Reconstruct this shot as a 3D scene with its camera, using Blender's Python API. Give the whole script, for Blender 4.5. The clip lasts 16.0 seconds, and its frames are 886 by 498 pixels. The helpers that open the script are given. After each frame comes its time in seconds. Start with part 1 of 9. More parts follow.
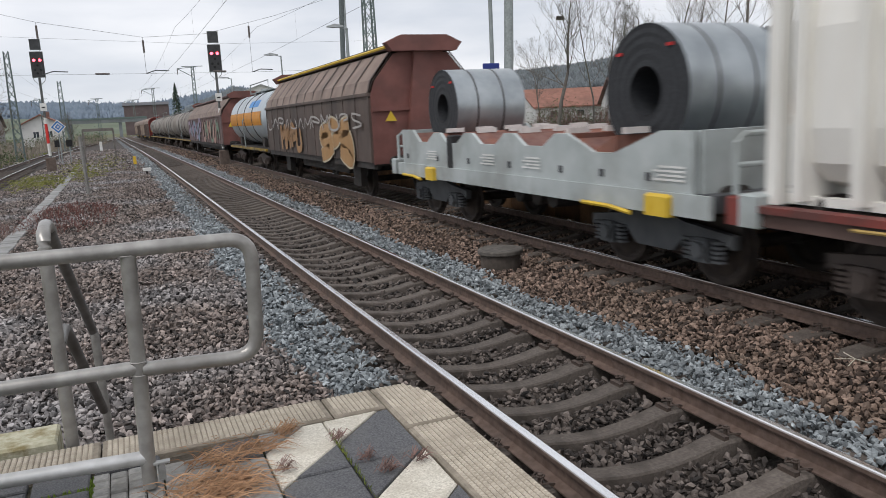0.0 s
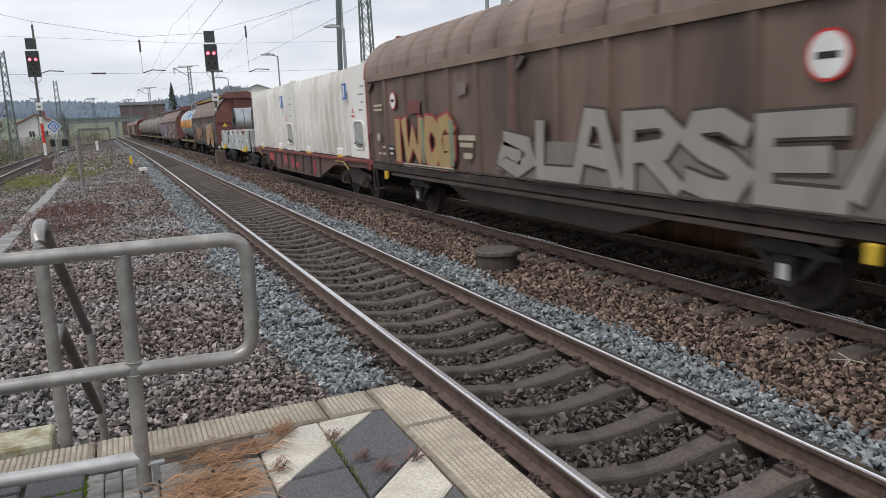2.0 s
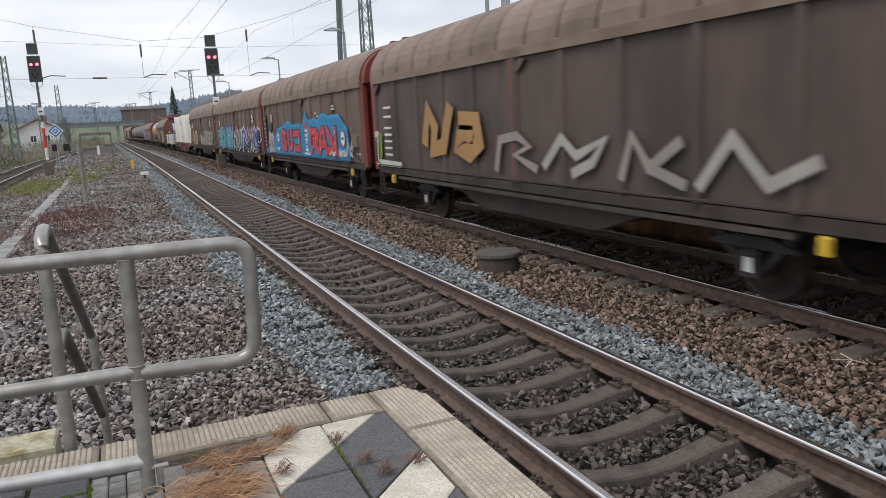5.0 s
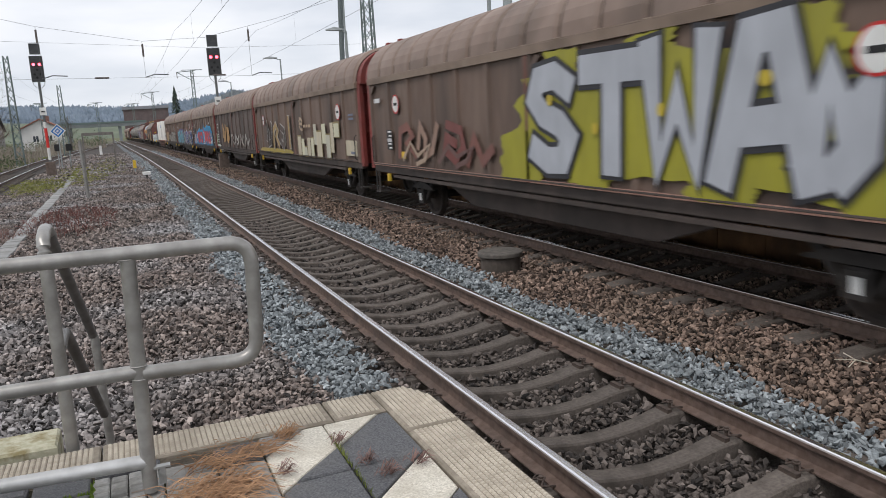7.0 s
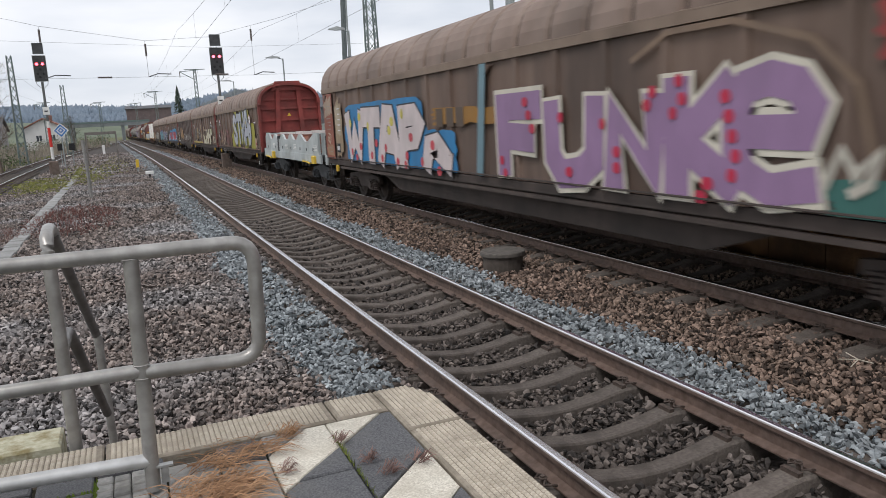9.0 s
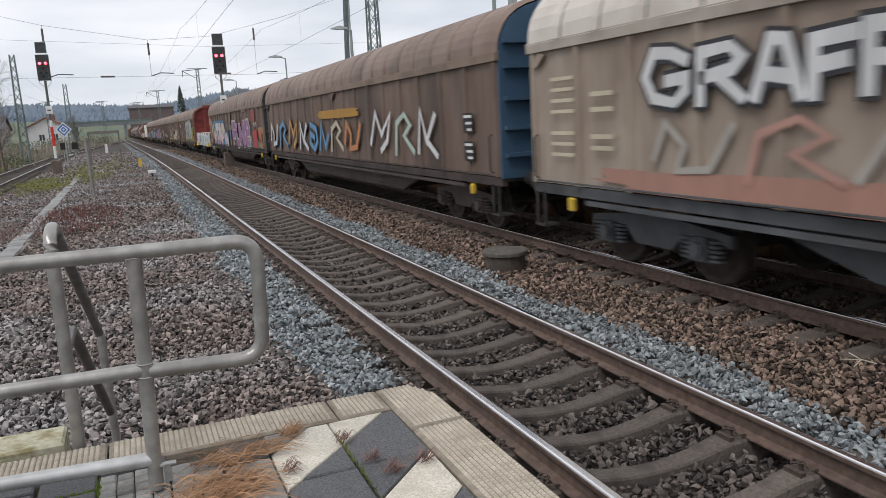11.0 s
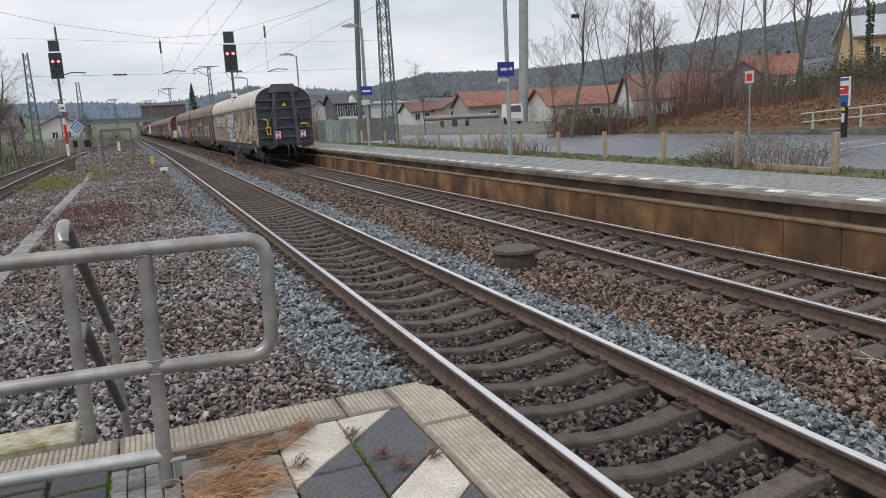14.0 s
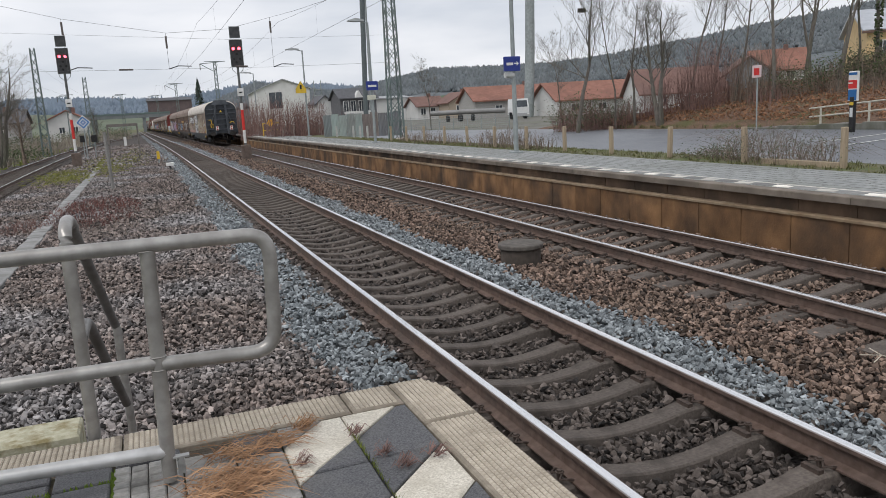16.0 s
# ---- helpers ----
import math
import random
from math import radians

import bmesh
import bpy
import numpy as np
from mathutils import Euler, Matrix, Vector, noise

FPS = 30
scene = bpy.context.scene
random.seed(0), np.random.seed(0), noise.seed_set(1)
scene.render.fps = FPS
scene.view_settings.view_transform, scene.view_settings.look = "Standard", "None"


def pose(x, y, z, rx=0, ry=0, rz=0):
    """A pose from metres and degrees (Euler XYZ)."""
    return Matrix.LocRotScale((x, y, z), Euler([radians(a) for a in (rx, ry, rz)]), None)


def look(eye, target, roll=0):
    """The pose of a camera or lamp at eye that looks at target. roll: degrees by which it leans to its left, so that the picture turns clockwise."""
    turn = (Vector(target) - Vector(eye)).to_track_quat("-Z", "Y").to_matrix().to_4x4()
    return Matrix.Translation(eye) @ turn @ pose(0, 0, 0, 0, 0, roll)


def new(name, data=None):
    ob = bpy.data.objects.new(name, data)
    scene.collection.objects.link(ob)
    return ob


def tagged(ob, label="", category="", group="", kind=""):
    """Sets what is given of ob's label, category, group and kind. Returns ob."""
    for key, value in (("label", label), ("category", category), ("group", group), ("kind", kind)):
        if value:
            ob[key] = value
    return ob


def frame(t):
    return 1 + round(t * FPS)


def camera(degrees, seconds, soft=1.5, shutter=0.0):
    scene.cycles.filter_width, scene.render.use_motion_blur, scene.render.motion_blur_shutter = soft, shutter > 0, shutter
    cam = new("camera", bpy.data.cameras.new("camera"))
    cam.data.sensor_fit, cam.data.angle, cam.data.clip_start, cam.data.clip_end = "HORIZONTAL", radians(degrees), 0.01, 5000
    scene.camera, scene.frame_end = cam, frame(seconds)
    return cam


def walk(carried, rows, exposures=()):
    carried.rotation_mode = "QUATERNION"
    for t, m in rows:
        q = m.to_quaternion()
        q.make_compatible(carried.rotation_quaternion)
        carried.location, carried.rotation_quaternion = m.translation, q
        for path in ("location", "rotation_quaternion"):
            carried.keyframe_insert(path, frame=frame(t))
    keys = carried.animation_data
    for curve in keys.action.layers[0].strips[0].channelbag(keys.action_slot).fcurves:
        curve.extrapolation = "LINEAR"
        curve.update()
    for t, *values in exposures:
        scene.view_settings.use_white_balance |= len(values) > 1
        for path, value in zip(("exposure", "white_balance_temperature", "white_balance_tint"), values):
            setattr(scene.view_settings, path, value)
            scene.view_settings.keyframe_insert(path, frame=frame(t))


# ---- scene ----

# camera and its sway
cam = camera(60.98, 16.0, soft=0.3, shutter=0.22)
PATH = [
    (0, (-2.3143, 0.0051, 2.1459), (1.4799, 9.0889, 0.3884), -2.836),
    (0.5, (-2.3169, 0.0051, 2.1463), (1.4891, 9.0861, 0.3999), -2.822),
    (1, (-2.3178, -0.0011, 2.1475), (1.4847, 9.0816, 0.4024), -2.818),
    (1.5, (-2.3144, 0.0051, 2.1453), (1.5101, 9.0776, 0.3947), -2.728),
    (2, (-2.3103, 0.0075, 2.1445), (1.5259, 9.0743, 0.3905), -2.688),
    (2.5, (-2.3094, 0.0112, 2.1441), (1.5388, 9.0741, 0.3960), -2.764),
    (3, (-2.3099, 0.0050, 2.1467), (1.5296, 9.0723, 0.4023), -2.853),
    (3.5, (-2.3132, 0.0004, 2.1464), (1.5312, 9.0663, 0.4059), -2.863),
    (4, (-2.3149, -0.0028, 2.1475), (1.5237, 9.0668, 0.4133), -2.932),
    (6.5, (-2.3147, -0.0061, 2.1479), (1.4889, 9.0818, 0.4328), -3.074),
    (7, (-2.3132, 0.0036, 2.1466), (1.4846, 9.0920, 0.4215), -3.074),
    (7.5, (-2.3140, 0.0050, 2.1463), (1.4850, 9.0915, 0.4131), -3.004),
    (8, (-2.3101, 0.0077, 2.1461), (1.4805, 9.0992, 0.4207), -3.023),
    (8.5, (-2.3133, 0.0023, 2.1471), (1.4715, 9.0958, 0.4201), -3.071),
    (9, (-2.3135, -0.0028, 2.1488), (1.4529, 9.0974, 0.4166), -3.093),
    (11.5, (-2.3168, -0.0009, 2.1485), (1.4145, 9.1125, 0.4098), -3.072),
    (12, (-2.3148, -0.0028, 2.1503), (1.4005, 9.1165, 0.4080), -3.145),
    (12.5, (-2.3132, -0.0093, 2.1508), (1.3808, 9.1158, 0.3936), -3.228),
    (13, (-2.3141, -0.0101, 2.1506), (1.3424, 9.1325, 0.4063), -3.240),
    (13.5, (-2.3130, -0.0122, 2.1506), (1.3208, 9.1363, 0.3896), -3.163),
    (14, (-2.3107, -0.0081, 2.1488), (1.2976, 9.1502, 0.3864), -3.096),
    (14.5, (-2.3068, -0.0055, 2.1516), (1.2684, 9.1633, 0.3766), -3.068),
    (15, (-2.2963, 0.0006, 2.1527), (1.2554, 9.1773, 0.3709), -3.139),
    (15.5, (-2.2963, 0.0055, 2.1518), (1.2341, 9.1857, 0.3463), -3.183),
    (16, (-2.2953, 0.0133, 2.1486), (1.2336, 9.1906, 0.3257), -3.143),
]
EXPOSURES = ((0, 0.06), (0.5, -0.15), (1.0, -0.13), (1.5, -0.05), (2.0, 0.10), (2.5, 0.19), (3.5, 0.19), (4.0, 0.17), (9.0, 0.15), (11.5, 0.05), (12.0, 0.0), (16.0, 0.0))
walk(cam, [(t, look(eye, target, roll)) for t, eye, target, roll in PATH], EXPOSURES)

# overcast sky and a weak, wide sun
world = bpy.data.worlds.new("overcast")
scene.world = world
world.use_nodes = True
wt = world.node_tree
wt.nodes.clear()
w_out = wt.nodes.new("ShaderNodeOutputWorld")
w_bg = wt.nodes.new("ShaderNodeBackground")
w_sky = wt.nodes.new("ShaderNodeTexSky")
w_sky.sky_type, w_sky.sun_disc = "NISHITA", False
w_sky.sun_elevation, w_sky.sun_rotation = radians(38), radians(150)
w_tc = wt.nodes.new("ShaderNodeTexCoord")
w_map = wt.nodes.new("ShaderNodeMapping")
w_map.inputs["Scale"].default_value = (1.3, 1.3, 5.0)
w_noise = wt.nodes.new("ShaderNodeTexNoise")
w_noise.inputs["Scale"].default_value = 2.2
w_noise.inputs["Detail"].default_value = 5
w_ramp = wt.nodes.new("ShaderNodeValToRGB")
w_ramp.color_ramp.elements[0].position, w_ramp.color_ramp.elements[0].color = 0.34, (0.605, 0.642, 0.715, 1)
w_ramp.color_ramp.elements[1].position, w_ramp.color_ramp.elements[1].color = 0.62, (0.862, 0.870, 0.912, 1)
w_scale = wt.nodes.new("ShaderNodeVectorMath")
w_scale.operation = "SCALE"
w_scale.inputs["Scale"].default_value = 0.10
w_mix = wt.nodes.new("ShaderNodeMix")
w_mix.data_type = "RGBA"
w_mix.inputs["Factor"].default_value = 0.94
wt.links.new(w_tc.outputs["Generated"], w_map.inputs["Vector"])
wt.links.new(w_map.outputs["Vector"], w_noise.inputs["Vector"])
wt.links.new(w_noise.outputs["Fac"], w_ramp.inputs["Fac"])
wt.links.new(w_sky.outputs["Color"], w_scale.inputs[0])
wt.links.new(w_scale.outputs["Vector"], w_mix.inputs[6])
wt.links.new(w_ramp.outputs["Color"], w_mix.inputs[7])
wt.links.new(w_mix.outputs[2], w_bg.inputs["Color"])
w_bg.inputs["Strength"].default_value = 1.07
wt.links.new(w_bg.outputs["Background"], w_out.inputs["Surface"])
sun = new("sun", bpy.data.lights.new("sun", "SUN"))
sun.data.energy, sun.data.angle, sun.data.color = 1.5, radians(24), (1.0, 0.96, 0.94)
sun.matrix_world = look((0, 0, 40), (22, 14, 0))

# ---------------------------------------------------------------- materials
MATS = {}


def mat(name, c1, c2=None, rough=0.8, scale=6.0, metal=0.0, bump=0.0, bscale=None, stain=None, sscale=0.8, samt=0.5, rand="", ramt=0.3, spec=0.35, emit=0.0, stretch=None):
    """A surface with grain (c1 to c2), larger stains, relief, and a change from piece to piece."""
    if name in MATS:
        return MATS[name]
    m = bpy.data.materials.new(name)
    m.use_nodes = True
    nt = m.node_tree
    b = nt.nodes["Principled BSDF"]
    n = nt.nodes.new
    tc = n("ShaderNodeTexCoord")
    vec = tc.outputs["Object"]
    if stretch:
        mp = n("ShaderNodeMapping")
        mp.inputs["Scale"].default_value = stretch
        nt.links.new(vec, mp.inputs["Vector"])
        vec = mp.outputs["Vector"]
    no = n("ShaderNodeTexNoise")
    no.inputs["Scale"].default_value, no.inputs["Detail"].default_value = scale, 6
    nt.links.new(vec, no.inputs["Vector"])
    r1 = n("ShaderNodeMapRange")
    r1.inputs["From Min"].default_value, r1.inputs["From Max"].default_value = 0.3, 0.7
    nt.links.new(no.outputs["Fac"], r1.inputs["Value"])
    mx = n("ShaderNodeMix")
    mx.data_type = "RGBA"
    mx.inputs[6].default_value, mx.inputs[7].default_value = (*c1, 1), (*(c2 or c1), 1)
    nt.links.new(r1.outputs["Result"], mx.inputs["Factor"])
    col = mx.outputs[2]
    if stain:
        n2 = n("ShaderNodeTexNoise")
        n2.inputs["Scale"].default_value, n2.inputs["Detail"].default_value = sscale, 5
        nt.links.new(vec, n2.inputs["Vector"])
        r2 = n("ShaderNodeMapRange")
        r2.inputs["From Min"].default_value, r2.inputs["From Max"].default_value, r2.inputs["To Max"].default_value = 0.46, 0.68, samt
        nt.links.new(n2.outputs["Fac"], r2.inputs["Value"])
        m2 = n("ShaderNodeMix")
        m2.data_type = "RGBA"
        m2.inputs[7].default_value = (*stain, 1)
        nt.links.new(r2.outputs["Result"], m2.inputs["Factor"])
        nt.links.new(col, m2.inputs[6])
        col = m2.outputs[2]
    if rand:
        if rand == "island":
            src = n("ShaderNodeNewGeometry").outputs["Random Per Island"]
        else:
            src = n("ShaderNodeObjectInfo").outputs["Random"]
        hs = n("ShaderNodeHueSaturation")
        r3 = n("ShaderNodeMapRange")
        r3.inputs["To Min"].default_value, r3.inputs["To Max"].default_value = 1 - ramt, 1 + ramt
        nt.links.new(src, r3.inputs["Value"])
        nt.links.new(r3.outputs["Result"], hs.inputs["Value"])
        nt.links.new(col, hs.inputs["Color"])
        col = hs.outputs["Color"]
    nt.links.new(col, b.inputs["Base Color"])
    b.inputs["Roughness"].default_value, b.inputs["Metallic"].default_value = rough, metal
    b.inputs["Specular IOR Level"].default_value = spec
    if bump:
        nb = n("ShaderNodeTexNoise")
        nb.inputs["Scale"].default_value, nb.inputs["Detail"].default_value = bscale or scale * 4, 5
        nt.links.new(vec, nb.inputs["Vector"])
        bp = n("ShaderNodeBump")
        bp.inputs["Strength"].default_value, bp.inputs["Distance"].default_value = bump, 0.02
        nt.links.new(nb.outputs["Fac"], bp.inputs["Height"])
        nt.links.new(bp.outputs["Normal"], b.inputs["Normal"])
    if emit:
        b.inputs["Emission Color"].default_value, b.inputs["Emission Strength"].default_value = (*c1, 1), emit
    MATS[name] = m
    return m


STONE_DARK = mat("stone_dark", (0.085, 0.066, 0.057), (0.255, 0.210, 0.186), 0.7, 12, stain=(0.28, 0.28, 0.285), sscale=0.35, samt=0.75, rand="island", ramt=0.9, bump=0.3, spec=0.5)
STONE_OILY = mat("stone_oily", (0.050, 0.041, 0.036), (0.118, 0.099, 0.087), 0.8, 12, rand="island", ramt=0.9, bump=0.3)
STONE_FRESH = mat("stone_fresh", (0.112, 0.129, 0.138), (0.33, 0.356, 0.366), 0.75, 12, rand="island", ramt=0.5, bump=0.3)
STONE_RUST = mat("stone_rust", (0.080, 0.056, 0.043), (0.235, 0.166, 0.130), 0.8, 12, stain=(0.16, 0.12, 0.09), sscale=0.6, samt=0.6, rand="island", ramt=0.9, bump=0.3)
# bed under the stones: darkened, shade of the gaps put into the colour
GRAVEL = mat("gravel_bed_shaded", (0.016, 0.013, 0.012), (0.10, 0.087, 0.078), 0.95, 26, stain=(0.08, 0.065, 0.055), sscale=0.5, samt=0.5, bump=1.0, bscale=22)
GRAVEL_FRESH = mat("gravel_fresh", (0.035, 0.038, 0.041), (0.20, 0.215, 0.225), 0.95, 24, bump=1.0, bscale=20)
GRAVEL_RUST = mat("gravel_rust", (0.022, 0.016, 0.013), (0.125, 0.09, 0.07), 0.95, 24, stain=(0.10, 0.09, 0.08), sscale=0.4, samt=0.6, bump=1.0, bscale=20)
RAIL_RUST = mat("rail_rust", (0.085, 0.055, 0.042), (0.15, 0.105, 0.085), 0.75, 14, stain=(0.055, 0.045, 0.04), sscale=3, bump=0.2)
RAIL_SHINE = mat("rail_polished", (0.80, 0.80, 0.80), (0.90, 0.895, 0.89), 0.20, 20, metal=1.0, stretch=(1, 0.05, 1))
RAIL_WORN = mat("rail_worn", (0.30, 0.26, 0.24), (0.45, 0.42, 0.40), 0.4, 20, metal=0.8, stretch=(1, 0.1, 1))
CONC_SLEEPER = mat("concrete_sleeper", (0.078, 0.065, 0.056), (0.138, 0.117, 0.101), 0.85, 40, stain=(0.046, 0.038, 0.032), sscale=5, samt=0.7, rand="object", ramt=0.16, bump=0.35, bscale=60)
CLIP_STEEL = mat("clip_steel", (0.06, 0.047, 0.04), (0.12, 0.09, 0.075), 0.7, 40, metal=0.3)
KERB = mat("kerb_concrete", (0.38, 0.335, 0.268), (0.53, 0.475, 0.39), 0.85, 18, stain=(0.27, 0.235, 0.19), sscale=2.5, samt=0.75, rand="object", ramt=0.08, bump=0.25, bscale=120)
TILE_WHITE = mat("tile_white", (0.42, 0.385, 0.315), (0.74, 0.70, 0.61), 0.8, 110, stain=(0.40, 0.36, 0.29), sscale=7, samt=0.55, bump=0.2, bscale=150)
TILE_DARK = mat("tile_dark", (0.050, 0.052, 0.057), (0.135, 0.135, 0.14), 0.8, 120, stain=(0.15, 0.145, 0.135), sscale=3, samt=0.4, rand="object", ramt=0.12, bump=0.25, bscale=160)
TILE_GREY = mat("tile_grey", (0.20, 0.20, 0.19), (0.33, 0.32, 0.30), 0.85, 40, stain=(0.14, 0.13, 0.11), sscale=4, samt=0.6, rand="object", ramt=0.12, bump=0.3, bscale=120)
JOINT = mat("joint_soil", (0.055, 0.045, 0.035), (0.10, 0.085, 0.065), 0.95, 40, stain=(0.06, 0.09, 0.02), sscale=3, samt=0.8, bump=0.6)
MOSS = mat("moss", (0.07, 0.12, 0.015), (0.15, 0.22, 0.03), 0.95, 40, bump=0.8)
GALV = mat("galvanised_tube", (0.29, 0.28, 0.262), (0.42, 0.408, 0.385), 0.38, 16, metal=0.5, stain=(0.19, 0.18, 0.165), sscale=5, samt=0.6, bump=0.05, bscale=80)
GALV_MAST = mat("galvanised_mast", (0.25, 0.28, 0.28), (0.36, 0.39, 0.385), 0.6, 3, metal=0.3, stain=(0.2, 0.22, 0.215), samt=0.5)
LATTICE = mat("lattice_paint", (0.12, 0.16, 0.155), (0.18, 0.22, 0.21), 0.7, 5, stain=(0.1, 0.09, 0.08), samt=0.5)
GALV_NEW = mat("galvanised_bright", (0.44, 0.44, 0.43), (0.58, 0.58, 0.57), 0.35, 16, metal=0.5, stain=(0.36, 0.36, 0.35), sscale=5, samt=0.6)
DRYGRASS = mat("dry_grass", (0.20, 0.10, 0.05), (0.46, 0.285, 0.165), 0.9, 5, rand="island", ramt=0.35)
TWIG_RED = mat("twig_red", (0.14, 0.085, 0.072), (0.25, 0.155, 0.135), 0.9, 5, rand="island", ramt=0.4)
TWIG = mat("twig_brown", (0.13, 0.10, 0.078), (0.25, 0.20, 0.16), 0.9, 5, rand="island", ramt=0.4)
HEDGE_TWIG = mat("twig_hedge", (0.19, 0.165, 0.13), (0.33, 0.29, 0.235), 0.9, 5, rand="island", ramt=0.35)
BARK = mat("bark", (0.095, 0.085, 0.074), (0.18, 0.162, 0.14), 0.9, 12, stain=(0.06, 0.075, 0.035), sscale=1.5, samt=0.6, bump=0.5, stretch=(1, 1, 0.3))
LEAF_DARK = mat("ivy_leaf", (0.042, 0.062, 0.026), (0.095, 0.125, 0.052), 0.7, 5, rand="island", ramt=0.45)
LEAF_LITTER = mat("leaf_litter", (0.085, 0.054, 0.038), (0.20, 0.125, 0.085), 0.95, 14, stain=(0.075, 0.09, 0.03), sscale=0.6, samt=0.7, bump=0.8)
GRASS = mat("grass", (0.11, 0.14, 0.028), (0.24, 0.27, 0.07), 0.9, 5, rand="island", ramt=0.4)
MEADOW = mat("meadow", (0.07, 0.085, 0.03), (0.14, 0.145, 0.065), 0.95, 1.5, stain=(0.12, 0.10, 0.075), sscale=0.3, samt=0.7, bump=0.8, bscale=12)
SOIL = mat("soil_ground", (0.075, 0.066, 0.055), (0.14, 0.122, 0.10), 0.95, 3, stain=(0.09, 0.11, 0.04), sscale=0.25, samt=0.6, bump=0.8, bscale=15)
ASPHALT = mat("asphalt", (0.10, 0.108, 0.122), (0.15, 0.16, 0.178), 0.4, 2, stain=(0.17, 0.18, 0.19), sscale=0.25, samt=0.6, bump=0.2, bscale=90)
PAVER = mat("platform_paver", (0.19, 0.20, 0.198), (0.31, 0.32, 0.31), 0.75, 9, stain=(0.19, 0.2, 0.18), sscale=0.6, samt=0.7, bump=0.2)
WALL_RUST = mat("platform_wall", (0.095, 0.050, 0.024), (0.270, 0.148, 0.068), 0.85, 2.2, stain=(0.045, 0.031, 0.022), sscale=0.9, samt=0.9, bump=0.35, bscale=30, stretch=(1, 1, 0.75), rand="object", ramt=0.22)
WALL_DARK = mat("platform_wall_dark", (0.075, 0.048, 0.033), (0.19, 0.125, 0.08), 0.85, 2.4, stain=(0.04, 0.032, 0.025), sscale=1.1, samt=0.9, stretch=(1, 1, 0.6), rand="object", ramt=0.25, bump=0.3, bscale=30)
WHITE_PAINT = mat("white_paint", (0.66, 0.66, 0.63), (0.78, 0.78, 0.76), 0.6, 6, stain=(0.45, 0.44, 0.41), sscale=1.5, samt=0.5)
WOOD_POST = mat("wood_post", (0.28, 0.22, 0.15), (0.43, 0.35, 0.25), 0.8, 8, stain=(0.2, 0.17, 0.12), bump=0.3, stretch=(4, 4, 0.5))
STEEL_DARK = mat("dark_underframe", (0.022, 0.020, 0.019), (0.05, 0.045, 0.042), 0.7, 5, stain=(0.07, 0.055, 0.045), sscale=1.5, samt=0.5)
WHEEL = mat("wheel_steel", (0.035, 0.030, 0.028), (0.075, 0.06, 0.05), 0.6, 6, metal=0.4)
BLACK = mat("black_panel", (0.012, 0.012, 0.013), (0.03, 0.03, 0.031), 0.6, 8)
YELLOW = mat("yellow_paint", (0.62, 0.40, 0.03), (0.72, 0.50, 0.06), 0.55, 6, stain=(0.35, 0.22, 0.04), sscale=3, samt=0.5)
RED = mat("red_paint", (0.48, 0.02, 0.02), (0.58, 0.04, 0.035), 0.5, 6)
BLUE_SIGN = mat("blue_sign", (0.018, 0.035, 0.20), (0.03, 0.05, 0.26), 0.45, 4)
RED_LAMP = mat("red_lamp", (1.0, 0.10, 0.14), emit=5.0)
WIRE = mat("wire_metal", (0.06, 0.065, 0.068), (0.10, 0.105, 0.11), 0.6, 5)
INSUL = mat("insulator", (0.09, 0.075, 0.07), (0.14, 0.12, 0.11), 0.4, 5)

# ---------------------------------------------------------------- mesh tools


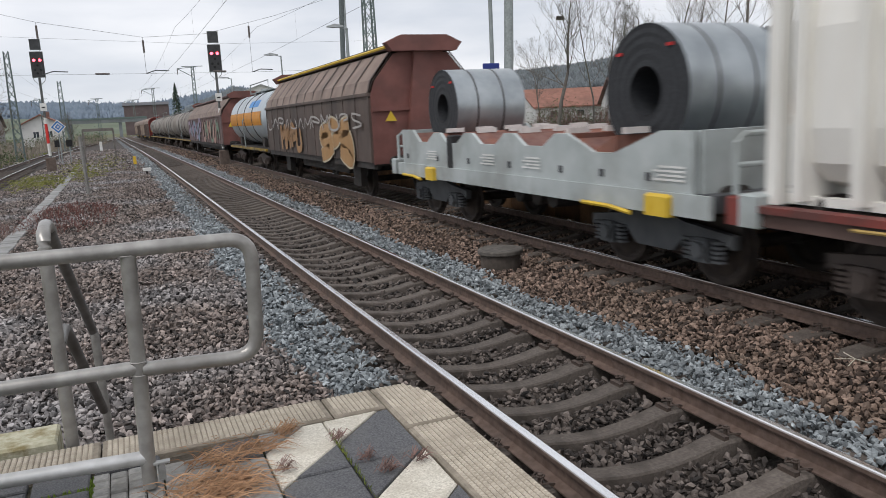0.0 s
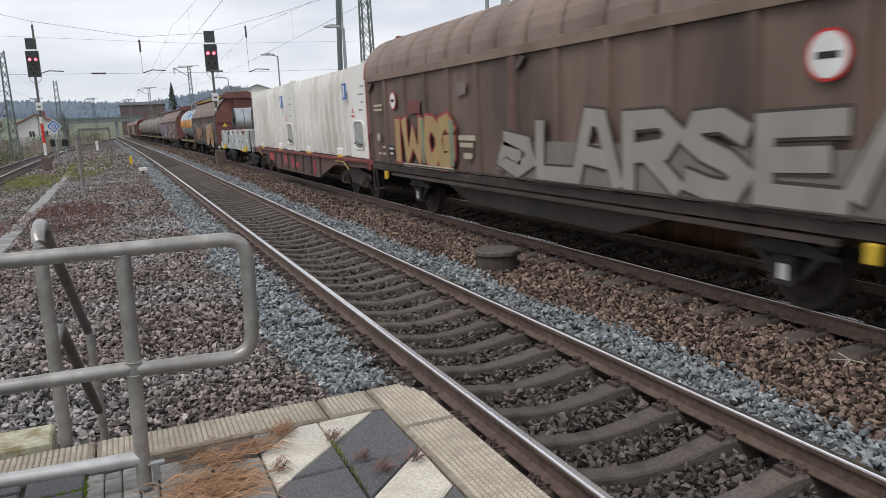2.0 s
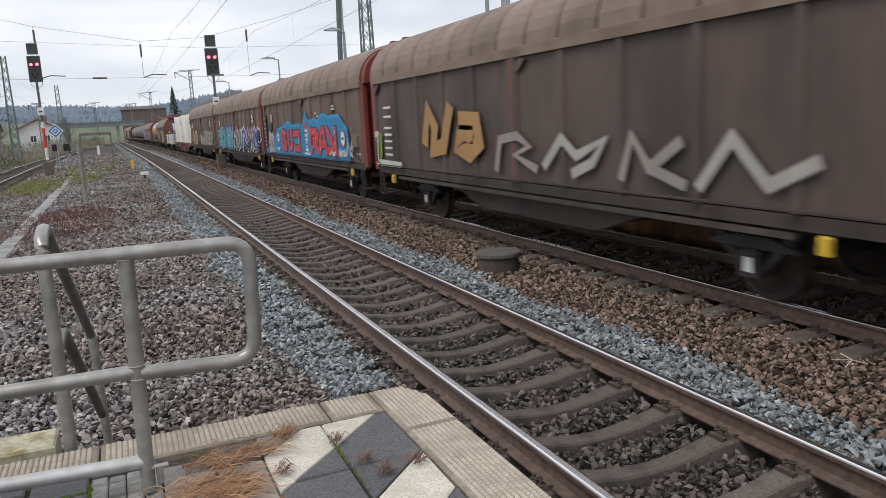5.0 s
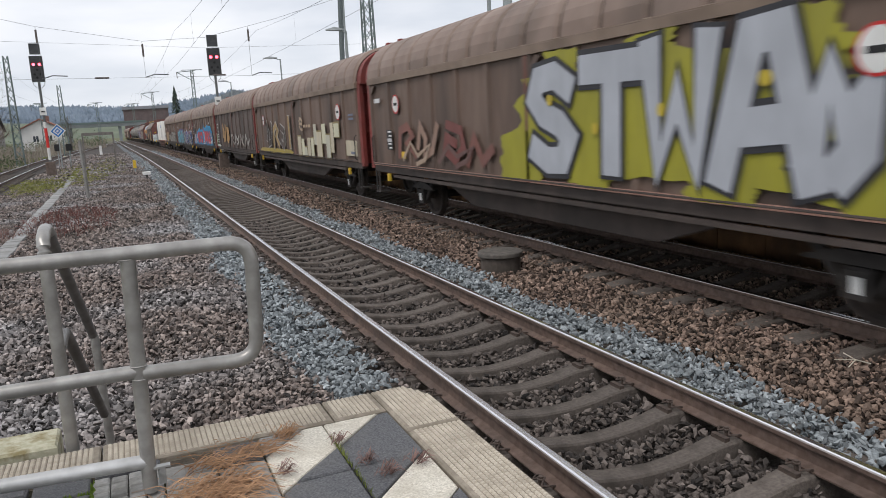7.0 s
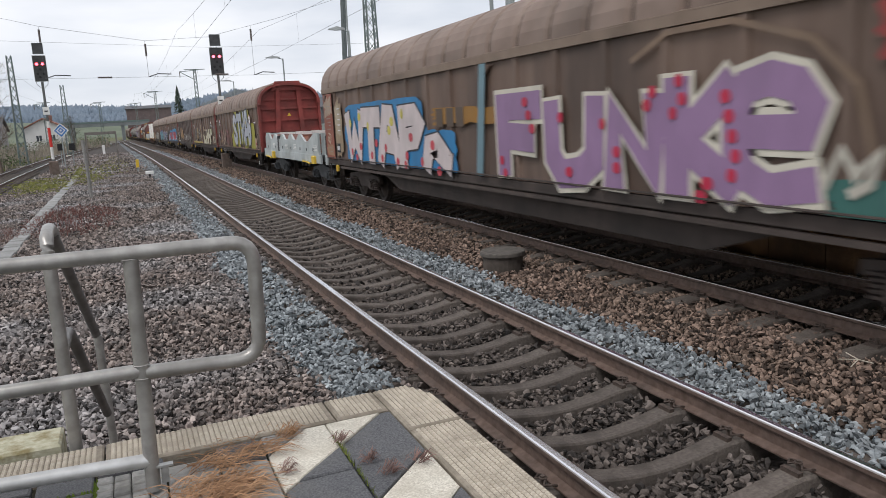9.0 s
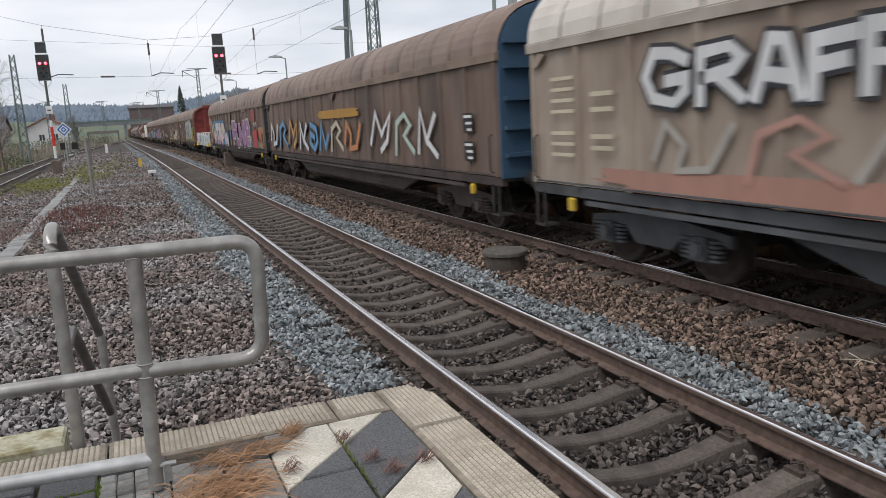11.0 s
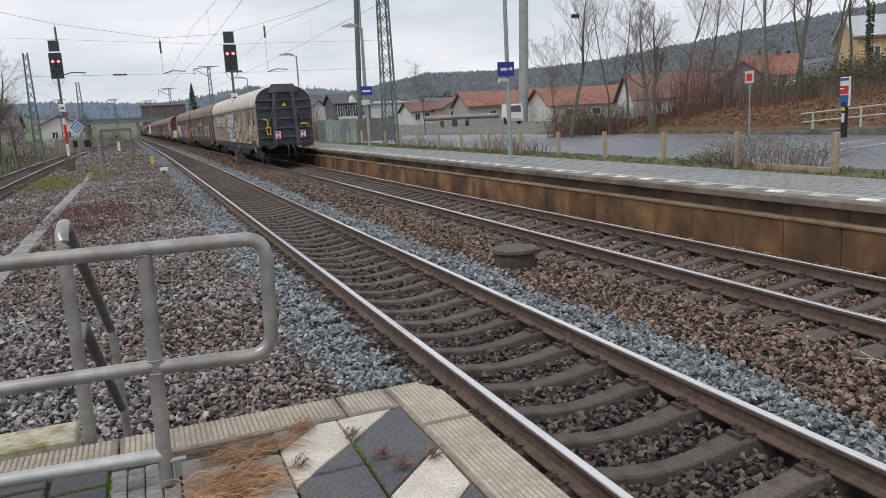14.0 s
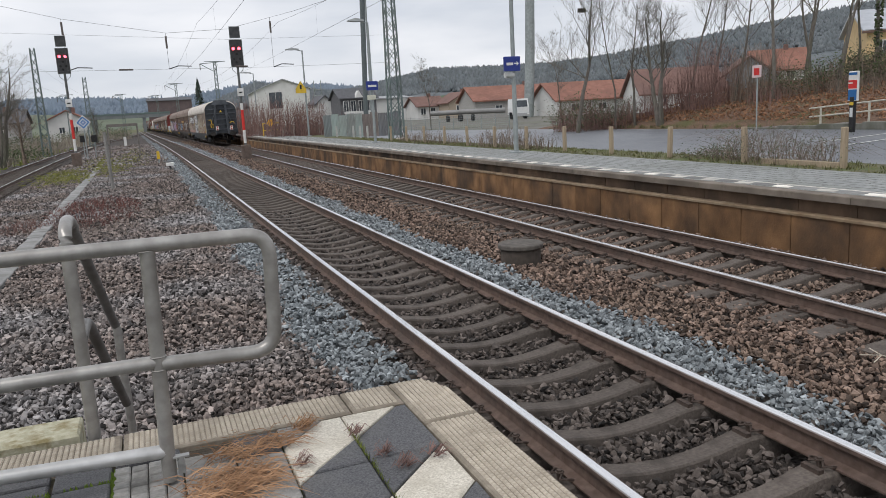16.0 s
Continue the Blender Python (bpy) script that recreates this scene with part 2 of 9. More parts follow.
class Mesh:
    """Collects simple solids into one mesh."""

    def __init__(self):
        self.v, self.f, self.m = [], [], []

    def add(self, verts, faces, mi=0):
        o = len(self.v)
        self.v += [tuple(p) for p in verts]
        self.f += [tuple(i + o for i in f) for f in faces]
        self.m += [mi] * len(faces)
        return self

    def box(self, x0, x1, y0, y1, z0, z1, mi=0):
        vs = [(x, y, z) for z in (z0, z1) for y in (y0, y1) for x in (x0, x1)]
        return self.add(vs, [(0, 2, 3, 1), (4, 5, 7, 6), (0, 1, 5, 4), (2, 6, 7, 3), (0, 4, 6, 2), (1, 3, 7, 5)], mi)

    def slab(self, x0, x1, y0, y1, z0, z1, c=0.01, mi=0):
        """A box with its upper edges chamfered."""
        lo = [(x0, y0, z0), (x1, y0, z0), (x1, y1, z0), (x0, y1, z0)]
        mid = [(x, y, z1 - c) for x, y, _ in lo]
        top = [(x0 + c, y0 + c, z1), (x1 - c, y0 + c, z1), (x1 - c, y1 - c, z1), (x0 + c, y1 - c, z1)]
        fs = [(3, 2, 1, 0), (8, 9, 10, 11)]
        for i in range(4):
            j = (i + 1) % 4
            fs += [(i, j, 4 + j, 4 + i), (4 + i, 4 + j, 8 + j, 8 + i)]
        return self.add(lo + mid + top, fs, mi)

    def loft(self, rings, closed=True, caps=True, mi=0):
        n = len(rings[0])
        vs = [p for r in rings for p in r]
        fs = []
        for k in range(len(rings) - 1):
            for i in range(n if closed else n - 1):
                j = (i + 1) % n
                fs.append((k * n + i, k * n + j, (k + 1) * n + j, (k + 1) * n + i))
        if caps and closed:
            fs += [tuple(reversed(range(n))), tuple(range((len(rings) - 1) * n, len(rings) * n))]
        return self.add(vs, fs, mi)

    def tube(self, pts, r, n=8, mi=0, r1=None, caps=True):
        pts = [Vector(p) for p in pts]
        rings = []
        up = Vector((0.13, 0.31, 0.94))
        for i, p in enumerate(pts):
            d = (pts[min(i + 1, len(pts) - 1)] - pts[max(i - 1, 0)]).normalized()
            a = d.cross(up)
            if a.length < 0.05:
                a = d.cross(Vector((1, 0, 0)))
            a.normalize()
            b = d.cross(a)
            rr = r if r1 is None else r + (r1 - r) * i / (len(pts) - 1)
            rings.append([p + rr * (math.cos(q) * a + math.sin(q) * b) for q in (2 * math.pi * k / n for k in range(n))])
        return self.loft(rings, True, caps, mi)

    def cyl(self, p0, p1, r, n=16, mi=0, r1=None):
        return self.tube([p0, p1], r, n, mi, r1)

    def prism_y(self, prof, y0, y1, mi=0):
        """A profile of (x, z), drawn along y."""
        return self.loft([[(x, y0, z) for x, z in prof], [(x, y1, z) for x, z in prof]], True, True, mi)

    def prism_x(self, prof, x0, x1, mi=0):
        """A profile of (y, z), drawn along x."""
        return self.loft([[(x0, y, z) for y, z in prof], [(x1, y, z) for y, z in prof]], True, True, mi)

    def prism_z(self, prof, z0, z1, mi=0):
        return self.loft([[(x, y, z0) for x, y in prof], [(x, y, z1) for x, y in prof]], True, True, mi)

    def data(self, name, *mats):
        me = bpy.data.meshes.new(name)
        me.from_pydata(self.v, [], self.f)
        for m in mats:
            me.materials.append(m)
        if len(mats) > 1:
            me.polygons.foreach_set("material_index", self.m)
        bm = bmesh.new()
        bm.from_mesh(me)
        bmesh.ops.recalc_face_normals(bm, faces=bm.faces)
        bm.to_mesh(me)
        bm.free()
        return me


def smooth(ob, angle=40):
    me = ob.data
    me.polygons.foreach_set("use_smooth", [True] * len(me.polygons))
    me.set_sharp_from_angle(angle=radians(angle))
    return ob


def part(name, mesh, material, parent, label="", m=None, soft=False):
    """One mesh object under a thing or a part."""
    mats = material if isinstance(material, (list, tuple)) else [material]
    data = mesh.data(name, *mats) if isinstance(mesh, Mesh) else mesh
    ob = new(name, data)
    ob.parent = parent
    if m is not None:
        ob.matrix_basis = m
    if soft:
        smooth(ob)
    if label:
        ob["label"] = label
    return ob


def thing(name, mesh, material, label, category, group="", kind="", soft=False, m=None):
    ob = part(name, mesh, material, None, "", m, soft)
    return tagged(ob, label, category, group, kind)


def empty(name, m, label, category, group="", kind=""):
    ob = new(name)
    ob.matrix_basis = m
    ob.empty_display_size = 0.2
    return tagged(ob, label, category, group, kind)


# ---------------------------------------------------------------- plan
GAUGE = 1.507
T1, T2 = GAUGE / 2, 4.093 + GAUGE / 2  # centre lines of the near track and of the train's track
PLAT = 0.70                            # height of both platforms over the rail heads
BED = -0.225                           # ballast level


def bend(y):
    """The slight curve to the left that both tracks take, straight again further on."""
    u = min(max(0.0, y - 30.0), 60.0)
    return -u * u / 9400.0 - max(0.0, y - 90.0) * 0.01277


def left_line(y):
    u = y - 60.0
    return -9.135 - 0.0042 * u + 0.0002905 * u * u


def trough_line(y):
    return -4.72 - 0.0055 * y


# ---------------------------------------------------------------- ground
def ground():
    g = Mesh()
    g.add([(-1500, -300, -0.62), (1500, -300, -0.62), (1500, 1600, -0.62), (-1500, 1600, -0.62)], [(0, 1, 2, 3)])
    thing("ground", g, MEADOW, "flat grassy ground of the valley floor", "ground", kind="structure")


def strip(name, inner, outer, z, material, label, y0=-6, y1=320, dy=4, cat="ballast"):
    g = Mesh()
    n = int((y1 - y0) / dy) + 1
    vs = []
    for i in range(n):
        y = y0 + i * dy
        vs += [(inner(y), y, z), (outer(y), y, z)]
    g.add(vs, [(2 * i, 2 * i + 1, 2 * i + 3, 2 * i + 2) for i in range(n - 1)])
    return thing(name, g, material, label, cat, kind="structure")


ground()
strip("ballast_bed", lambda y: left_line(y) - 2.3, lambda y: 6.6 + bend(y), BED - 0.14, GRAVEL, "dark brown-grey ballast bed under the tracks")
strip("ballast_left", lambda y: left_line(y) - 2.3, lambda y: -0.95 + bend(y), BED - 0.085, GRAVEL, "dark brown-grey ballast beside the near track")
strip("ballast_shoulder_left", lambda y: -0.95 + bend(y), lambda y: -0.28 + bend(y), BED - 0.07, GRAVEL_FRESH, "band of fresh pale grey ballast beside the near track", y0=3.9)
strip("ballast_shoulder_right", lambda y: 1.72 + bend(y), lambda y: 2.38 + bend(y), BED - 0.07, GRAVEL_FRESH, "band of fresh pale grey ballast between the tracks")
strip("ballast_middle", lambda y: 2.38 + bend(y), lambda y: 6.45 + bend(y), BED - 0.085, GRAVEL_RUST, "rust-brown ballast between the tracks and under the far one")
strip("left_soil", lambda y: -40, lambda y: left_line(y) - 2.3, BED - 0.08, SOIL, "patchy soil and grass beside the sidings", y0=20, cat="ground")

SHARD_V = np.array([(x, 0.72 * y, 0.62 * z) for z in (-1, 1) for y in (-1, 1) for x in (-1, 1)], float)
SHARD_V[4:, :2] *= 0.72
SHARD_F = np.array([(0, 2, 3), (0, 3, 1), (4, 5, 7), (4, 7, 6), (0, 1, 5), (0, 5, 4), (2, 6, 7), (2, 7, 3), (0, 4, 6), (0, 6, 2), (1, 3, 7), (1, 7, 5)])
_g = (1 + 5 ** 0.5) / 2
ICO_V = np.array([(-1, _g, 0), (1, _g, 0), (-1, -_g, 0), (1, -_g, 0), (0, -1, _g), (0, 1, _g), (0, -1, -_g), (0, 1, -_g), (_g, 0, -1), (_g, 0, 1), (-_g, 0, -1), (-_g, 0, 1)], float) * 0.52
ICO_F = np.array([(0, 11, 5), (0, 5, 1), (0, 1, 7), (0, 7, 10), (0, 10, 11), (1, 5, 9), (5, 11, 4), (11, 10, 2), (10, 7, 6), (7, 1, 8), (3, 9, 4), (3, 4, 2), (3, 2, 6), (3, 6, 8), (3, 8, 9), (4, 9, 5), (2, 4, 11), (6, 2, 10), (8, 6, 7), (9, 8, 1)])
OCT_V = np.array([(1, 0, 0), (-1, 0, 0), (0, 1, 0), (0, -1, 0), (0, 0, 1), (0, 0, -1)], float)
OCT_F = np.array([(0, 2, 4), (2, 1, 4), (1, 3, 4), (3, 0, 4), (2, 0, 5), (1, 2, 5), (3, 1, 5), (0, 3, 5)])


def scatter(name, centres, sizes, material, label, rng, coarse=False, category="ballast", flat=0.58, tilt=0.5, crisp=True):
    """A bed of loose broken stones as one mesh."""
    tv, tf = {True: (OCT_V, OCT_F), False: (SHARD_V, SHARD_F), "round": (ICO_V, ICO_F)}[coarse]
    n, k = len(centres), len(tv)
    v = np.repeat(tv[None], n, 0) * (rng.uniform(0.42, 1.42, (n, k, 1)) * rng.uniform(0.8, 1.2, (n, k, 3)) if coarse == "round" else rng.uniform(0.62, 1.22, (n, k, 3)))
    v *= rng.uniform(0.62, 1.35, (n, 1, 3)) * np.array([1, 1, flat])
    q = rng.normal(size=(n, 4)) * np.array([1, tilt, tilt, 1])
    q /= np.linalg.norm(q, axis=1, keepdims=True)
    w, x, y, z = q.T
    rot = np.stack([1 - 2 * (y * y + z * z), 2 * (x * y - z * w), 2 * (x * z + y * w), 2 * (x * y + z * w), 1 - 2 * (x * x + z * z), 2 * (y * z - x * w), 2 * (x * z - y * w), 2 * (y * z + x * w), 1 - 2 * (x * x + y * y)], 1).reshape(n, 3, 3)
    v = np.einsum("nij,nkj->nki", rot, v) * sizes[:, None, None] + centres[:, None]
    f = (tf[None] + (np.arange(n) * k)[:, None, None]).reshape(-1, 3)
    me = bpy.data.meshes.new(name)
    me.vertices.add(n * k)
    me.vertices.foreach_set("co", v.ravel())
    me.loops.add(f.size)
    me.loops.foreach_set("vertex_index", f.ravel().astype(np.int32))
    me.polygons.add(len(f))
    me.polygons.foreach_set("loop_start", np.arange(0, f.size, 3, dtype=np.int32))
    me.update(calc_edges=True)
    if crisp:
        me.shade_flat()
    me.materials.append(material)
    return tagged(new(name, me), label, category, kind="stuff")


SLEEPER_Y0 = 5.66
SLEEPER2_Y0 = 5.90


def ballast_stones():
    rng = np.random.default_rng(4)
    zones = ((-5.8, 2.2, 0.085, 0.055, True), (2.2, 9.0, 0.039, 0.0300, "round"), (9.0, 20.0, 0.052, 0.036, False), (20.0, 50.0, 0.074, 0.047, True), (50.0, 105.0, 0.16, 0.085, True))
    kinds = {"dark": [], "fresh": [], "rust": [], "oily": []}
    for ya, yb, pitch, size, coarse in zones:
        xs = np.arange(-3.2 - 0.17 * yb if yb < 30 else -7.2, 6.42, pitch)
        ys = np.arange(ya, yb, pitch)
        gx, gy = np.meshgrid(xs, ys)
        x = gx.ravel() + rng.uniform(-0.5, 0.5, gx.size) * pitch
        y = gy.ravel() + rng.uniform(-0.5, 0.5, gx.size) * pitch
        keep = x > -3.2 - 0.17 * y
        x, y = x[keep], y[keep]
        # not under the platform end
        keep = ~((x < -0.93) & (y < 3.78))
        for tc, s0 in ((T1, SLEEPER_Y0), (T2, SLEEPER2_Y0)):
            for rail in (tc - GAUGE / 2, tc + GAUGE / 2):
                keep &= np.abs(x - rail) > 0.085
            ds = np.abs((y - s0 + 0.3) % 0.6 - 0.3)
            dx = np.abs(x - tc)
            keep &= ~((ds < (0.15 if ya >= 20 else 0.125)) & (dx < 0.93 + 0.08 * rng.uniform(-1, 1, len(x))))
        keep &= np.hypot(x - 2.93, y - 10.26) > 0.36
        keep &= (np.abs(x - trough_line(y)) > 0.20) | (y < 8) | (y > 62)
        x, y = x[keep], y[keep]
        low = 0.018 * np.sin(x * 2.1 + 1.3 * np.sin(y * 0.7)) * np.sin(y * 1.7 + x)
        inside = (np.abs(x - T1) < 0.70) | (np.abs(x - T2) < 0.70)
        z = BED + low * 0.6 + rng.uniform(-1.1, 0.9, len(x)) * size - np.where(inside, 0.055 - 0.035 * np.clip((np.minimum(np.abs(x - T1), np.abs(x - T2)) - 0.35) / 0.35, 0, 1), 0.0)
        z -= np.where(inside, 0.045 if ya >= 20 else 0.0, 0.0)
        # fresh stones heaped over the sleeper ends
        ends = (np.abs((y - SLEEPER_Y0 + 0.3) % 0.6 - 0.3) < 0.16) & (np.abs(x - T1) > 0.93) & (np.abs(x - T1) < 1.4)
        z += np.where(ends, 0.045, 0.0)
        s = size * rng.uniform(0.62, 1.22, len(x))
        edge = 0.10 * np.sin(y * 1.3) + rng.normal(0, 0.07, len(x))
        fresh = ((x > -0.93 + edge) & (x < -0.26)) | ((x > 1.62) & (x < 2.46 + edge))
        rust = (x >= 2.46 + edge) & ~fresh
        oily = (np.abs(x - T1) < 0.95) & ~fresh
        bend_all = -np.clip(y - 30.0, 0.0, 60.0) ** 2 / 9400.0 - np.maximum(0.0, y - 90.0) * 0.01277
        for key, sel in (("fresh", fresh), ("rust", rust), ("oily", oily), ("dark", ~fresh & ~rust & ~oily)):
            kinds[key].append((np.stack([x + bend_all, y, z], 1)[sel], s[sel], coarse))
    words = {"oily": (STONE_OILY, "dark oily ballast stones between the sleepers"), "dark": (STONE_DARK, "dark brown-grey broken ballast stones"), "fresh": (STONE_FRESH, "fresh pale blue-grey ballast stones beside the rails"), "rust": (STONE_RUST, "rust-brown ballast stones between the tracks")}
    for key, rows in kinds.items():
        for c, s, coarse in rows:
            scatter("ballast_stones", c, s, words[key][0], words[key][1], rng, coarse)


# ---------------------------------------------------------------- tracks
RAIL_PROFILE = [(-0.075, -0.172), (0.075, -0.172), (0.075, -0.160), (0.012, -0.140), (0.009, -0.055), (0.036, -0.040), (0.036, -0.014), (0.032, -0.006), (0.020, -0.001), (-0.020, -0.001), (-0.032, -0.006), (-0.036, -0.014), (-0.036, -0.040), (-0.009, -0.055), (-0.012, -0.140), (-0.075, -0.160)]


def rail(line, label, y0=-6.0, y1=330.0, z=0.0, tone=None):
    g = Mesh()
    ys = []
    y = y0
    while y < y1:
        ys.append(y)
        y += 6.0 if y > 28 else 17.0
    ys.append(y1)
    n = len(RAIL_PROFILE)
    rings = [[(line(y) + px, y, pz + z) for px, pz in RAIL_PROFILE] for y in ys]
    g.loft(rings)
    # running surface polished, shoulders worn
    for i in range(len(g.f)):
        if i < (len(ys) - 1) * n:
            j = i % n
            g.m[i] = 1 if j in (7, 8, 9) else 2 if j in (6, 10) else 0
    return thing("rail", g, tone or [RAIL_RUST, RAIL_SHINE, RAIL_WORN], label, "rail", "running rails", kind="structure")


def tracks():
    for tc, what in ((T1, "near track"), (T2, "far track")):
        for s in (-1, 1):
            rail(lambda y, x=tc + s * GAUGE / 2: x + bend(y), "brown steel rail with a bright running surface, " + what)
    for s in (-1, 1):
        rail(lambda y, q=s * GAUGE / 2: left_line(y) + q, "rusty steel rail of the siding", 18.0, 235.0, -0.06)
        rail(lambda y, q=s * GAUGE / 2: left_line(y) - 5.2 - 0.03 * (y - 60) + q, "rusty steel rail of the outer siding", 22.0, 235.0, -0.06, [RAIL_RUST, RAIL_RUST, RAIL_RUST])


def sleeper_mesh():
    """A pre-stressed concrete sleeper: high rail seats, a lower waist."""
    g = Mesh()
    st = [(-1.30, 0.150, 0.115, -0.205), (-1.12, 0.150, 0.108, -0.186), (-0.92, 0.150, 0.103, -0.176), (-0.60, 0.130, 0.088, -0.176), (-0.50, 0.122, 0.080, -0.190), (-0.34, 0.112, 0.074, -0.222), (-0.16, 0.106, 0.070, -0.243), (0, 0.104, 0.068, -0.250)]
    st = st + [(-x, a, b, z) for x, a, b, z in reversed(st[:-1])]
    rings = []
    for x, wb, wt_, z in st:
        rings.append([(x, -wb, -0.42), (x, wb, -0.42), (x, wt_ + 0.012, z - 0.014), (x, wt_, z), (x, -wt_, z), (x, -wt_ - 0.012, z - 0.014)])
    return g.loft(rings)


def clip_mesh():
    """A rail clip: a bent spring-steel wire held by a screw."""
    g = Mesh()
    g.tube([(0.0, -0.075, 0.02), (0.045, -0.085, 0.035), (0.085, -0.055, 0.03), (0.055, -0.022, 0.045), (0.03, 0.0, 0.05), (0.055, 0.022, 0.045), (0.085, 0.055, 0.03), (0.045, 0.085, 0.035), (0.0, 0.075, 0.02)], 0.0085, 5)
    g.cyl((0.058, 0, 0.0), (0.058, 0, 0.068), 0.017, 6)
    g.cyl((0.058, 0, 0.05), (0.058, 0, 0.056), 0.028, 8)
    g.box(0.095, 0.135, -0.07, 0.07, -0.01, 0.02)
    return g


def sleepers():
    me = sleeper_mesh().data("sleeper", CONC_SLEEPER)
    ce = clip_mesh().data("rail_clip", CLIP_STEEL)
    far = Mesh()
    for tc, s0, what in ((T1, SLEEPER_Y0, "near"), (T2, SLEEPER2_Y0, "far")):
        k0 = -18
        for k in range(k0, 160):
            y = s0 + 0.6 * k
            if k < 75:
                o = thing("sleeper", me, None, "weathered concrete sleeper bedded in ballast", "sleeper", "sleepers of the %s track" % what, m=pose(tc + bend(y), y, 0))
                if y < 17:
                    for rx in (-GAUGE / 2, GAUGE / 2):
                        for sgn in (-1, 1):
                            part("rail_clip", ce, None, o, m=pose(rx + sgn * 0.062, 0, -0.172, 0, 0, 0 if sgn > 0 else 180))
            else:
                far.box(tc + bend(y) - 1.25, tc + bend(y) + 1.25, y - 0.11, y + 0.11, -0.3, -0.185)
    for k in range(60):
        y = 22 + 0.65 * k
        far.box(left_line(y) - 1.25, left_line(y) + 1.25, y - 0.12, y + 0.12, -0.3, -0.225)
    thing("distant_sleepers", far, CONC_SLEEPER, "rows of distant concrete sleepers", "sleeper", kind="stuff")


# ---------------------------------------------------------------- near platform end
def bumpy_slab(x0, x1, y0, y1, z0, z1, cut=None, pitch=0.0245):
    """A kerb slab with rows of low studs; cut takes off the outer corner."""
    g = Mesh()
    c = 0.008
    if cut:
        prof = [(x0, y0), (x1, y0), (x1, y1 - cut), (x1 - cut * 0.45, y1), (x0, y1)]
    else:
        prof = [(x0, y0), (x1, y0), (x1, y1), (x0, y1)]
    mx, my = (x0 + x1) / 2, (y0 + y1) / 2
    top = [(mx + (x - mx) * (1 - 2 * c / (x1 - x0)), my + (y - my) * (1 - 2 * c / (y1 - y0))) for x, y in prof]
    g.loft([[(x, y, z0) for x, y in prof], [(x, y, z1 - c) for x, y in prof], [(x, y, z1) for x, y in top]])
    nx, ny = int((x1 - x0 - 0.03) / pitch), int((y1 - y0 - 0.03) / pitch)
    for i in range(nx):
        for j in range(ny):
            x, y = x0 + 0.02 + (i + 0.5) * pitch, y0 + 0.02 + (j + 0.5) * pitch
            if cut and (x - x1) + (y - y1) * 0.45 > -cut * 0.45 - 0.01:
                continue
            r, q = 0.0098, 0.0055
            g.add([(x - r, y - r, z1), (x + r, y - r, z1), (x + r, y + r, z1), (x - r, y + r, z1), (x - q, y - q, z1 + 0.0065), (x + q, y - q, z1 + 0.0065), (x + q, y + q, z1 + 0.0065), (x - q, y + q, z1 + 0.0065)], [(4, 5, 6, 7), (0, 1, 5, 4), (1, 2, 6, 5), (2, 3, 7, 6), (3, 0, 4, 7)], 1)
    return g


def clip_poly(poly, a, b, c):
    """The side of a polygon with a*x + b*y <= c."""
    out = []
    for i, p in enumerate(poly):
        q = poly[(i + 1) % len(poly)]
        dp, dq = a * p[0] + b * p[1] - c, a * q[0] + b * q[1] - c
        if dp <= 0:
            out.append(p)
        if dp * dq < 0:
            t = dp / (dp - dq)
            out.append((p[0] + t * (q[0] - p[0]), p[1] + t * (q[1] - p[1])))
    return out


def inset(poly, d):
    cx, cy = sum(p[0] for p in poly) / len(poly), sum(p[1] for p in poly) / len(poly)
    out = []
    for x, y in poly:
        r = math.hypot(x - cx, y - cy)
        out.append((x + (cx - x) / r * d * 1.4, y + (cy - y) / r * d * 1.4))
    return out


def paver(poly, z, material, parent, tilt=0.0):
    small = abs(poly[0][0] - poly[1][0]) < 0.1
    p = inset(poly, 0.001 if small else 0.005)
    q = inset(poly, 0.008 if small else 0.012)
    g = Mesh()
    g.loft([[(x, y, z - 0.06) for x, y in p], [(x, y, z - 0.007) for x, y in p], [(x, y, z + tilt * (x + 1.5)) for x, y in q]])
    return part("paving_stone", g, material, parent)


SLAB = [mat("kerb_base", (0.21, 0.18, 0.14), (0.32, 0.28, 0.225), 0.9, 20, stain=(0.13, 0.11, 0.083), sscale=3, samt=0.7, rand="object", ramt=0.1, bump=0.3, bscale=90), KERB]


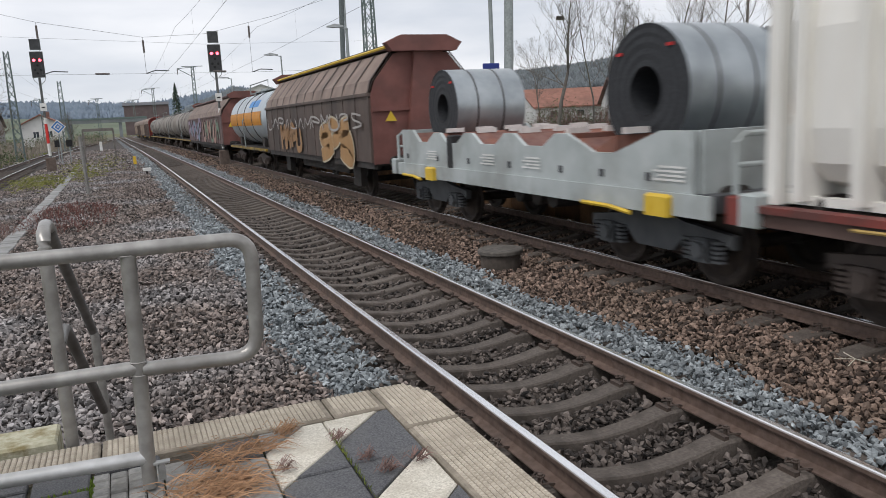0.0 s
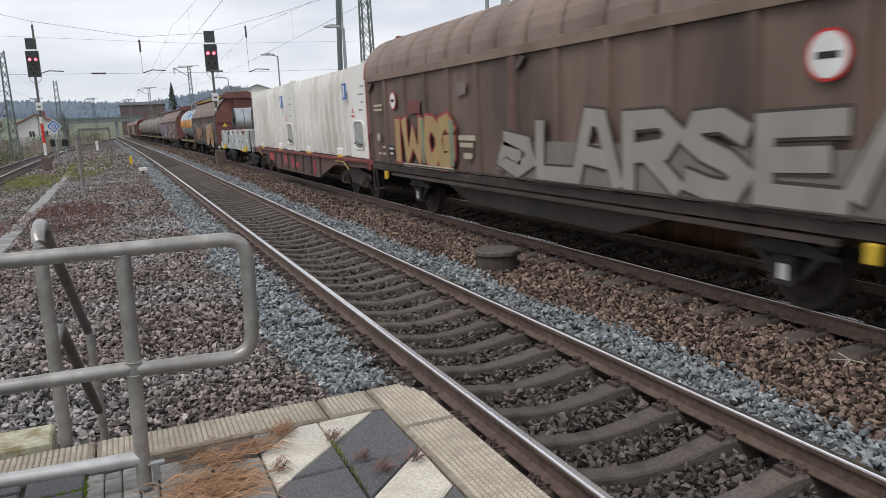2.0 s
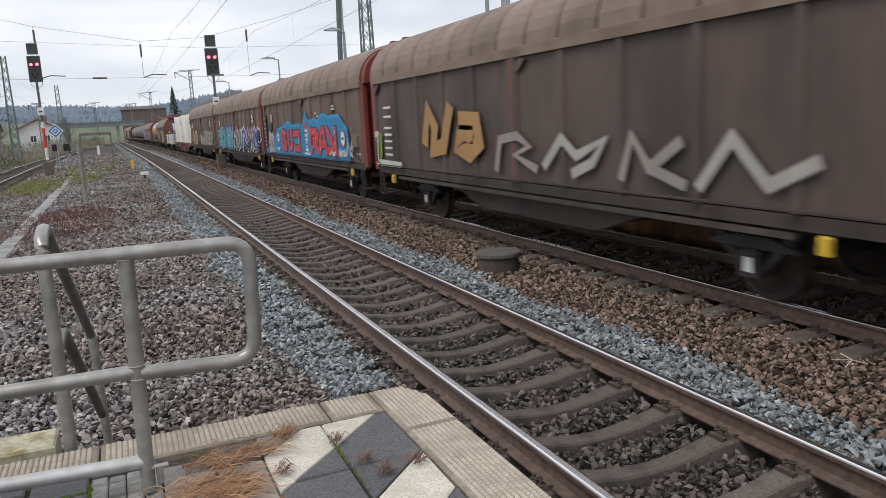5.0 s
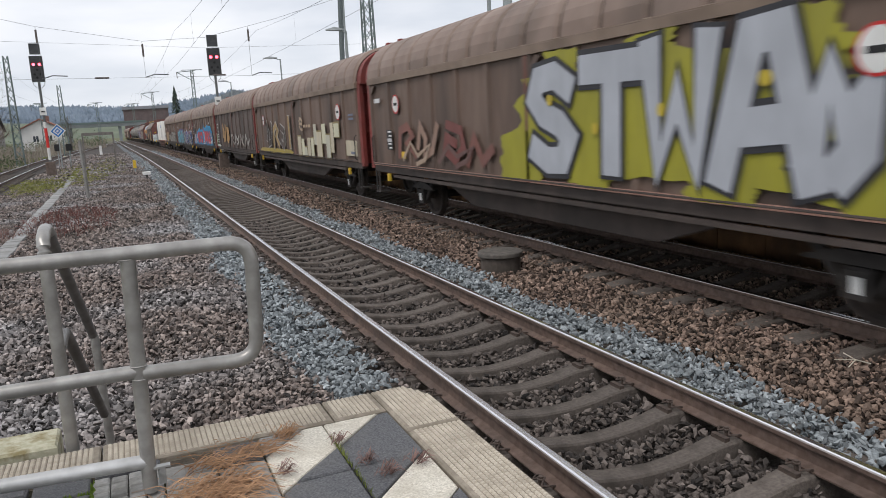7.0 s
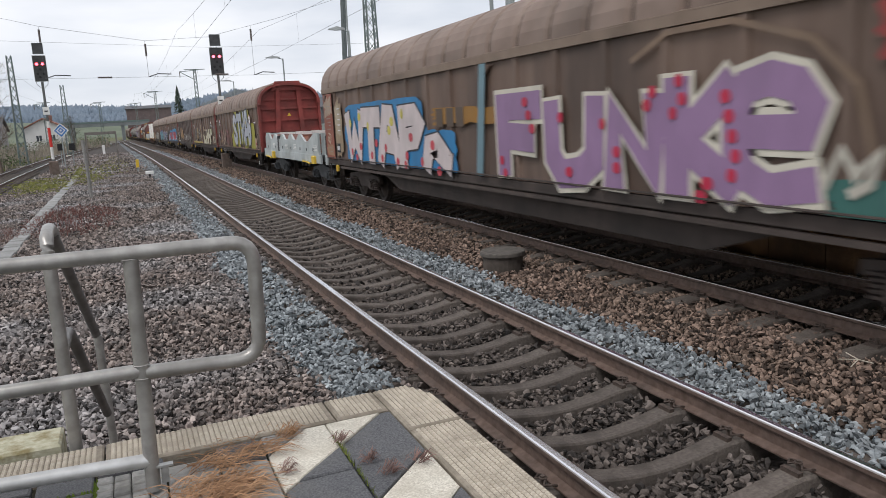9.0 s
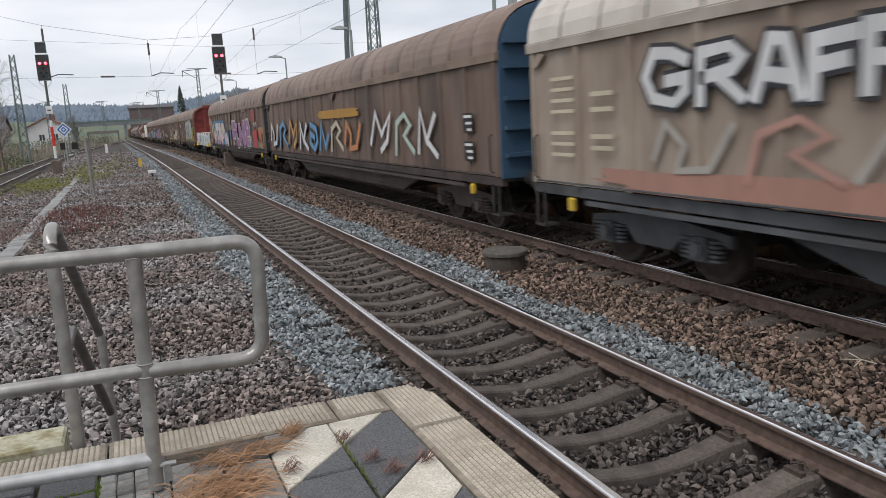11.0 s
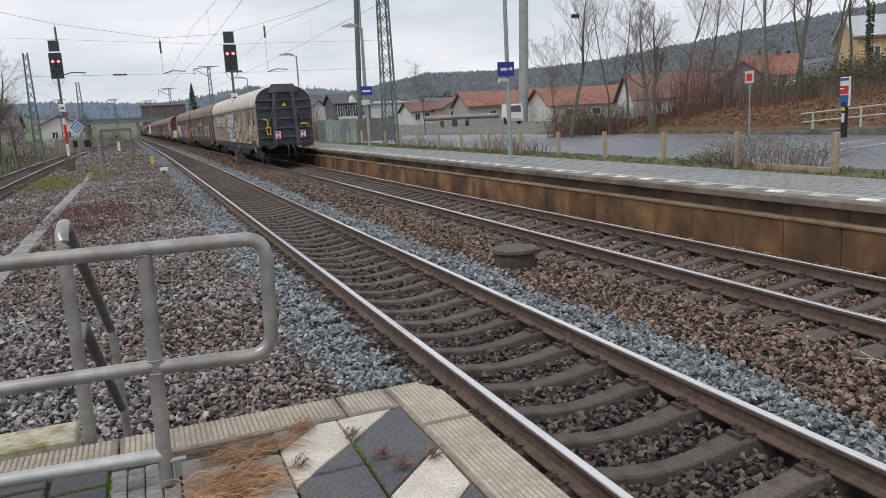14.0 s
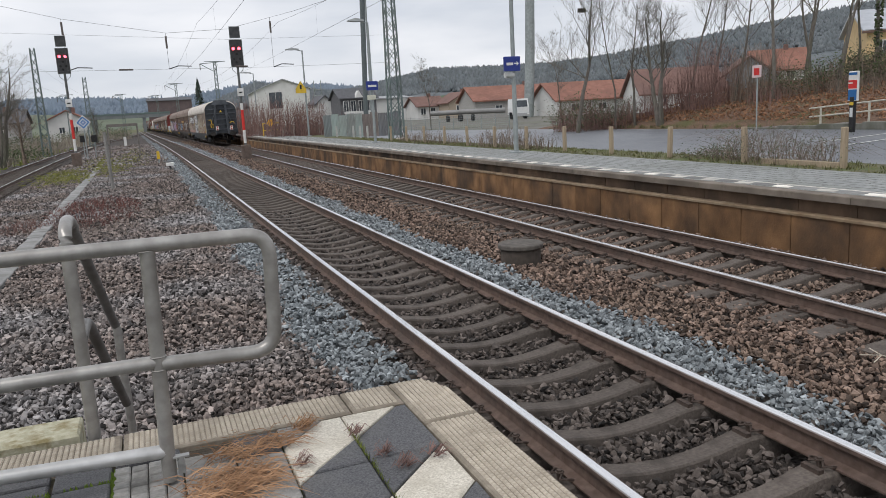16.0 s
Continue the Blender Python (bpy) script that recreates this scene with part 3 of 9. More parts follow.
def near_platform():
    g = Mesh()
    g.box(-7.0, -0.98, -8.0, 3.72, -0.6, PLAT - 0.035)
    base = thing("platform_near", g, JOINT, "end of a low platform with mossy joints and worn paving", "platform", kind="structure")
    # kerb slabs along the track and across the end
    y = 3.18
    part("kerb_slab", bumpy_slab(-1.215, -0.94, 3.188, 3.76, PLAT - 0.16, PLAT, cut=0.20), SLAB, base)
    while y > -7.2:
        part("kerb_slab", bumpy_slab(-1.215, -0.94, y - 0.99, y - 0.004, PLAT - 0.16, PLAT), SLAB, base)
        y -= 0.995
    x = -1.49
    part("kerb_slab", bumpy_slab(-1.486, -1.219, 3.48, 3.76, PLAT - 0.16, PLAT - 0.001), SLAB, base)
    while x > -6.2:
        part("kerb_slab", bumpy_slab(x - 1.056, x - 0.004, 3.48, 3.76, PLAT - 0.16, PLAT - 0.001), SLAB, base)
        x -= 1.06
    # paving with diagonal dark and pale bands near the edge, plain blocks behind
    rng = random.Random(3)
    bands = [(-9, 3.80, TILE_DARK), (3.80, 4.18, TILE_WHITE), (4.18, 4.74, TILE_DARK), (4.74, 5.12, TILE_WHITE), (5.12, 9, TILE_GREY)]
    xs, ys = [-1.22, -1.555, -1.87], [3.472, 2.94, 2.42, 1.90, 1.38]
    for i in range(2):
        for j in range(4):
            cell = [(xs[i + 1], ys[j + 1]), (xs[i], ys[j + 1]), (xs[i], ys[j]), (xs[i + 1], ys[j])]
            for lo, hi, m in bands:
                p = clip_poly(clip_poly(cell, -1, 1, hi), 1, -1, -lo)
                if len(p) > 2:
                    paver(p, PLAT - 0.004 - rng.uniform(0, 0.003), m, base)
    # grey weathered stones beside them
    xs2 = [-1.872, -2.08, -2.30]
    for i in range(2):
        for j in range(9):
            y1 = 3.47 - j * 0.235 - (0.1 if i else 0)
            paver([(xs2[i + 1], y1 - 0.23), (xs2[i], y1 - 0.23), (xs2[i], y1), (xs2[i + 1], y1)], PLAT - 0.006 - rng.uniform(0, 0.006), TILE_GREY if (i + j) % 5 else TILE_DARK, base)
    # small setts round the post, dark slabs further in
    for i in range(4):
        for j in range(8):
            x1, y1 = -2.302 - i * 0.07, 3.40 - j * 0.07
            paver([(x1 - 0.068, y1 - 0.068), (x1, y1 - 0.068), (x1, y1), (x1 - 0.068, y1)], PLAT - 0.008 - rng.uniform(0, 0.006), TILE_GREY, base)
    paver([(-2.58, 3.405), (-2.30, 3.405), (-2.30, 3.472), (-2.58, 3.472)], PLAT - 0.006, TILE_DARK, base)
    for i in range(6):
        for j in range(6):
            x1, y1 = -2.585 - i * 0.243, 3.47 - j * 0.20 + (0.1 if i % 2 else 0)
            yt = min(y1, 3.472)
            paver([(x1 - 0.235, y1 - 0.19), (x1, y1 - 0.19), (x1, yt), (x1 - 0.235, yt)], PLAT - 0.006 - rng.uniform(0, 0.004), TILE_DARK, base)
    # plain slabs on the rest of the platform
    slab = Mesh().slab(0.004, 0.492, 0.004, 0.492, -0.05, 0.0, 0.006).data("paving_slab", TILE_DARK)
    for i in range(11):
        for j in range(20):
            x0, y0 = -1.72 - 0.5 * i, 0.87 - 0.5 * j
            part("paving_slab", slab, None, base, m=pose(x0, y0, PLAT - 0.008 - rng.uniform(0, 0.004)))
    for i in range(10):
        part("paving_slab", slab, None, base, m=pose(-2.82 - 0.49 * i if i else -2.80, 1.38, PLAT - 0.01))
    # moss in the joints
    g = Mesh()
    r2 = random.Random(8)
    for k in range(420):
        if r2.random() < 0.6:
            x, y = -2.585 - r2.randrange(4) * 0.243 + 0.004 + r2.uniform(-0.006, 0.006), r2.uniform(2.5, 3.46)
        else:
            x, y = r2.uniform(-3.4, -2.59), 3.275 - r2.randrange(3) * 0.20 + r2.uniform(-0.006, 0.006)
        if noise.noise((x * 4, y * 4, 0)) < -0.05:
            continue
        s = r2.uniform(0.006, 0.016)
        g.add([(x - s, y - s, PLAT - 0.03), (x + s, y - s, PLAT - 0.03), (x + s, y + s, PLAT - 0.03), (x - s, y + s, PLAT - 0.03), (x, y, PLAT + 0.004)], [(0, 1, 4), (1, 2, 4), (2, 3, 4), (3, 0, 4)])
    thing("moss", g, MOSS, "bright green moss in the paving joints", "moss", kind="stuff")
    # lichen-covered concrete step stone beyond the end kerb
    g = Mesh()
    g.slab(-4.6, -2.745, 3.83, 4.08, -0.3, 0.715, 0.012)
    thing("step_stone", g, mat("lichen_concrete", (0.36, 0.345, 0.24), (0.52, 0.50, 0.38), 0.9, 30, stain=(0.21, 0.17, 0.075), sscale=16, samt=0.9, bump=0.4), "concrete block with yellow lichen beside the platform end", "block")


def dry_grass():
    rng = random.Random(5)

    def tuft(cx, cy, rx, ry, n, ln, lo=0.0):
        g = Mesh()
        for _ in range(n):
            a, r = rng.uniform(0, 6.283), math.sqrt(rng.random())
            x, y = cx + rx * r * math.cos(a), cy + ry * r * math.sin(a)
            d = rng.gauss(0.15, 1.3)
            l = ln * rng.uniform(0.5, 1.2)
            h = rng.uniform(0.005, 0.05)
            w = 0.0022
            p = [(x, y, PLAT + lo + h * 0.3), (x + l * 0.5 * math.cos(d), y + l * 0.5 * math.sin(d), PLAT + lo + h + 0.012), (x + l * math.cos(d), y + l * math.sin(d), PLAT + lo + h * 0.4)]
            g.add([(p[0][0], p[0][1] - w, p[0][2]), (p[0][0], p[0][1] + w, p[0][2] + w), (p[1][0], p[1][1] - w, p[1][2]), (p[1][0], p[1][1] + w, p[1][2] + w), p[2]], [(0, 2, 3, 1), (2, 4, 3)])
        return g
    thing("dry_grass", tuft(-2.16, 2.95, 0.17, 0.15, 330, 0.24), DRYGRASS, "matted dry straw-coloured grass lying on the paving", "dry grass", kind="stuff")
    thing("dry_grass", tuft(-2.02, 3.26, 0.20, 0.06, 150, 0.2), DRYGRASS, "matted dry straw-coloured grass lying on the paving", "dry grass", kind="stuff")
    thing("dry_grass", tuft(-1.76, 3.40, 0.05, 0.04, 70, 0.09), DRYGRASS, "dry grass tuft in a joint", "dry grass", kind="stuff")
    for x, y in ((-1.56, 3.20), (-1.46, 2.80), (-1.30, 2.84), (-1.84, 3.02), (-1.50, 2.95)):
        thing("dry_weed", tuft(x, y, 0.03, 0.025, 34, 0.07), TWIG_RED, "small withered reddish weed in a paving joint", "weed", kind="stuff")
    g = Mesh()
    for _ in range(90):
        x, y, l = -1.555 + rng.uniform(-0.004, 0.004), rng.uniform(2.5, 3.3), rng.uniform(0.01, 0.035)
        g.add([(x - 0.002, y, PLAT - 0.01), (x + 0.002, y, PLAT - 0.01), (x + rng.uniform(-0.02, 0.02), y + rng.uniform(-0.02, 0.02), PLAT + l)], [(0, 1, 2)])
    thing("grass_blades", g, GRASS, "short green grass blades in a paving joint", "grass", kind="stuff")


def arc_pts(c, a, b, r, n=6):
    """Points that round the corner c between the ways to a and b."""
    c, a, b = Vector(c), Vector(a), Vector(b)
    u, v = (a - c).normalized(), (b - c).normalized()
    p, q = c + u * r, c + v * r
    return [p.lerp(c, t).lerp(c.lerp(q, t), t) for t in (k / n for k in range(n + 1))]


def railing():
    e = empty("handrail", pose(-2.355, 3.15, PLAT), "galvanised steel tube railing at the platform end", "railing")
    X, Z = 2.355, -PLAT
    y = 0.0
    g = Mesh()
    tl, bl = (-1.86 + X, y, 1.685 + Z), (-1.875 + X, y, 1.185 + Z)
    g.tube([(-4.6 + X, y, 1.70 + Z)] + arc_pts(tl, (-3 + X, y, 1.69 + Z), bl, 0.10) + arc_pts(bl, tl, (-3 + X, y, 1.2 + Z), 0.10) + [(-2.33 + X, y, 1.20 + Z)], 0.0300, 16)
    part("top_rail", g, GALV, e, soft=True)
    g = Mesh()
    g.cyl((0, y, 0.0), (0.022, y, 1.665 + Z), 0.0295, 16)
    part("post", g, GALV, e, soft=True)
    part("post", Mesh().cyl((-1.55, y, 0.0), (-1.53, y, 1.66 + Z), 0.0295, 16), GALV, e, soft=True)
    part("middle_rail", Mesh().cyl((-4.6 + X, y, 1.225 + Z), (0.01, y, 1.21 + Z), 0.0285, 16), GALV, e, soft=True)
    part("lower_rail", Mesh().cyl((-4.6 + X, y, 0.92 + Z), (0.005, y, 0.828 + Z), 0.0285, 16), GALV_NEW, e, soft=True)
    for z in (1.665 + Z, 1.235 + Z, 1.18 + Z):
        part("weld", Mesh().tube([(0.012 + 0.031 * math.cos(a), y + 0.031 * math.sin(a), z) for a in (k * 0.5236 for k in range(13))], 0.0035, 5), mat("weld_seam", (0.26, 0.25, 0.235), (0.36, 0.35, 0.33), 0.6, 40, metal=0.4), e)
    g = Mesh()
    g.box(0.035, 0.065, -0.006, 0.006, 0.02, 0.10)
    g.cyl((0.052, -0.004, 0.085), (0.052, -0.028, 0.085), 0.014, 8)
    g.box(0.02, 0.085, -0.03, 0.0, 0.098, 0.106)
    part("earthing_lug", g, mat("zinc_lug", (0.33, 0.33, 0.32), (0.45, 0.45, 0.43), 0.5, 30, metal=0.6), e)
    # stair railing that leads down beyond the end kerb
    e = empty("stair_railing", pose(-2.68, 3.80, PLAT), "galvanised steel stair railing leading down from the platform", "railing")
    a, b, c = (0, 0.02, -0.75), (-0.005, 0.0, 0.99), (0.06, 1.98, -0.02)
    g = Mesh()
    g.tube([(0.0, 0.03, -0.72), (0, 0.02, 0.6)] + arc_pts((0, 0.02, 1.0), a, (0, 0.22, 1.02), 0.09) + arc_pts((0, 0.28, 1.03), (0, 0, 1.0), c, 0.12), 0.030, 14)
    part("post", g, GALV, e, soft=True)
    # top and middle rail: same galvanised tube, shade put into a darker colour
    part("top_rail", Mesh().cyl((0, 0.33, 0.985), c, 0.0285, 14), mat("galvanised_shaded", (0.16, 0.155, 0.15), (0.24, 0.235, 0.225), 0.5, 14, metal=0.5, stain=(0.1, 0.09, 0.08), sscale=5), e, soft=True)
    g = Mesh()
    g.tube([(0.0, 0.10, 0.46)] + arc_pts((0.0, 0.45, 0.47), (0, 0.1, 0.46), (0.06, 1.72, -0.46), 0.12) + [(0.06, 1.72, -0.46)], 0.0285, 14)
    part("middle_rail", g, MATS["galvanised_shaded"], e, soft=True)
    part("post", Mesh().cyl((0.075, 1.80, -0.95), (0.06, 1.80, 0.08), 0.0285, 14), GALV, e, soft=True)


# ---------------------------------------------------------------- far platform
LEDGE = mat("ledge_concrete", (0.20, 0.145, 0.09), (0.31, 0.24, 0.165), 0.85, 5, stain=(0.14, 0.09, 0.05), sscale=1.5, samt=0.8, rand="object", ramt=0.12)


def far_platform():
    base = Mesh()
    base.box(6.57, 9.05, -10, 150, -0.5, PLAT - 0.11)
    e = thing("platform_far", base, WALL_DARK, "long side platform with a rust-stained concrete wall", "platform", kind="structure")
    y = -5.66
    rng = random.Random(2)
    while y < 95:
        part("wall_panel", Mesh().slab(6.40, 6.58, y + 0.008, y + 0.992, -0.42, 0.355, 0.01), WALL_RUST, e)
        part("ledge", Mesh().slab(6.375, 6.56, y + 0.003, y + 0.997, 0.355, 0.40, 0.012), LEDGE, e)
        part("upper_panel", Mesh().slab(6.53, 6.61, y + 0.006, y + 0.994, 0.40, 0.60, 0.004), WALL_DARK, e)
        part("coping", Mesh().slab(6.39, 6.62, y + 0.004, y + 0.996, 0.60, PLAT, 0.012), mat("coping_concrete", (0.13, 0.108, 0.086), (0.21, 0.178, 0.148), 0.85, 6, stain=(0.09, 0.075, 0.06), sscale=1.5, samt=0.8, rand="object", ramt=0.15), e)
        y += 1.0
    part("paving", Mesh().box(6.62, 9.05, -10, 150, PLAT - 0.1, PLAT + 0.002), PAVER, e)
    # pale guide blocks in a dashed row
    wm = Mesh().prism_z([(0, -0.2), (0.2, -0.12), (0.2, 0.2), (0, 0.12)], -0.02, 0.006).data("guide_block", mat("guide_pale", (0.60, 0.57, 0.51), (0.74, 0.71, 0.65), 0.8, 12, stain=(0.3, 0.27, 0.23), sscale=3, rand="object"))
    dm = Mesh().slab(0, 0.26, -0.195, 0.195, -0.02, 0.005, 0.003).data("dark_block", mat("guide_dark", (0.16, 0.16, 0.155), (0.24, 0.24, 0.23), 0.8, 12, rand="object"))
    y = -4.1
    while y < 75:
        part("guide_block", wm, None, e, m=pose(6.66, y, PLAT + 0.002))
        part("dark_block", dm, None, e, m=pose(6.66, y + 0.405, PLAT + 0.002))
        y += 0.81
    part("guide_line", Mesh().box(6.955, 7.0, -10, 150, PLAT, PLAT + 0.006), mat("guide_pale", (0.44, 0.41, 0.36)), e)
    g = Mesh()
    for i in range(8):
        for j in range(150):
            yy = -8 + 0.5 * j + (0.25 if i % 2 else 0)
            g.box(7.056 + i * 0.25, 7.294 + i * 0.25, yy, yy + 0.012, PLAT, PLAT + 0.0035)
    part("cross_joints", g, mat("paver_joint", (0.07, 0.072, 0.062), (0.11, 0.11, 0.095), 0.9, 10), e)
    for i in range(7):
        part("paver_joint", Mesh().box(7.3 + i * 0.25, 7.306 + i * 0.25, -10, 60, PLAT, PLAT + 0.0035), mat("paver_joint", (0.1, 0.105, 0.09), (0.15, 0.15, 0.13), 0.9, 10), e)


# ---------------------------------------------------------------- signals and line-side things
def signal(x, y, h, white_foot, label):
    e = empty("signal", pose(x, y, BED), label, "railway signal", "light signals")
    z = -BED
    part("mast", Mesh().cyl((0, 0, 0.3), (0, 0, h - 2.2), 0.075, 12), mat("signal_mast", (0.10, 0.105, 0.105), (0.16, 0.165, 0.16), 0.6, 6, metal=0.3), e, soft=True)
    part("footing", Mesh().slab(-0.28, 0.28, -0.26, 0.26, -0.3, 0.88, 0.03), mat("rusty_box", (0.10, 0.075, 0.06), (0.17, 0.13, 0.11), 0.8, 6, stain=(0.07, 0.06, 0.05)), e)
    part("red_band", Mesh().cyl((0, 0, 1.78), (0, 0, 3.0), 0.088, 12), mat("red_white_band", (0.55, 0.03, 0.025), (0.62, 0.05, 0.04), 0.5), e)
    part("white_band", Mesh().cyl((0, 0, 1.0), (0, 0, 1.775), 0.0875, 12), WHITE_PAINT, e)
    part("white_band", Mesh().cyl((0, 0, 3.005), (0, 0, 3.4), 0.0875, 12), WHITE_PAINT, e)
    part("number_plate", Mesh().slab(-0.19, 0.19, -0.13, -0.11, 3.82, 4.3, 0.005), WHITE_PAINT, e)
    part("plate_mark", Mesh().box(-0.1, 0.1, -0.136, -0.131, 4.0, 4.08), BLACK, e)
    t = h
    g = Mesh()
    g.slab(-0.36, 0.36, -0.09, 0.14, t - 2.36, t - 0.78, 0.03)
    part("signal_head", g, mat("signal_black", (0.03, 0.031, 0.032), (0.055, 0.056, 0.057), 0.5, 8), e)
    part("head_frame", Mesh().tube([(-0.37, -0.09, t - 2.37), (0.37, -0.09, t - 2.37), (0.37, -0.09, t - 0.77), (-0.37, -0.09, t - 0.77), (-0.37, -0.09, t - 2.37)], 0.015, 6), GALV_MAST, e)
    g = Mesh()
    g.slab(-0.30, 0.30, -0.06, 0.12, t - 0.68, t - 0.02, 0.03)
    part("speed_panel", g, mat("speed_panel", (0.035, 0.038, 0.04), (0.07, 0.072, 0.075), 0.5), e)
    part("panel_frame", Mesh().tube([(-0.3, -0.07, t - 0.68), (0.3, -0.07, t - 0.68), (0.3, -0.07, t - 0.02), (-0.3, -0.07, t - 0.02), (-0.3, -0.07, t - 0.68)], 0.018, 6), GALV_MAST, e)
    for sx in (-0.17, 0.17):
        part("red_lamp", Mesh().cyl((sx, -0.09, t - 1.30), (sx, -0.125, t - 1.30), 0.088, 16), RED_LAMP, e)
        g = Mesh()
        g.loft([[(sx + 0.13 * math.cos(a), yy, t - 1.30 + 0.13 * math.sin(a)) for a in (k * math.pi / 8 for k in range(9))] for yy in (-0.09, -0.28)], closed=False)
        part("hood", g, BLACK, e)
    for sx, sz in ((0.0, -1.62), (-0.17, -1.9), (0.17, -1.9), (-0.05, -2.1)):
        part("dark_lamp", Mesh().cyl((sx, -0.09, t + sz), (sx, -0.12, t + sz), 0.07, 12), mat("dark_lens", (0.01, 0.012, 0.012), (0.02, 0.02, 0.02), 0.15), e)
    part("cage", Mesh().tube([(-0.34, 0, t - 2.37), (-0.3, 0.05, t - 2.55), (0, 0.1, t - 2.85), (0.3, 0.05, t - 2.55), (0.34, 0, t - 2.37)], 0.018, 6), GALV_MAST, e)
    return e


def manhole():
    e = empty("cable_shaft", pose(2.93, 10.26, BED), "round dark concrete cable shaft with a heavy lid", "manhole")
    g = Mesh()
    g.loft([[(r * math.cos(a), r * math.sin(a), z) for a in (k * 2 * math.pi / 28 for k in range(28))] for r, z in ((0.31, -0.2), (0.31, 0.20), (0.30, 0.215))])
    part("ring", g, mat("shaft_concrete", (0.06, 0.05, 0.042), (0.11, 0.09, 0.075), 0.9, 9, stain=(0.04, 0.035, 0.03)), e)
    g = Mesh()
    g.loft([[(r * math.cos(a), r * math.sin(a), z) for a in (k * 2 * math.pi / 28 for k in range(28))] for r, z in ((0.345, 0.216), (0.352, 0.225), (0.352, 0.27), (0.34, 0.285), (0.06, 0.292))])
    part("lid", g, mat("lid_concrete", (0.075, 0.068, 0.06), (0.135, 0.12, 0.105), 0.85, 14, stain=(0.05, 0.045, 0.04), sscale=4), e)
    g = Mesh()
    g.tube([(0.02, 0.0, 0), (0.1, 0.03, 0.05), (0.22, 0.0, 0.015)], 0.006, 5)
    g.tube([(0.1, 0.03, 0.05), (0.04, 0.12, 0.09)], 0.005, 5)
    g.tube([(0.1, 0.03, 0.05), (-0.08, 0.05, 0.06)], 0.004, 5)
    thing("dead_stick", g, mat("bleached_wood", (0.42, 0.38, 0.3), (0.55, 0.5, 0.42), 0.9), "pale bleached stick lying on the ballast", "stick", m=pose(3.3, 4.45, BED + 0.035, 0, 0, -20))


def lattice_mast(x, y, z0, h, w0, w1, label, rz=0):
    """Four angle legs with crossed bracing."""
    e = empty("lattice_mast", pose(x, y, z0, 0, 0, rz), label, "lattice mast", "catenary masts")
    for sx in (-1, 1):
        for sy in (-1, 1):
            part("leg", Mesh().tube([(sx * w0 / 2, sy * w0 / 2, -0.3), (sx * w1 / 2, sy * w1 / 2, h)], 0.05, 4), LATTICE, e)
    n = int(h / 0.75)
    g = Mesh()
    for i in range(n):
        za, zb = h * i / n, h * (i + 1) / n
        wa, wb = w0 + (w1 - w0) * i / n, w0 + (w1 - w0) * (i + 1) / n
        for fx in (0, 1):
            for s in (-1, 1):
                p = [(-wa / 2, s * wa / 2, za), (wb / 2, s * wb / 2, zb), (wa / 2, s * wa / 2, za), (-wb / 2, s * wb / 2, zb)]
                if fx:
                    p = [(b, a, c) for a, b, c in p]
                g.tube(p[:2], 0.022, 4)
                g.tube(p[2:], 0.022, 4)
    part("bracing", g, LATTICE, e)
    part("foundation", Mesh().slab(-w0 * 0.8, w0 * 0.8, -w0 * 0.8, w0 * 0.8, -0.5, 0.15, 0.03), KERB, e)
    return e


def lamp_post(x, y, z0, h, arm, label):
    e = empty("platform_lamp", pose(x, y, z0), label, "street lamp", "platform lamps")
    part("pole", Mesh().tube([(0, 0, 0), (0, 0, h * 0.45), (0, 0, h)], 0.075, 12, r1=0.05), GALV_MAST, e, soft=True)
    part("base", Mesh().slab(-0.16, 0.16, -0.16, 0.16, 0, 0.05, 0.01), GALV_MAST, e)
    if arm:
        part("arm", Mesh().tube([(0, 0, h - 0.05), (-arm * 0.5, 0, h + 0.06), (-arm, 0, h + 0.07)], 0.03, 8), GALV_MAST, e)
        g = Mesh()
        g.loft([[(-arm * 0.25, -0.12, h + 0.04), (-arm * 0.25, 0.12, h + 0.04), (-arm * 0.25, 0.12, h + 0.12), (-arm * 0.25, -0.12, h + 0.12)], [(-arm * 0.8, -0.17, h + 0.03), (-arm * 0.8, 0.17, h + 0.03), (-arm * 0.8, 0.14, h + 0.2), (-arm * 0.8, -0.14, h + 0.2)], [(-arm * 1.3, -0.1, h + 0.05), (-arm * 1.3, 0.1, h + 0.05), (-arm * 1.3, 0.1, h + 0.1), (-arm * 1.3, -0.1, h + 0.1)]])
        part("lamp_head", g, mat("lamp_head", (0.3, 0.32, 0.32), (0.4, 0.42, 0.42), 0.5), e)
    return e


def wire(name, pts, r, label):
    return thing(name, Mesh().tube(pts, r * 0.62, 5, caps=False), WIRE, label, "overhead wire", "overhead wires")


def sagging(a, b, sag, n=12):
    a, b = Vector(a), Vector(b)
    return [a.lerp(b, i / n) - Vector((0, 0, 4 * sag * (i / n) * (1 - i / n))) for i in range(n + 1)]


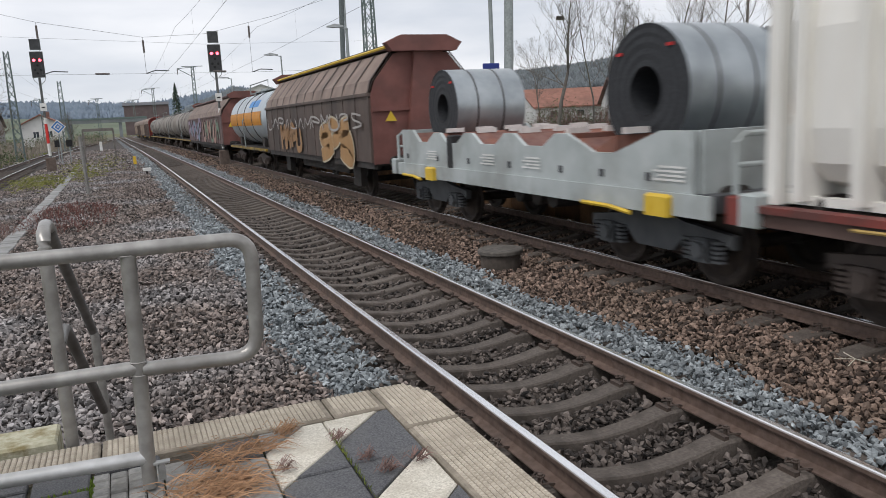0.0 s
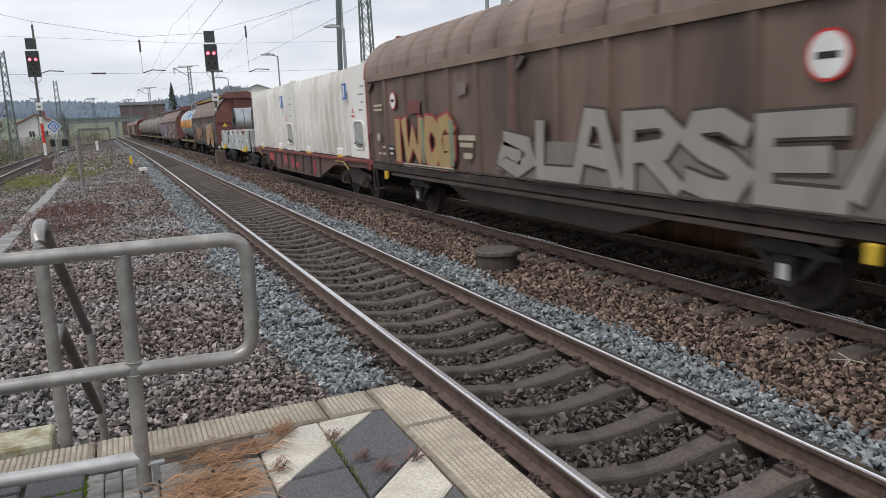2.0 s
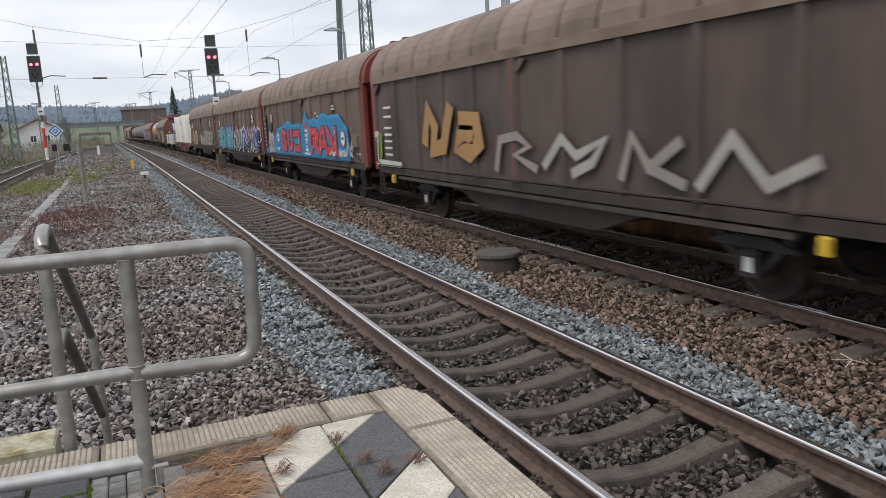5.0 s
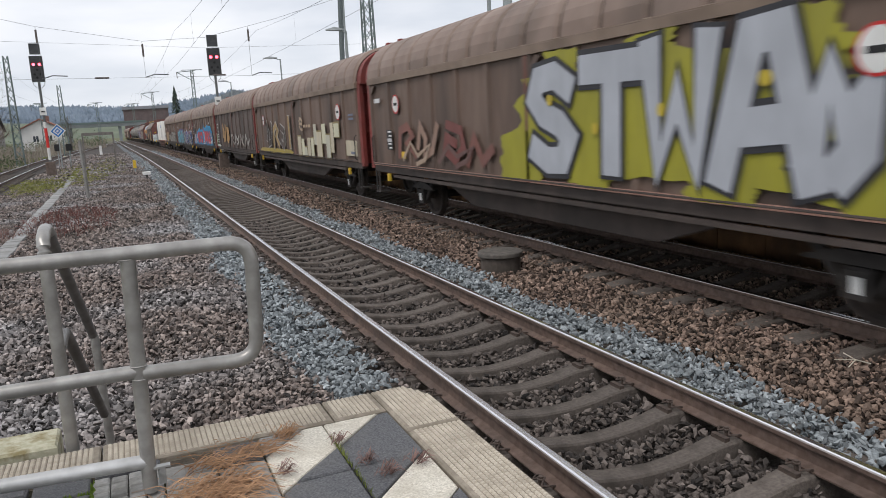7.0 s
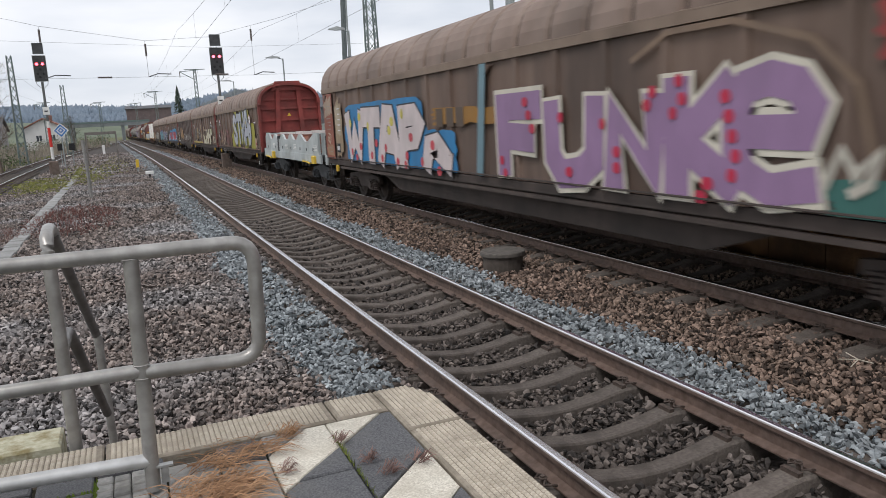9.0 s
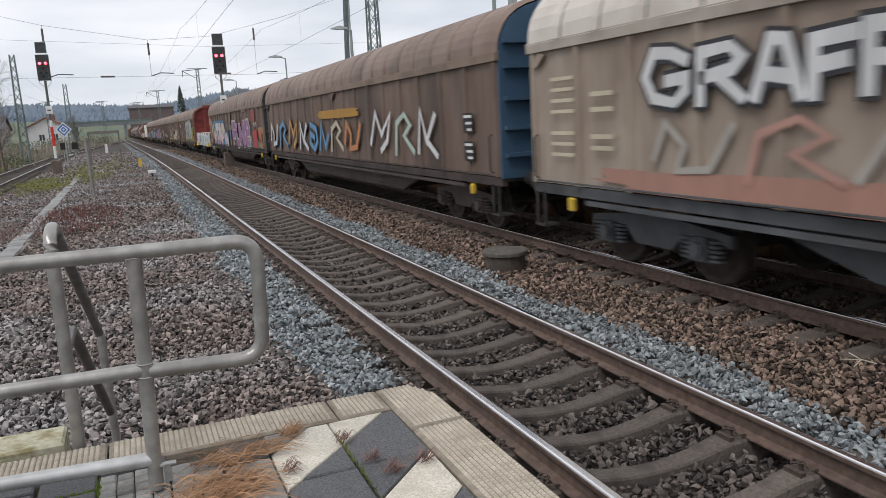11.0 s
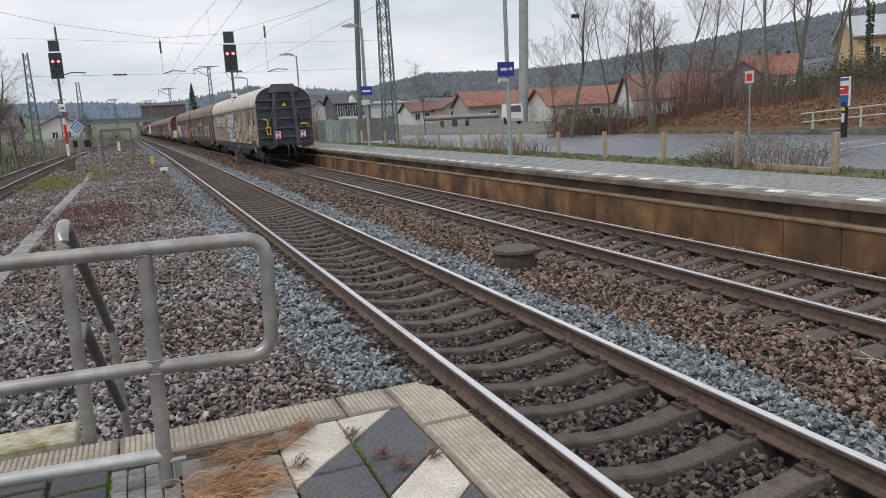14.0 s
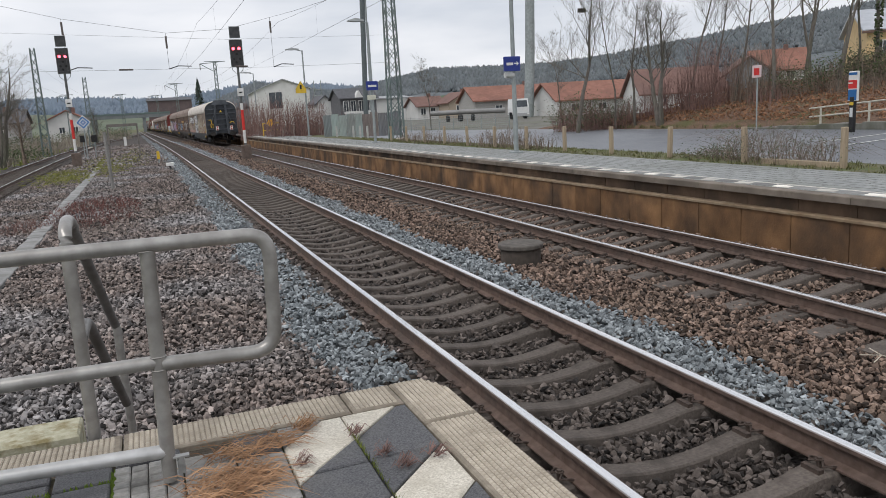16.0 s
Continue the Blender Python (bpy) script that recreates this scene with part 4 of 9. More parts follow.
def overhead():
    for tc, label in ((T1, "near track"), (T2, "far track")):
        ys = [-24.0, 41.45, 105.0, 170.0, 235.0]
        for i in range(len(ys) - 1):
            ya, yb = ys[i], ys[i + 1]
            xa, xb = tc + bend(ya) + (0.2 if i % 2 else -0.2), tc + bend(yb) + (-0.2 if i % 2 else 0.2)
            wire("contact_wire", sagging((xa, ya, 5.55), (xb, yb, 5.55), 0.05), 0.009, "copper contact wire above the " + label)
            wire("messenger_wire", sagging((xa, ya, 7.15), (xb, yb, 7.15), 1.0, 16), 0.009, "messenger wire above the " + label)
            for k in range(1, 7):
                t = k / 7
                x, y = xa + (xb - xa) * t, ya + (yb - ya) * t
                wire("dropper", [(x, y, 5.52), (x, y, 7.15 - 4 * 1.0 * t * (1 - t))], 0.004, "thin dropper wire between the overhead wires")
    ys = [-2.0, 70.0, 140.0, 200.0]
    for i in range(3):
        wire("contact_wire", sagging((left_line(ys[i]), ys[i], 5.5), (left_line(ys[i + 1]), ys[i + 1], 5.5), 0.1), 0.009, "contact wire above the siding")
        wire("messenger_wire", sagging((left_line(ys[i]), ys[i], 7.0), (left_line(ys[i + 1]), ys[i + 1], 7.0), 0.8), 0.009, "messenger wire above the siding")
    Y = 41.45
    wire("cross_span", [(-17, Y, 10.6), (-7.7, Y, 7.96), (-5.3, Y, 7.38), (-0.65, Y, 6.66), (2.4, Y, 6.82), (6.0, Y, 7.73), (11.1, Y, 9.3)], 0.012, "sagging head-span wire across the tracks")
    wire("cross_span", [(-17, Y, 7.0), (-7.9, Y, 6.77), (2.3, Y, 6.3), (11.1, Y, 6.4)], 0.008, "upper cross-span wire across the tracks")
    wire("cross_span", [(-17, Y, 5.1), (-8.1, Y, 4.97), (-1.4, Y, 4.9), (4.5, Y, 4.85), (11.1, Y, 4.9)], 0.010, "lower cross-span wire across the tracks")
    for x, za, zb in ((-0.65, 6.66, 4.9), (4.6, 7.35, 4.85), (-5.3, 7.38, 4.95)):
        e = empty("span_hanger", pose(x, Y, zb), "insulator hanger between the span wires", "insulator", "span insulators")
        part("hanger_wire", Mesh().cyl((0, 0, 0), (0, 0, za - zb), 0.008, 5), WIRE, e)
        part("insulator", Mesh().cyl((0, 0, za - zb - 0.75), (0, 0, za - zb - 0.15), 0.05, 8), INSUL, e)
        part("steady_arm", Mesh().tube([(0, 0, 0), (0.45, 0.1, 0.15), (1.1, 0.2, 0.12)], 0.025, 6), WIRE, e)
    for x in (-9.0, -3.0, 2.6):
        thing("insulator", Mesh().cyl((x, Y, 4.93), (x + 0.65, Y, 4.92), 0.045, 8), INSUL, "rod insulator in the cross-span wire", "insulator", "span insulators")


def line_side():
    signal(3.52, 48.0, 7.93, True, "main light signal showing two red lights beside the tracks")
    signal(-6.45, 54.5, 8.25, True, "second light signal showing two red lights by the siding")
    manhole()
    thing("concrete_post", Mesh().tube([(-3.60, 32.0, BED - 0.2), (-3.66, 32.0, 2.0)], 0.075, 6), TILE_GREY, "slender weathered concrete post among the ballast", "post")
    # cable trough covers
    e = empty("cable_trough", pose(0, 0, 0), "line of grey concrete cable trough covers in the ballast", "cable trough")
    me = Mesh().slab(-0.17, 0.17, -0.49, 0.49, -0.14, 0.0, 0.012).data("cover", mat("trough_concrete", (0.22, 0.22, 0.215), (0.33, 0.33, 0.32), 0.9, 8, stain=(0.11, 0.105, 0.09), sscale=2, rand="object", ramt=0.15, bump=0.2))
    for k in range(54):
        y = 8.5 + k * 1.0
        part("cover", me, None, e, m=pose(trough_line(y) + 0.015 * math.sin(k * 2.1), y, BED + 0.035 + 0.008 * math.sin(k * 1.7), 0.6 * math.sin(k), 0.8 * math.cos(k * 2.3), 0.3 + 0.8 * math.sin(k * 3.1)))
    e = empty("speed_board", pose(-6.45, 64.9, BED), "blue and white diamond board on a thin post", "railway sign")
    part("post", Mesh().cyl((0, 0, -0.2), (0, 0, 3.3), 0.05, 8), GALV_MAST, e)
    for k, (s, m) in enumerate(((0.56, WHITE_PAINT), (0.47, mat("sign_blue", (0.02, 0.14, 0.42), (0.03, 0.18, 0.5), 0.5)), (0.33, WHITE_PAINT), (0.22, MATS["sign_blue"]), (0.10, WHITE_PAINT))):
        yy = -0.07 - 0.004 * k
        part("board" if k == 0 else "square", Mesh().prism_y([(-s, 2.87), (0, 2.87 - s), (s, 2.87), (0, 2.87 + s)], yy, yy + 0.0035 if k else yy + 0.02), m, e)
    e = empty("steel_gantry", pose(-3.75, 66.0, BED), "low rusty steel portal beside the turnout", "gantry")
    part("crossbar", Mesh().box(-1.15, 1.15, -0.1, 0.1, 2.4, 2.62), mat("old_steel", (0.13, 0.12, 0.11), (0.2, 0.18, 0.165), 0.7), e)
    for x in (-1.1, 1.1):
        part("leg", Mesh().box(x - 0.06, x + 0.06, -0.06, 0.06, -0.2, 2.4), MATS["old_steel"], e)
    e = empty("marker_post", pose(-1.55, 50.0, BED), "small yellow cable marker post", "marker post")
    part("stake", Mesh().cyl((0, 0, -0.1), (0, 0, 0.5), 0.05, 8), GALV_MAST, e)
    part("cap", Mesh().slab(-0.09, 0.09, -0.09, 0.09, 0.3, 0.78, 0.03), YELLOW, e)
    e = empty("small_box", pose(-1.12, 43.0, BED), "small pale junction box beside the track", "junction box")
    part("stand", Mesh().box(-0.05, 0.05, -0.05, 0.05, -0.1, 0.3), STEEL_DARK, e)
    part("lid", Mesh().slab(-0.2, 0.2, -0.14, 0.14, 0.2, 0.36, 0.02), WHITE_PAINT, e)
    thing("balise_plate", Mesh().slab(2.25, 2.95, 46.5, 47.2, BED - 0.02, BED + 0.06, 0.02), STEEL_DARK, "dark flat plate between the tracks", "plate")
    # masts
    lattice_mast(11.25, 41.6, 0.5, 13.5, 0.72, 0.36, "tall green-grey lattice mast behind the platform")
    lattice_mast(-10.4, 76.0, -0.3, 9.6, 0.7, 0.35, "grey lattice mast beside the sidings")
    lattice_mast(-8.3, 106.0, -0.3, 8.8, 0.7, 0.35, "grey lattice mast further along the sidings")
    for x, y, h, w in ((9.3, 124.0, 11.6, 2.2), (5.5, 175.0, 11.0, 2.2), (2.5, 225.0, 10.5, 2.2), (-14.0, 150.0, 8.5, 1.5), (-5.5, 170.0, 9.0, 1.6)):
        e = lattice_mast(x, y, -0.3, h, 0.6, 0.35, "distant lattice mast with a cross arm")
        part("cross_arm", Mesh().tube([(-w, 0, h - 0.3), (w * 0.25, 0, h - 0.1), (0, 0, h - 1.6), (-w, 0, h - 0.3)], 0.06, 5), LATTICE, e)
        part("insulator", Mesh().cyl((-w, 0, h - 0.3), (-w, 0, h - 1.2), 0.06, 6), INSUL, e)
        part("top_bar", Mesh().box(-w * 0.7, w * 0.7, -0.04, 0.04, h - 0.05, h + 0.05), LATTICE, e)
    thing("steel_mast", Mesh().tube([(14.4, 59.2, -0.7), (14.9, 59.2, 12.5)], 0.2, 8), mat("dark_mast", (0.09, 0.11, 0.11), (0.13, 0.15, 0.15), 0.6), "dark steel catenary mast behind the platform", "mast", "catenary masts")
    thing("steel_mast", Mesh().tube([(15.3, 60.5, -0.7), (15.5, 60.5, 12.5)], 0.07, 8), GALV_MAST, "slender grey mast beside the dark one", "mast", "catenary masts")
    a = lamp_post(8.38, 21.0, PLAT, 8.2, 0, "tall grey platform lamp post carrying a blue direction sign")
    part("direction_sign", Mesh().slab(-0.36, 0.18, -0.11, -0.06, 2.47, 2.90, 0.01), BLUE_SIGN, a, "dark blue sign with white writing")
    part("writing", Mesh().box(-0.28, -0.06, -0.118, -0.112, 2.64, 2.72), WHITE_PAINT, a)
    part("arrow", Mesh().prism_y([(-0.02, 2.67), (0.06, 2.67), (0.06, 2.62), (0.13, 2.69), (0.06, 2.76), (0.06, 2.71), (-0.02, 2.71)], -0.118, -0.112), WHITE_PAINT, a)
    part("loudspeaker", Mesh().tube([(-0.3, -0.02, 2.36), (-0.12, 0, 2.35), (0, 0, 2.36)], 0.085, 10), mat("grey_plastic", (0.45, 0.46, 0.45), (0.55, 0.56, 0.55), 0.5), a)
    a = lamp_post(8.36, 36.2, PLAT, 5.75, 0.75, "grey platform lamp with a flat head and a blue name board")
    part("name_board", Mesh().slab(-0.3, 0.28, -0.12, -0.07, 2.55, 2.98, 0.01), BLUE_SIGN, a)
    part("writing", Mesh().box(-0.22, 0.2, -0.128, -0.122, 2.7, 2.8), WHITE_PAINT, a)
    part("length_board", Mesh().slab(-0.28, 0.14, -0.12, -0.07, 2.1, 2.32, 0.01), mat("grey_board", (0.5, 0.5, 0.42), (0.6, 0.6, 0.5), 0.6), a)
    a = lamp_post(9.4, 57.3, PLAT, 6.3, 0.95, "grey platform lamp with a flat head")
    part("warning_sign", Mesh().prism_y([(-0.75, 3.2), (0.05, 3.2), (0.05, 3.5), (-0.35, 4.1), (-0.75, 3.5)], -0.12, -0.1), YELLOW, a, "yellow triangular warning sign")
    part("symbol", Mesh().box(-0.42, -0.28, -0.126, -0.121, 3.5, 3.8), BLACK, a)
    lamp_post(9.4, 84.0, PLAT, 6.3, 0.95, "grey platform lamp with a flat head")


# ---------------------------------------------------------------- the goods train
BROWN = mat("wagon_brown", (0.125, 0.082, 0.062), (0.185, 0.13, 0.102), 0.62, 2.5, stain=(0.058, 0.043, 0.036), sscale=0.9, samt=0.8, stretch=(1, 1, 0.25), bump=0.06)
BROWN_DARK = mat("wagon_brown_dark", (0.075, 0.055, 0.047), (0.12, 0.09, 0.077), 0.65, 2.5, stain=(0.045, 0.036, 0.032), sscale=0.8, samt=0.7, stretch=(1, 1, 0.35))
BROWN_ROOF = mat("wagon_roof_brown", (0.185, 0.13, 0.102), (0.26, 0.195, 0.16), 0.6, 1.5, stain=(0.11, 0.082, 0.066), sscale=0.7, samt=0.6)
BEIGE = mat("wagon_beige", (0.25, 0.195, 0.155), (0.38, 0.315, 0.255), 0.65, 2, stain=(0.15, 0.105, 0.08), sscale=0.8, samt=0.85, stretch=(1, 1, 0.35))
BEIGE_ROOF = mat("wagon_roof_beige", (0.53, 0.48, 0.43), (0.64, 0.595, 0.54), 0.6, 1.2, stain=(0.33, 0.28, 0.24), sscale=0.8, samt=0.6)
RED_END = mat("wagon_red_end", (0.20, 0.035, 0.03), (0.28, 0.06, 0.05), 0.6, 2, stain=(0.10, 0.035, 0.03), sscale=1.2, samt=0.7)
GREY_END = mat("wagon_grey_end", (0.068, 0.078, 0.090), (0.105, 0.116, 0.13), 0.6, 2, stain=(0.04, 0.043, 0.047), sscale=1.1, samt=0.6)
# the grey end again, darker: shade of the recessed panels put into the colour
GREY_END_SHADED = mat("wagon_grey_end_shaded", (0.036, 0.042, 0.050), (0.062, 0.070, 0.080), 0.6, 2, stain=(0.028, 0.029, 0.031), sscale=1.1, samt=0.7)
BLUE_END = mat("wagon_blue_end", (0.04, 0.085, 0.14), (0.06, 0.11, 0.17), 0.6, 2)
FRAME_GREY = mat("frame_grey", (0.06, 0.065, 0.07), (0.10, 0.105, 0.11), 0.65, 3, stain=(0.04, 0.036, 0.034), sscale=1.0, samt=0.6)
FRAME_BROWN = mat("frame_brown", (0.05, 0.038, 0.033), (0.085, 0.066, 0.057), 0.7, 3, stain=(0.035, 0.03, 0.027), sscale=1.0, samt=0.6)
LIGHT_GREY = mat("coil_wagon_grey", (0.36, 0.395, 0.39), (0.47, 0.505, 0.50), 0.6, 2, stain=(0.24, 0.25, 0.235), sscale=1.2, samt=0.7)
CONTAINER = mat("container_white", (0.77, 0.75, 0.70), (0.83, 0.815, 0.77), 0.5, 1.2, stain=(0.52, 0.49, 0.43), sscale=0.7, samt=0.5, stretch=(1, 1, 0.4))
COIL_SIDE = mat("coil_steel", (0.30, 0.33, 0.345), (0.42, 0.45, 0.465), 0.34, 2, metal=0.65, stain=(0.2, 0.22, 0.23), sscale=1.5, samt=0.5)
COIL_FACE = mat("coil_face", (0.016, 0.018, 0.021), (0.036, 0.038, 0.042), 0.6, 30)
PAINTS = {}


def paint(r, g, b):
    key = (r, g, b)
    if key not in PAINTS:
        PAINTS[key] = mat("spray_%d" % len(PAINTS), key, tuple(c * 0.82 for c in key), 0.55, 3, stain=tuple(c * 0.55 + 0.03 for c in key), sscale=1.6, samt=0.45, stretch=(1, 1, 0.5))
    return PAINTS[key]


WHITE, BLACKP, PALE = paint(0.66, 0.66, 0.66), paint(0.035, 0.035, 0.04), paint(0.55, 0.49, 0.36)
SIDE = 1.42


def section(n=9, side=SIDE, eave=3.08, top=4.0):
    """Half outline of the roof arch from the eave to the crown."""
    out = []
    for k in range(n + 1):
        a = math.pi / 2 * k / n
        out.append((side * math.cos(a) ** 0.72, eave + (top - eave) * math.sin(a) ** 0.88))
    return out


def wheelset(g_wheel, y):
    for s in (-1, 1):
        x = s * 0.75
        ring = [(0.46, 0.067), (0.46, -0.02), (0.485, -0.03), (0.485, -0.067), (0.40, -0.067), (0.36, -0.02), (0.08, -0.06), (0.08, 0.08), (0.36, 0.02), (0.40, 0.067)]
        rings = [[(x + s * w, y + r * math.cos(a), 0.46 + r * math.sin(a)) for r, w in ring] for a in (k * 2 * math.pi / 24 for k in range(25))]
        g_wheel.loft(rings, True, False)
    g_wheel.cyl((-1.0, y, 0.46), (1.0, y, 0.46), 0.085, 10)


def bogie(e, y, m=None):
    """Two wheelsets in a cast frame with coil springs."""
    for q in (-0.9, 0.9):
        g = Mesh()
        wheelset(g, q)
        part("wheelset", g, WHEEL, e, m=pose(0, y, 0))
    for s in (-1, 1):
        x0, x1 = (s * 1.0 - 0.05, s * 1.0 + 0.05)
        f = Mesh()
        f.prism_x([(-1.35, 0.50), (-1.35, 0.66), (-0.55, 0.74), (-0.3, 0.80), (0.3, 0.80), (0.55, 0.74), (1.35, 0.66), (1.35, 0.50), (1.1, 0.60), (0.6, 0.58), (0.35, 0.36), (-0.35, 0.36), (-0.6, 0.58), (-1.1, 0.60)], x0, x1)
        for yy in (-0.9, 0.9):
            f.slab(s * 1.05 - 0.09, s * 1.05 + 0.09, yy - 0.13, yy + 0.13, 0.32, 0.60, 0.03)
            f.cyl((s * 1.13, yy, 0.46), (s * 1.19, yy, 0.46), 0.10, 12)
            for q in (-0.24, 0.24):
                for k in range(5):
                    z = 0.33 + k * 0.055
                    f.cyl((s * 1.05, yy + q, z), (s * 1.05, yy + q, z + 0.032), 0.085, 10)
        part("bogie_frame", f, m or FRAME_BROWN, e, m=pose(0, y, 0))


def buffers(e, y, sgn, material=None):
    for s in (-1, 1):
        g = Mesh()
        g.cyl((s * 0.875, y, 1.04), (s * 0.875, y + sgn * 0.30, 1.04), 0.115, 14)
        g.cyl((s * 0.875, y + sgn * 0.26, 1.04), (s * 0.875, y + sgn * 0.46, 1.04), 0.085, 12)
        g.loft([[(s * 0.875 + a * math.copysign(abs(math.cos(t)) ** 0.6, math.cos(t)), y + sgn * d, 1.04 + 0.17 * math.copysign(abs(math.sin(t)) ** 0.6, math.sin(t))) for t in (k * 2 * math.pi / 20 for k in range(20))] for a, d in ((0.24, 0.46), (0.245, 0.48), (0.2, 0.51))])
        part("buffer", g, material or STEEL_DARK, e)
    g = Mesh()
    g.box(-0.08, 0.08, min(y, y + sgn * 0.35), max(y, y + sgn * 0.35), 0.95, 1.08)
    g.tube([(0, y + sgn * 0.3, 1.0), (0.03, y + sgn * 0.42, 0.85), (-0.02, y + sgn * 0.40, 0.62), (0.03, y + sgn * 0.38, 0.45)], 0.035, 6)
    g.tube([(0.35, y + sgn * 0.05, 0.9), (0.38, y + sgn * 0.25, 0.6), (0.32, y + sgn * 0.28, 0.45)], 0.025, 6)
    part("coupling", g, STEEL_DARK, e)


def flat(parent, name, polys, material, lift=0.0, label=""):
    """Paint on the side towards the platform: polygons of (y, z)."""
    g = Mesh()
    for p in polys:
        g.add([(-(SIDE + 0.033 + lift), y, z) for y, z in p], [tuple(range(len(p)))])
    return part(name, g, material, parent, label)


def ribbon(parent, name, sides, material, lift):
    g = Mesh()
    g.loft([[(-(SIDE + 0.033 + lift), y, z) for y, z in side] for side in sides], closed=False)
    return part(name, g, material, parent)


def disc(parent, y, z, r, lift=0.004):
    flat(parent, "red_ring", [[(y + (r + 0.03) * math.cos(a), z + (r + 0.03) * math.sin(a)) for a in (k * math.pi / 12 for k in range(24))]], RED, lift)
    flat(parent, "white_disc", [[(y + r * math.cos(a), z + r * math.sin(a)) for a in (k * math.pi / 12 for k in range(24))]], WHITE_PAINT, lift + 0.004)
    flat(parent, "disc_mark", [[(y - r * 0.6, z - 0.03), (y + r * 0.6, z - 0.03), (y + r * 0.6, z + 0.03), (y - r * 0.6, z + 0.03)]], BLACK, lift + 0.008)


def panels(parent, spots, lift=0.003):
    """Small lettering panels: dark plates with pale bars."""
    for y, z, w, h in spots:
        flat(parent, "data_panel", [[(y - w / 2, z - h / 2), (y + w / 2, z - h / 2), (y + w / 2, z + h / 2), (y - w / 2, z + h / 2)]], BLACK, lift)
        n = max(1, int(h / 0.09))
        flat(parent, "panel_writing", [[(y - w * 0.4, z - h / 2 + (k + 0.3) * h / n), (y + w * (0.1 + 0.3 * ((k * 7) % 3) / 2), z - h / 2 + (k + 0.3) * h / n), (y + w * (0.1 + 0.3 * ((k * 7) % 3) / 2), z - h / 2 + (k + 0.7) * h / n), (y - w * 0.4, z - h / 2 + (k + 0.7) * h / n)] for k in range(n)], WHITE_PAINT, lift + 0.004)


GLYPHS = {
    "S": [[(.9, .84), (.6, 1), (.2, .92), (.08, .72), (.3, .53), (.7, .46), (.92, .27), (.75, .04), (.4, 0), (.08, .12)]],
    "U": [[(.1, 1), (.12, .3), (.3, .02), (.65, .02), (.88, .25), (.9, 1)]],
    "J": [[(.02, .95), (.92, .95), (.92, .05), (.12, .05)]],
    "R": [[(.1, 0), (.1, 1), (.7, 1), (.92, .8), (.75, .52), (.15, .5)], [(.45, .5), (.95, 0)]],
    "A": [[(.05, 0), (.36, 1), (.64, 1), (.95, 0)], [(.22, .36), (.78, .36)]],
    "Y": [[(.05, .95), (.74, .2)], [(.88, 1), (.88, .04), (.12, .04)]],
    "W": [[(.04, 1), (.18, 0), (.5, .62), (.8, 0), (.96, 1)]],
    "G": [[(.92, .78), (.65, 1), (.25, .95), (.06, .5), (.25, .04), (.7, 0), (.92, .2), (.92, .45), (.55, .45)]],
    "C": [[(.92, .8), (.65, 1), (.25, .95), (.06, .5), (.25, .04), (.65, 0), (.92, .2)]],
    "T": [[(.02, .97), (.98, .97)], [(.5, .97), (.48, 0)]],
    "H": [[(.08, 0), (.1, 1)], [(.9, 0), (.9, 1)], [(.1, .5), (.9, .5)]],
    "E": [[(.92, .98), (.1, .96), (.08, .02), (.95, 0)], [(.1, .5), (.75, .5)]],
    "P": [[(.1, 0), (.1, 1), (.7, 1), (.92, .78), (.72, .48), (.12, .46)]],
    "I": [[(.5, 0), (.5, 1)]],
    "L": [[(.12, 1), (.1, .03), (.95, .03)]],
    "F": [[(.92, .97), (.1, .95), (.12, 0)], [(.1, .5), (.75, .5)]],
    "D": [[(.1, .02), (.1, .98), (.6, .96), (.92, .68), (.92, .3), (.6, .03), (.1, .02)]],
    "N": [[(.08, 0), (.1, 1), (.88, .04), (.92, 1)]],
    "K": [[(.1, 0), (.1, 1)], [(.9, 1), (.18, .48), (.95, 0)]],
    "e": [[(.12, .5), (.86, .52), (.95, .72), (.8, .93), (.5, 1), (.2, .9), (.06, .65), (.06, .35), (.2, .1), (.5, 0), (.92, .06)]],
    "hook": [[(.0, .3), (.15, .95), (.4, .55), (.3, .05), (.7, .2), (.95, .9)]],
    "arch": [[(.05, 0), (.15, .8), (.55, 1), (.82, .7), (.5, .45), (.95, .08)]],
    "bolt": [[(.0, .2), (.3, .95), (.55, .45), (.98, .9), (.8, .3), (.5, .05)]],
    "ring": [[(.25, .95), (.85, .85), (.95, .35), (.55, .02), (.1, .25), (.2, .6), (.6, .5)]],
    "spike": [[(.0, .0), (.3, 1), (.62, .08)], [(.62, .08), (.98, .55)]],
    "fork": [[(.1, .05), (.25, .95), (.5, .3), (.9, .85)], [(.55, .3), (.95, .0)]],
}


def mitred(pts, w):
    """Both sides of a stroke of half width w, square at its ends."""
    left, right = [], []
    n = len(pts)
    for i, (y, z) in enumerate(pts):
        a = Vector((y - pts[i - 1][0], z - pts[i - 1][1])).normalized() if i else None
        b = Vector((pts[i + 1][0] - y, pts[i + 1][1] - z)).normalized() if i < n - 1 else None
        d = ((a or b) + (b or a)).normalized() if (a or b).dot(b or a) > -0.98 else (a or b)
        k = w * min(1.55, 1 / max(0.3, d.dot(a or b)))
        push = w * 0.75 * (0 if a and b else -1 if b else 1)
        c = Vector((y, z)) + d * push
        left.append((c.x - d.y * k, c.y + d.x * k))
        right.append((c.x + d.y * k, c.y - d.x * k))
    return left, right


